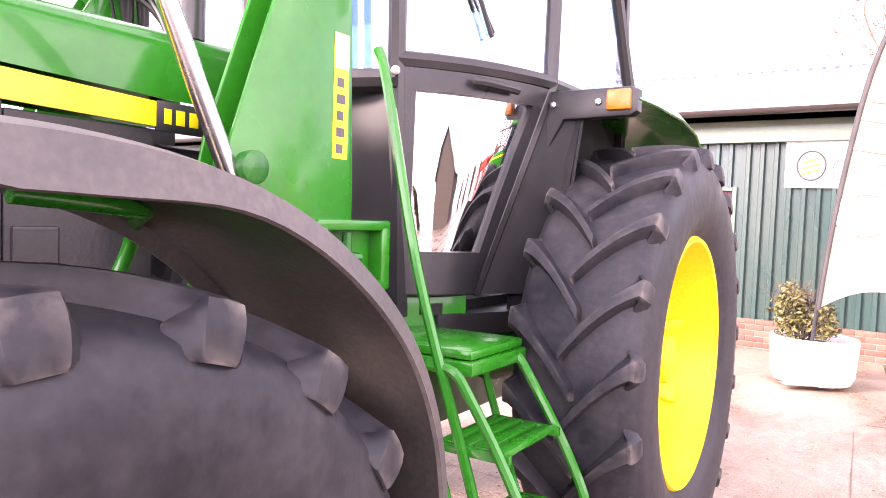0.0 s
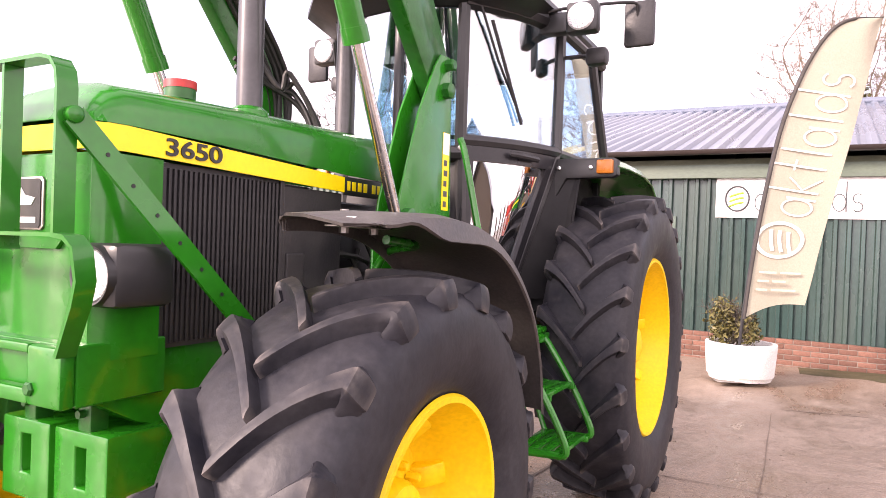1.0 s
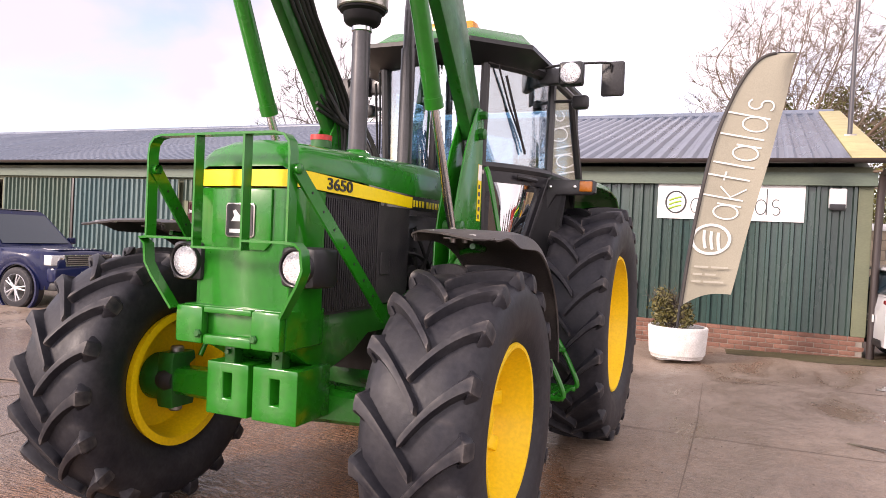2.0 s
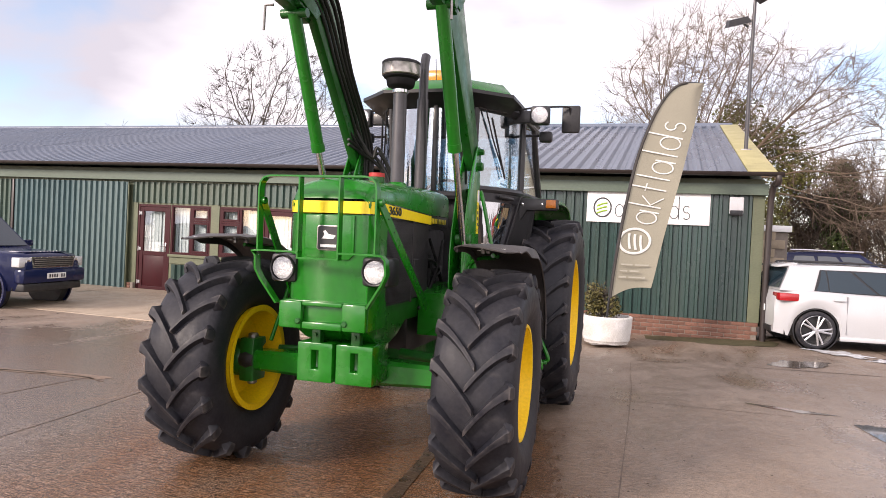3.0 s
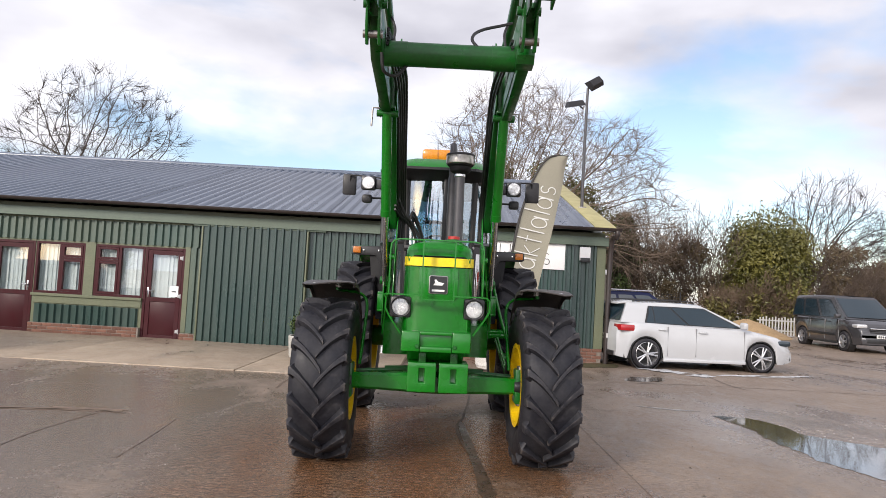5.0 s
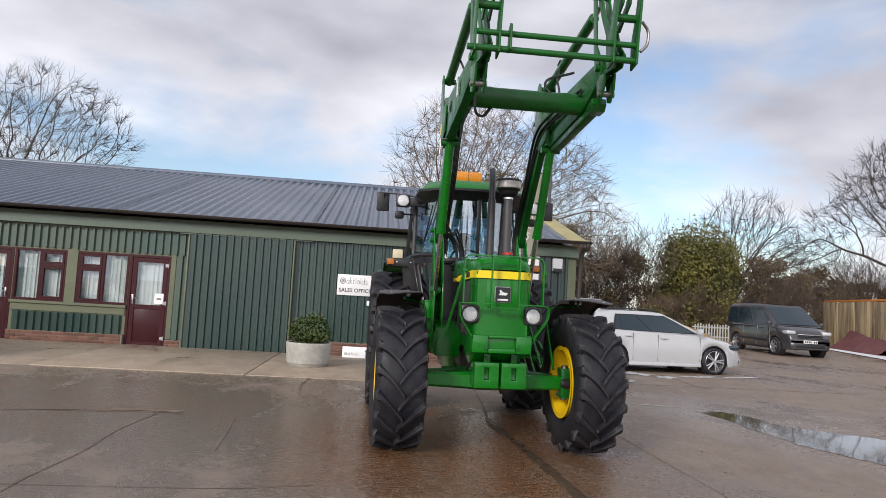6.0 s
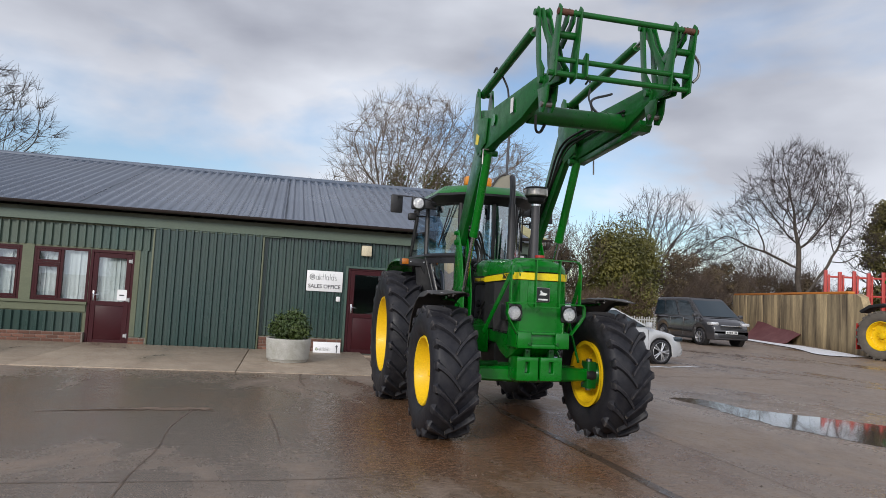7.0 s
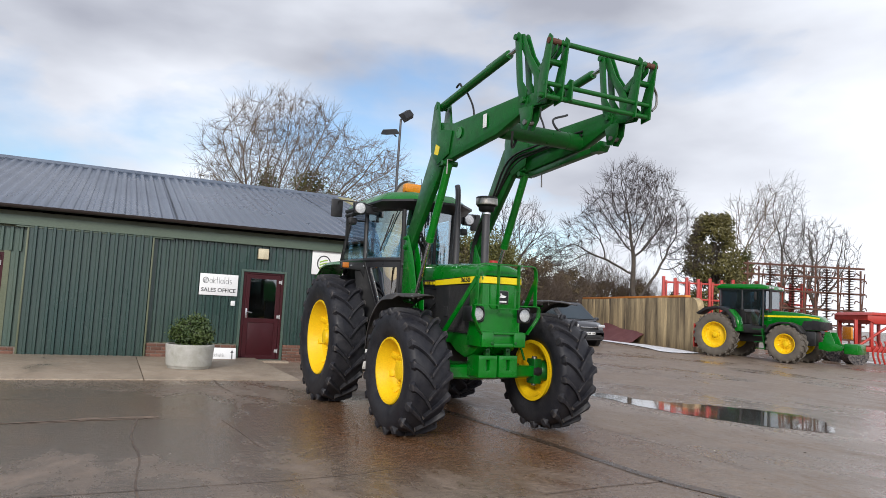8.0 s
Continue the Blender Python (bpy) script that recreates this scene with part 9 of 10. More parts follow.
bare_tree(pose(24.5, 44, 0), 36, 3.0, [((0.6, 0, 7.6), (3.6, 3.4, 3.2)), ((3.4, 0, 6.2), (3.0, 2.8, 2.6)), ((-3.0, 0, 6.0), (2.6, 2.4, 2.2))], 4200, BARK_DARK, "bare round-headed tree behind the hedge", step_len=0.40, kill=1.5, stems=3, tip_len=1.0, tips=5, r_tip=0.016)
bare_tree(pose(35.5, 40, 0), 37, 3.2, [((-1.2, 0, 12.2), (2.4, 2.4, 2.9)), ((1.8, 0.5, 12.0), (2.3, 2.2, 2.8)), ((-3.0, 0.4, 10.2), (2.2, 2.0, 2.4)), ((3.8, 0, 9.6), (2.3, 2.0, 2.6)), ((0.3, 0, 9.6), (2.8, 2.8, 2.6)), ((5.2, 0, 7.2), (1.8, 1.6, 1.7)), ((-6.2, 0, 8.4), (1.7, 1.4, 1.7)), ((-7.4, 0, 6.0), (2.0, 1.6, 1.5))], 10000, BARK,
          "tall bare tree with a wide rounded head", BARK_DARK, step_len=0.40, kill=1.3, up=0.05, jitter=0.24, tips=9, tip_len=0.95, r_tip=0.0130, power=2.08)
bare_tree(pose(48.5, 41, 0), 38, 5.0, [((2.0, 0, 9.5), (2.0, 2.0, 4.0)), ((4.4, 0, 12.6), (2.2, 2.0, 3.0)), ((0.4, 0, 11.0), (1.5, 1.5, 3.0))], 900, BARK_PALE, "leaning bare tree with an ivy-clad trunk", step_len=0.45, kill=1.6, jitter=0.2, tips=4, tip_len=1.1, r_tip=0.018,
          ivy=([((0.4, 0, 4.0), (1.0, 1.0, 2.8)), ((1.2, 0, 7.0), (0.9, 0.9, 2.0))], 2600, 0.16))
bare_tree(pose(56, 42, 0), 39, 5.0, [((0, 0, 11.0), (3.2, 3.0, 5.6)), ((2.0, 0, 7.5), (3.4, 3.0, 2.6))], 1800, BARK, "tall thin birch with drooping twigs", step_len=0.45, kill=1.5, up=-0.12, tips=4, tip_len=1.5, r_tip=0.014)
bare_tree(pose(64, 44, 0), 40, 3.4, [((0, 0, 9.0), (5.4, 4.4, 4.6))], 1500, BARK, "bare gnarled tree at the far side of the yard", step_len=0.5, kill=1.6, jitter=0.4, tips=4, tip_len=0.8, r_tip=0.020, power=1.95)


def leafy(at, seed, clumps, count, size, leaf, label, category="tree", stems=None, name="tree", core=0.4):
    t = thing(name, at, label, category)
    if stems:
        share("trunk", limbs_mesh("trunk", seed, *stems[:2], stems[2], levels=3, trunk=stems[3], fine=0.012, start_split=stems[4], wild=0.3, split=(6, 6, 5)), t)
    share("crown", leaves_mesh("crown", clumps, count, size, leaf, seed, core), t)
    return t


def dome(rx, ry, h, n, seed, base=0.4, r0=0.5):
    """Lumps spread over a dome, so that its outline is uneven."""
    rnd = random.Random(seed)
    out = [((0, 0, h * 0.45), (rx * 0.72, ry * 0.72, h * 0.42))]
    for k in range(n):
        a, e = rnd.uniform(0, 6.28), rnd.uniform(0.0, 1.0)
        z = base + (h - base) * e * 0.92
        f = math.sqrt(max(0.05, 1 - (e * 0.95) ** 2.2)) * rnd.uniform(0.7, 0.95)
        r = r0 * rnd.uniform(0.7, 1.4)
        out.append(((rx * f * math.cos(a), ry * f * math.sin(a), z), (r, r, r * 0.8)))
    return out


leafy(pose(14.7, 30.2, 0), 51, [((0, 0, 3.9), (2.35, 2.1, 2.45)), ((0, 0, 2.6), (2.2, 2.0, 2.4))] * 3 + [(c, r) for c, r in dome(2.3, 2.1, 6.2, 50, 51, 1.6, 0.55) if c[2] < 5.5], 26000, 0.090, LEAF_IVY, "thick ivy-covered tree stump with a rounded top", "tree", (3.9, 1.4, BARK_PALE, 0.16, 6))
leafy(pose(44.5, 40, 0), 52, dome(2.7, 2.5, 12.2, 95, 52, 1.0, 0.75)[1:], 15000, 0.15, LEAF_OLIVE, "tall ivy-covered evergreen tree", "tree", (11.0, 0.8, BARK, 0.3, 1))
leafy(pose(7.4, 31, 0), 53, dome(0.95, 0.95, 6.4, 30, 53, 1.0, 0.42), 7000, 0.09, LEAF_DARK, "narrow dark evergreen behind the car park", "tree", (5.5, 0.6, BARK, 0.12, 2))


def hedge_run(points, h, seed, leaf, twig, label, count, size=0.11, width=1.2, gap=0.9):
    """A ragged overgrown hedge: bare twigs with clumps of leaves."""
    rnd = random.Random(seed)
    t = thing("hedge", pose(0, 0, 0), label, "hedge", kind="stuff")
    clumps, stems = [], []
    for (xa, ya), (xb, yb) in zip(points, points[1:]):
        n = max(2, int(math.hypot(xb - xa, yb - ya) / gap))
        for k in range(n):
            x, y = lerp(xa, xb, k / n) + rnd.uniform(-0.4, 0.4), lerp(ya, yb, k / n) + rnd.uniform(-width, width) * 0.5
            for z in (0.6, 1.5, 2.4, 3.3, 4.2):
                if z < h * 0.85:
                    clumps.append(((x + rnd.uniform(-0.4, 0.4), y, z * rnd.uniform(0.8, 1.2)), (rnd.uniform(0.5, 0.9), rnd.uniform(0.5, 0.9), rnd.uniform(0.4, 0.8))))
            stems.append((x, y))
    share("foliage", leaves_mesh("foliage", clumps, count, size, leaf, seed, 0.2), t)
    sprig = [limbs_mesh("twigs", seed + k, h * rnd.uniform(0.85, 1.25), 1.3, twig, levels=3, trunk=0.05, fine=0.010, start_split=5, wild=0.34, split=(5, 5, 4), up=0.35) for k in range(4)]
    for k, (x, y) in enumerate(stems):
        share("twigs", sprig[k % 4], t, pose(x, y, 0, 0, 0, rnd.uniform(0, 360)) @ Matrix.Scale(rnd.uniform(0.7, 1.15), 4))


hedge_run([(5.6, 31.5), (9.0, 31.2), (12.6, 31.0)], 5.2, 61, LEAF_BROWN, BARK_RED, "overgrown hedge of bare brown twigs and dry leaves", 9000, 0.10)
hedge_run([(11.6, 29.6), (13.4, 29.0), (16.4, 28.9)], 2.8, 62, LEAF_OLIVE, BARK_PALE, "straggly undergrowth of pale twigs below the ivy", 4200, 0.10)
hedge_run([(16.8, 31.8), (20.0, 32.5), (24.0, 34.0)], 5.2, 63, LEAF_BROWN, BARK_RED, "overgrown hedge of bare brown twigs and dry leaves", 9000, 0.10)
hedge_run([(26, 40), (34, 43), (42, 46)], 6.4, 64, LEAF_BROWN, BARK_RED, "dark bare thicket behind the yard wall", 10000, 0.15, 2.5, 1.25)
hedge_run([(46, 47), (58, 50), (74, 50)], 4.0, 65, LEAF_BROWN, BARK_RED, "dark bare thicket behind the yard wall", 7000, 0.18, 2.5, 3.2)

# ---- the far side of the yard ----
OLD_CONCRETE = material("stained_cast_wall", (0.52, 0.40, 0.22), 0.85, second=(0.085, 0.064, 0.042), scale=1.9, amount=1.0, stretch=(1.3, 1.3, 0.16), bump=0.3, bump_scale=30, fine=0.1)
ORANGE_EDGE = material("orange_paint", (0.62, 0.22, 0.03), 0.55, second=(0.5, 0.16, 0.03), scale=2)
RED_SHEET = material("dull_red_sheet", (0.145, 0.040, 0.040), 0.55, second=(0.10, 0.03, 0.032), scale=2, bump=0.1)
MACHINE_RED = material("machine_red_paint", (0.42, 0.028, 0.016), 0.45, second=(0.30, 0.022, 0.014), scale=3)
RUST_BROWN = material("rusty_harrow_steel", (0.11, 0.048, 0.030), 0.8, second=(0.075, 0.035, 0.025), scale=8)
GRAVEL = material("sandy_gravel", (0.36, 0.25, 0.13), 0.95, second=(0.27, 0.18, 0.10), scale=4, bump=0.8, bump_scale=40, fine=0.15)
BLOCK = material("buff_concrete_block", (0.34, 0.28, 0.20), 0.9, second=(0.28, 0.23, 0.17), scale=6, per_piece=0.12, bump=0.3)


FRESH_SNOW = material("white_snow", (0.80, 0.81, 0.83), 0.7, second=(0.68, 0.69, 0.71), scale=3, amount=0.5, bump=0.3, bump_scale=20)


def yard_wall():
    a, b = Vector((17.35, 15.7)), Vector((21.9, 29.6))
    d = (b - a)
    n = d.length
    ang = math.degrees(math.atan2(d.y, d.x))
    w = thing("yard_wall", pose(a.x, a.y, 0.0, 0, 0, ang), "stained cast concrete wall with an orange edge", "wall", kind="structure")
    k = 6
    for i in range(k):
        part("panel", box(n * i / k + 0.01, n * (i + 1) / k - 0.01, -0.15, 0.15, 0.0, 2.42 + 0.02 * (i % 2), 0.015), OLD_CONCRETE, w)
    part("end_slope", prism([(-1.0, 0.0), (0.005, 0.0), (0.005, 2.42), (-0.35, 2.30), (-1.0, 1.2)], "y", -0.15, 0.15), OLD_CONCRETE, w)
    part("edge_rail", box(n * 0.05, n, -0.165, 0.10, 2.445, 2.54, 0.01), ORANGE_EDGE, w)
    return w


yard_wall()


def sheet_heap():
    h = thing("covered_heap", pose(0, 0, 0.1), "low heap under a dull red sheet against the wall", "heap")
    rows = []
    for i in range(15):
        t = i / 14
        y = lerp(20.4, 25.5, t)
        xw = lerp(18.7, 20.4, t)
        r = random.Random(i)
        rows.append([(xw - 1.2 * u + r.uniform(-0.05, 0.05), y + r.uniform(-0.05, 0.05), lerp(0.9, -0.1, u ** 0.8) * lerp(0.55, 1.0, t) + 0.04 * math.sin(9 * t + 7 * u)) for u in (0, 0.2, 0.4, 0.6, 0.8, 1.0)])
    bm = B()
    add_grid(bm, rows)
    bmesh.ops.recalc_face_normals(bm, faces=bm.faces[:])
    part("sheet", thicken(bm, 0.02), RED_SHEET, h)


sheet_heap()
patch("snow_patch", [(14.6, 14.6), (15.6, 17.0), (17.0, 21.6), (17.6, 23.6), (18.2, 23.6), (17.6, 20.6), (17.3, 18.0), (16.9, 16.0), (16.0, 14.2)], FRESH_SNOW, "white strip of snow along the heap", "snow", 14, 0.03, 0.15)
patch("snow_patch", [(9.4, 24.3), (12.8, 24.0), (13.0, 24.5), (9.6, 24.9)], SNOW, "snow lying along the fence", "snow", 15, 0.05, 0.1)


def gravel_heap():
    rnd = random.Random(8)
    rows = []
    for i in range(14):
        r = i / 13
        rows.append([(10.7 + 2.0 * r * math.cos(a) * (1 + 0.08 * math.sin(3 * a)), 23.0 + 1.5 * r * math.sin(a), 0.08 + 0.75 * max(0, 1 - r ** 1.3) + rnd.uniform(-0.025, 0.025)) for a in (2 * math.pi * k / 28 for k in range(28))])
    bm = B()
    add_grid(bm, rows, close=True)
    bmesh.ops.remove_doubles(bm, verts=bm.verts[:], dist=0.001)
    tagged(part("gravel_heap", bm, GRAVEL), "low heap of sandy gravel", "gravel heap", kind="stuff")


gravel_heap()


PALING = material("weathered_grey_paling", (0.42, 0.42, 0.40), 0.8, second=(0.30, 0.29, 0.26), scale=6)


def pale_fence():
    f = thing("fence", pose(12.3, 25.4, 0.3), "pale upright paling fence below the hedge", "fence")
    for k in range(17):
        part("pale", box(0.14 * k, 0.14 * k + 0.06, -0.012, 0.012, -0.3, 0.60 + 0.03 * (k % 3), 0.004), PALING, f)
    for z in (0.0, 0.45):
        part("rail", box(-0.1, 2.5, 0.013, 0.05, z, z + 0.06, 0.004), PALING, f)
    g = thing("mesh_fence", pose(5.5, 23.6, 0.05), "dark mesh fence panel behind the parked cars", "fence")
    for x in (0, 1.3, 2.6):
        part("post", tube([(x, 0, 0), (x, 0, 1.75)], 0.03, 8), PLASTIC, g)
    for k in range(14):
        part("wire", tube([(0, 0, 0.2 + 0.11 * k), (2.6, 0, 0.2 + 0.11 * k)], 0.008, 5), PLASTIC, g)
    for k in range(26):
        part("wire", tube([(0.1 * k, 0, 0.2), (0.1 * k, 0, 1.7)], 0.007, 5), PLASTIC, g)


pale_fence()


def block_shed():
    s = thing("outbuilding", pose(1.95, 14.6, -0.02), "small buff blockwork outbuilding with a white fascia", "outbuilding")
    part("wall", box(0.0, 0.93, 0.02, 1.6, 0, 2.12), MORTAR, s)
    me = link_mesh("block", box(0, 0.43, -0.02, 0.03, 0, 0.205, 0.005), BLOCK)
    for r in range(10):
        for k in range(3):
            x = 0.44 * k - (0.22 if r % 2 else 0)
            if -0.01 <= x and x + 0.43 < 0.95:
                share("block", me, s, pose(x, 0, 0.215 * r))
    part("fascia", box(-0.03, 1.0, -0.08, 1.65, 2.13, 2.28, 0.01), WHITE, s)


block_shed()


# ---- second tractor ----
def far_tractor():
    near = Vector((16.30, 13.55))
    ang = -75.0
    f = Vector((math.cos(radians(ang)), math.sin(radians(ang))))
    left = Vector((-f.y, f.x))
    o = near + left * 0.92
    # same local frame as the first: x to its side, y rearwards
    t = thing("tractor", pose(o.x, o.y, 0.0, 0, 0, ang + 90), "green and yellow tractor with a front linkage, parked far off", "tractor")
    dusty = material("dusty_tyre_rubber", (0.085, 0.074, 0.062), 0.85, second=(0.14, 0.12, 0.095), scale=5, amount=0.8, bump=0.3)
    big = rear_tyre.copy()
    big.materials[0] = dusty
    sml = front_tyre.copy()
    sml.materials[0] = dusty
    for s in (1, -1):
        for x, y, z, ty, rm, hb, k in ((0.92, 0.0, 0.90, big, rear_rim, rear_hub, 1.0), (0.92, -2.75, 0.73, sml, front_rim, front_hub, 1.05)):
            w = add_wheel(s * x, y, z, ty, rm, hb, 0, t, tyre_label="dusty grey-brown tractor tyre")
            w.matrix_basis = w.matrix_basis @ Matrix.Diagonal((1.0, k, k, 1))

    def P(name, bm, mat, label="", parent=None):
        return part(name, bm, mat, parent or t, label)
    P("bonnet", prism([(-1.25, 1.25), (-3.45, 1.28), (-3.60, 1.40), (-3.58, 1.60), (-3.40, 1.80), (-2.6, 1.92), (-1.25, 1.98)], "x", -0.36, 0.36, 0.05), GREEN, "green sloping bonnet")
    for s in (1, -1):
        P("stripe", prism([(-1.25, 1.70), (-3.0, 1.74), (-3.45, 1.70), (-3.45, 1.75), (-3.0, 1.80), (-1.25, 1.77)], "x", s * 0.361, s * 0.366), DECAL)
        P("side_screen", prism([(-2.75, 1.28), (-3.50, 1.30), (-3.50, 1.62), (-2.9, 1.62)], "x", s * 0.361, s * 0.367), PLASTIC)
        P("front_mudguard", prism([(-3.38, 1.18), (-3.2, 1.42), (-2.9, 1.54), (-2.55, 1.54), (-2.2, 1.42), (-2.0, 1.15), (-2.08, 1.12), (-2.26, 1.36), (-2.55, 1.47), (-2.9, 1.47), (-3.15, 1.36), (-3.31, 1.15)], "x", s * 0.68, s * 1.14, 0.01), PLASTIC)
        P("rear_mudguard", prism([(-0.90, 1.25), (-0.82, 1.62), (-0.55, 1.92), (-0.1, 2.06), (0.4, 1.98), (0.75, 1.75), (0.68, 1.68), (0.36, 1.88), (-0.1, 1.96), (-0.5, 1.83), (-0.74, 1.56), (-0.82, 1.22)], "x", s * 0.62, s * 1.16, 0.01), PLASTIC)
        P("mudguard_panel", prism([(-0.98, 1.10), (-0.90, 1.62), (-0.62, 1.94), (-0.46, 1.90), (-0.74, 1.56), (-0.82, 1.10)], "x", s * 0.60, s * 1.0, 0.01), GREEN)
        P("headlight", box(s * 0.2 - 0.1, s * 0.2 + 0.1, -3.605, -3.56, 1.45, 1.56, 0.01), LENS)
        P("mirror", box(s * 1.05 - 0.06, s * 1.05 + 0.06, -1.05, -1.0, 2.35, 2.65, 0.01), PLASTIC)
        for y, z0, z1 in ((-1.18, 1.35, 2.75), (-0.35, 1.95, 2.75), (0.55, 1.95, 2.75)):
            P("cab_post", tube([(s * 0.72, y, z0), (s * 0.66, y + 0.03, z1)], 0.035, 8), BLACK)
        P("cab_glass", prism([(-1.16, 1.35), (-0.72, 1.35), (-0.38, 1.98), (-0.36, 2.72), (-1.14, 2.72)], "x", s * 0.675, s * 0.685), FAR_GLASS).visible_shadow = False
        P("cab_glass", prism([(-0.32, 1.98), (0.52, 1.98), (0.52, 2.72), (-0.32, 2.72)], "x", s * 0.675, s * 0.685), FAR_GLASS).visible_shadow = False
        st = P("step_side", prism([(-1.40, 0.45), (-1.36, 0.45), (-1.22, 1.25), (-1.26, 1.25)], "x", s * 0.80, s * 0.98), GREEN_WORN)
        for k in range(4):
            P("tread", box(min(s * 0.78, s * 1.0), max(s * 0.78, s * 1.0), -1.40 + 0.04 * k, -1.02 + 0.04 * k, 0.48 + 0.24 * k, 0.51 + 0.24 * k, 0.005), GREEN_WORN, parent=st)
    P("front_grille", prism([(-3.20, 1.30), (-3.62, 1.32), (-3.635, 1.42), (-3.61, 1.60), (-3.20, 1.66)], "x", -0.368, 0.368, 0.01), PLASTIC, "black grille")
    P("windscreen", box(-0.66, 0.66, -1.20, -1.19, 1.55, 2.72), FAR_GLASS).visible_shadow = False
    P("back_glass", box(-0.64, 0.64, 0.55, 0.56, 1.9, 2.72), FAR_GLASS).visible_shadow = False
    P("cab_lower", box(-0.62, 0.62, -1.15, 0.5, 1.05, 1.40, 0.03), BLACK)
    P("cab_roof", prism([(-1.36, 2.78), (-1.30, 2.90), (-1.1, 2.96), (0.5, 2.96), (0.68, 2.90), (0.72, 2.78)], "x", -0.74, 0.74, 0.03), GREEN, "green cab roof")
    P("roof_brim", box(-0.70, 0.70, -1.34, 0.68, 2.72, 2.785, 0.02), BLACK)
    for x in (-0.55, -0.3, 0.3, 0.55):
        P("work_lamp", box(x - 0.07, x + 0.07, -1.385, -1.34, 2.80, 2.88, 0.01), LENS)
    P("seat", box(-0.25, 0.25, -0.3, 0.2, 1.4, 2.2, 0.06), PLASTIC)
    P("chassis", box(-0.28, 0.28, -3.3, 0.3, 0.7, 1.25, 0.05), BLACK)
    P("front_axle", box(-0.75, 0.75, -2.82, -2.62, 0.60, 0.80, 0.03), GREEN_WORN)
    P("rear_axle", box(-0.75, 0.75, -0.15, 0.15, 0.78, 1.06, 0.04), GREEN_WORN)
    link_ = P("front_linkage", prism([(-3.4, 0.62), (-3.75, 0.55), (-4.25, 0.62), (-4.30, 0.72), (-3.95, 0.85), (-3.8, 1.25), (-3.62, 1.25), (-3.55, 0.9), (-3.4, 0.85)], "x", -0.32, -0.26, 0.01), GREEN)
    P("link_arm", prism([(-3.4, 0.62), (-3.75, 0.55), (-4.25, 0.62), (-4.30, 0.72), (-3.95, 0.85), (-3.8, 1.25), (-3.62, 1.25), (-3.55, 0.9), (-3.4, 0.85)], "x", 0.26, 0.32, 0.01), GREEN, parent=link_)
    P("link_bar", tube([(-0.45, -4.2, 0.66), (0.45, -4.2, 0.66)], 0.05, 10), GREEN, parent=link_)
    P("weight_block", box(-0.42, 0.42, -4.75, -4.28, 0.50, 0.88, 0.05), GREEN, parent=link_)
    P("exhaust", tube([(-0.42, -1.32, 1.9), (-0.42, -1.32, 2.85)], 0.06, 10), PLASTIC)
    # the cab sits forward of the rear axle, the bonnet out over the front one
    for c in list(t.children):
        if c.name.split(".")[0] in ("cab_post", "cab_glass", "windscreen", "back_glass", "cab_lower", "cab_roof", "roof_brim", "work_lamp", "seat", "mirror", "exhaust", "step_side"):
            c.matrix_basis = Matrix.Translation((0, -0.60, 0)) @ c.matrix_basis
        elif c.name.split(".")[0] in ("bonnet", "stripe", "side_screen", "headlight", "front_linkage", "chassis", "front_grille"):
            c.matrix_basis = Matrix.Translation((0, -0.24, 0)) @ c.matrix_basis
    P("rear_panel", box(-0.9, 0.9, 0.95, 1.0, 0.35, 1.3, 0.01), MACHINE_RED)


far_tractor()


# ---- red and rusty implements ----
def red_frame(x, y, ang, n, h, label, w=0.62):
    r = thing("folded_harrow", pose(x, y, 0, 0, 0, ang), label, "farm implement")
    for k in range(n):
        part("upright", box(w * k, w * k + 0.14, -0.08, 0.08, 0.0, h - 0.06 * (k % 2), 0.01), MACHINE_RED, r)
        part("tine_bar", box(w * k + 0.18, w * k + 0.26, -0.05, 0.05, 0.5, h - 0.2, 0.01), MACHINE_RED, r)
    for z in (0.6, 1.6, 2.5, h - 0.35):
        part("bar", box(0, w * n, -0.04, 0.04, z, z + 0.09, 0.01), MACHINE_RED, r)


red_frame(20.6, 21.2, -25, 13, 3.7, "red folded implement frame standing behind the wall")


def disc_stack(x, y, ang, n, h, label):
    r = thing("disc_harrow", pose(x, y, 0, 0, 0, ang), label, "farm implement")
    disc = link_mesh("disc", lathe([(0.0, 0.0), (0.02, 0.12), (0.05, 0.24), (0.055, 0.245), (0.03, 0.12), (0.01, 0)], 12, UP), RUST_BROWN)
    tine = link_mesh("tine", tube(curve_points([(0, 0, 0), (0.25, 0, 0.1), (0.32, 0, -0.05)], 3), 0.028, 6), RUST_BROWN)
    for k in range(n):
        xx = 0.60 * k
        part("shaft", tube([(xx, 0, -0.05), (xx, 0, h - 0.25 * (k % 3 == 1))], 0.05, 8), RUST_BROWN, r)
        if k % 5 in (2, 4):
            for j in range(int((h - 1.0) / 0.135)):
                share("disc", disc, r, pose(xx + 0.02 * (j % 2), 0, 0.9 + 0.135 * j))
        else:
            for j in range(10):
                share("tine", tine, r, pose(xx, 0, 1.0 + 0.36 * j, 0, 0, 180 * (j % 2)))
            part("brace", tube([(xx, 0.1, 0.8), (xx + 0.3, 0.12, h - 0.4)], 0.03, 6), RUST_BROWN, r)
    for z in (0.8, 1.5, 2.3, 3.2, 4.0, h - 0.2):
        part("bar", box(-0.2, 0.60 * (n - 1) + 0.2, -0.05, 0.05, z, z + 0.1, 0.01), RUST_BROWN, r)


disc_stack(24.3, 18.9, -25, 11, 4.75, "rusty upright rows of discs and tines")


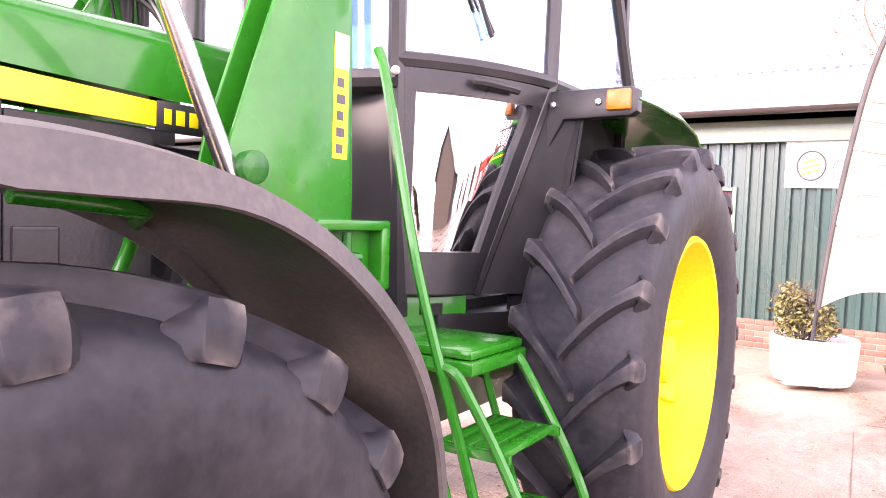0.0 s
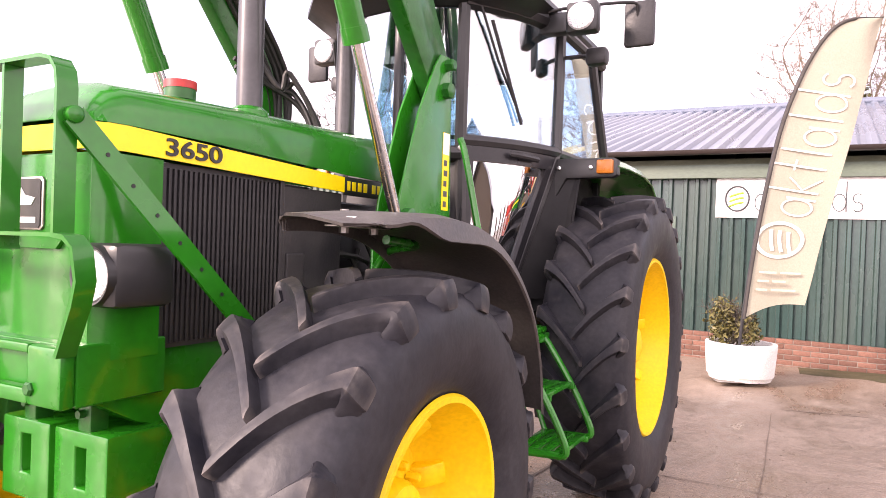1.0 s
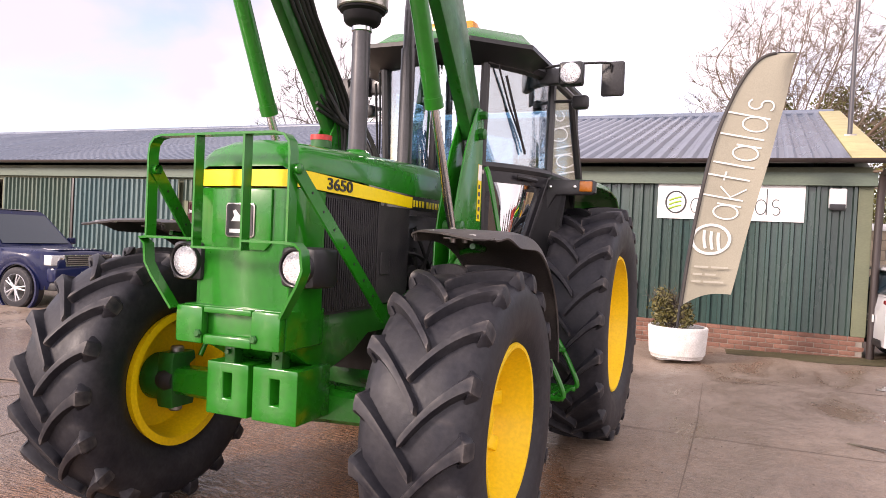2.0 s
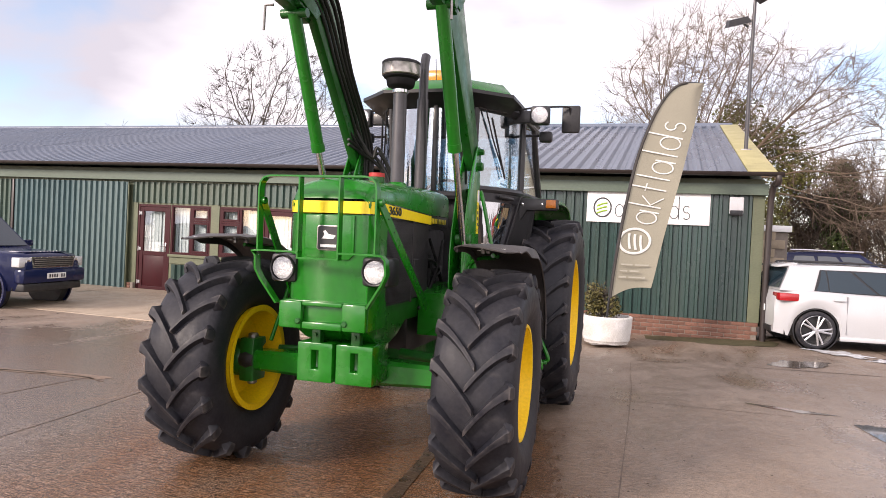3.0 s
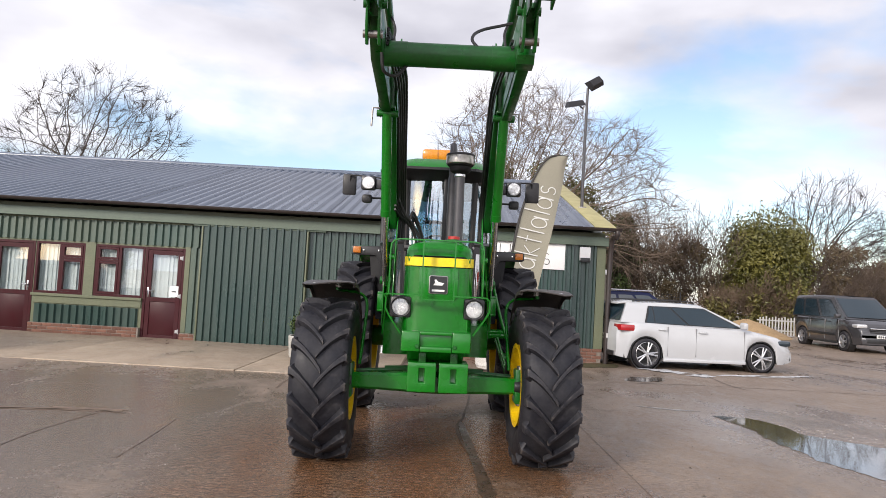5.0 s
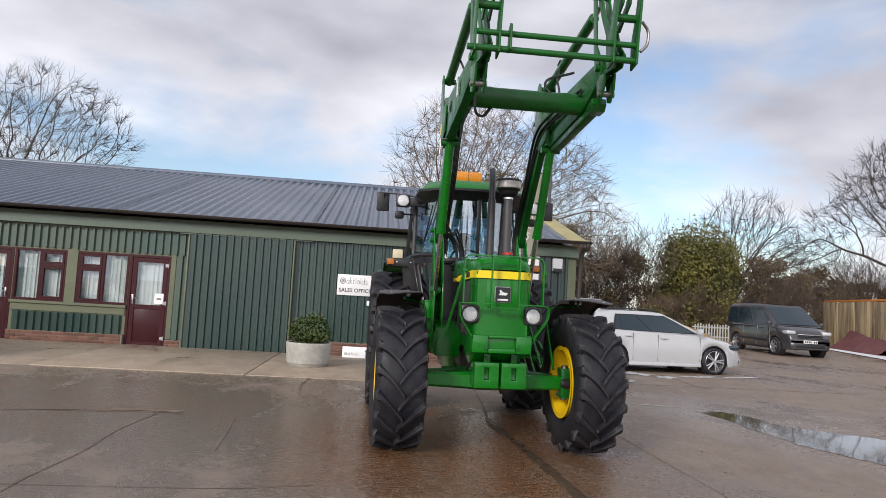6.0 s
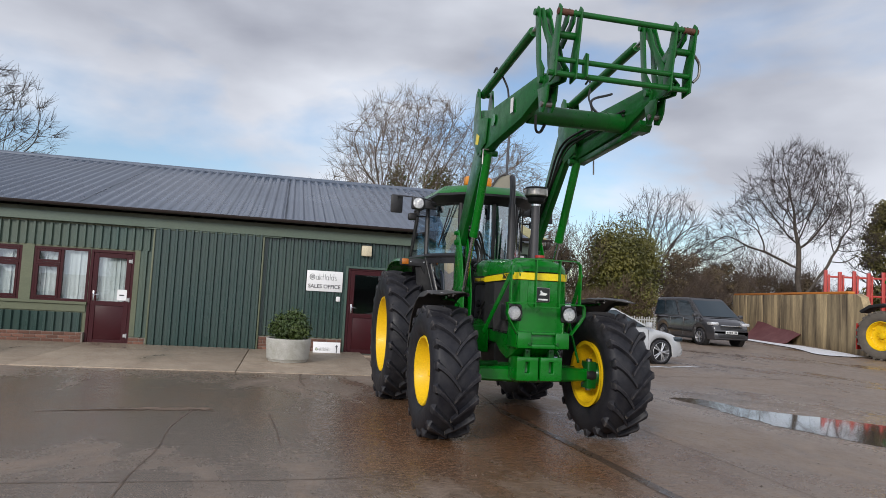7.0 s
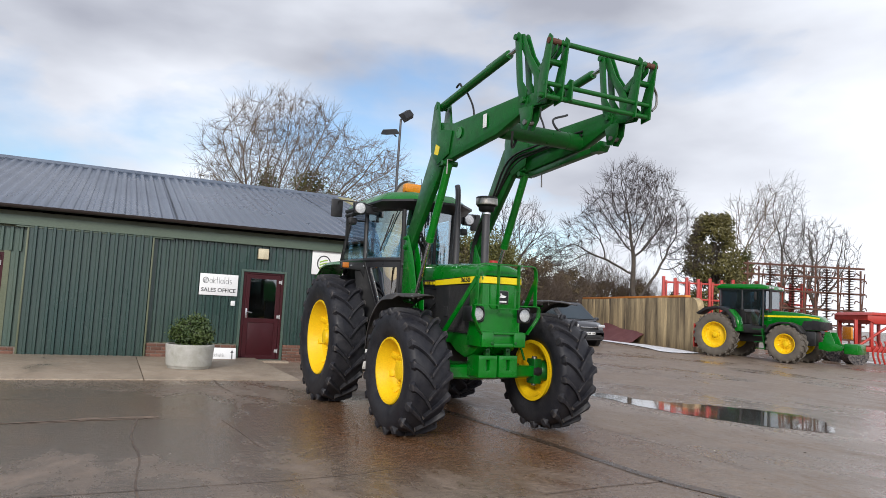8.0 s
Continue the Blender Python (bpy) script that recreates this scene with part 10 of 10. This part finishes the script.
def red_drill():
    r = thing("seed_drill", pose(21.9, 11.6, 0, 0, 0, -29), "red seed drill with bent coulters", "farm implement")
    part("hopper", prism([(-0.1, 1.80), (0.2, 1.66), (1.6, 1.66), (1.9, 1.80), (1.9, 2.0), (-0.1, 2.0)], "y", -1.3, 1.3, 0.03), MACHINE_RED, r)
    part("cover", prism([(-0.15, 2.0), (1.95, 2.0), (1.7, 2.12), (0.1, 2.12)], "y", -1.35, 1.35, 0.03), MACHINE_RED, r)
    for x in (-0.5, 0.1, 0.9, 1.7, 2.2):
        for y in (-1.2, 1.2):
            part("upright", box(x - 0.06, x + 0.06, y - 0.05, y + 0.05, 0.6, 1.8, 0.01), MACHINE_RED, r)
    part("brace", tube([(-0.5, -1.2, 0.7), (0.9, -1.2, 1.7)], 0.05, 8), MACHINE_RED, r)
    part("frame", box(-0.6, 2.3, -1.25, -1.05, 0.55, 0.75, 0.02), MACHINE_RED, r)
    part("frame", box(-0.6, 2.3, 1.05, 1.25, 0.55, 0.75, 0.02), MACHINE_RED, r)
    for k in range(9):
        part("coulter", tube(curve_points([(0.2 + 0.18 * k, -1.25, 1.0), (0.25 + 0.18 * k, -1.3, 0.8), (0.1 + 0.18 * k, -1.3, 0.5), (0.2 + 0.18 * k, -1.3, 0.1)], 4), 0.035, 6), MACHINE_RED, r)
    for y in (-0.9, 0.9):
        part("roller", tube([(-0.4, y - 0.3, 0.42), (-0.4, y + 0.3, 0.42)], 0.42, 20), RUBBER, r)
    part("light_panel", box(-0.72, -0.66, -1.3, -0.6, 1.0, 1.5, 0.01), ORANGE, r)
    part("drawbar", tube([(-0.5, 0, 0.6), (-2.0, 0, 0.5)], 0.08, 8), MACHINE_RED, r)


red_drill()

# ---- what closes the yard on the side that only shows mirrored in the cab glass ----
TIMBER = material("dark_barn_boards", (0.060, 0.045, 0.035), 0.8, second=(0.09, 0.07, 0.05), scale=2, stretch=(3, 3, 0.3))


def barn():
    b = thing("barn", pose(46, -8, 0, 0, 0, 8), "dark boarded barn across the yard", "barn")
    part("wall", prism([(-7, 0), (7, 0), (7, 4.2), (0, 7.6), (-7, 4.2)], "x", 0.0, 18.0), TIMBER, b)
    for s in (1, -1):
        part("roof_slope", prism([(s * 7.6, 3.85), (0, 7.65), (0, 7.8), (s * 7.6, 4.0)], "x", -0.5, 18.5), ROOF, b)


barn()
hedge_run([(60, 30), (62, 12), (58, 2)], 3.5, 71, LEAF_BROWN, BARK_RED, "distant bare hedge across the yard", 4000, 0.26, 2.0, 4.0)
hedge_run([(44, -24), (20, -42), (-20, -44), (-46, -30), (-52, 0)], 3.5, 72, LEAF_BROWN, BARK_RED, "distant bare hedge round the yard", 12000, 0.28, 2.0, 7.0)
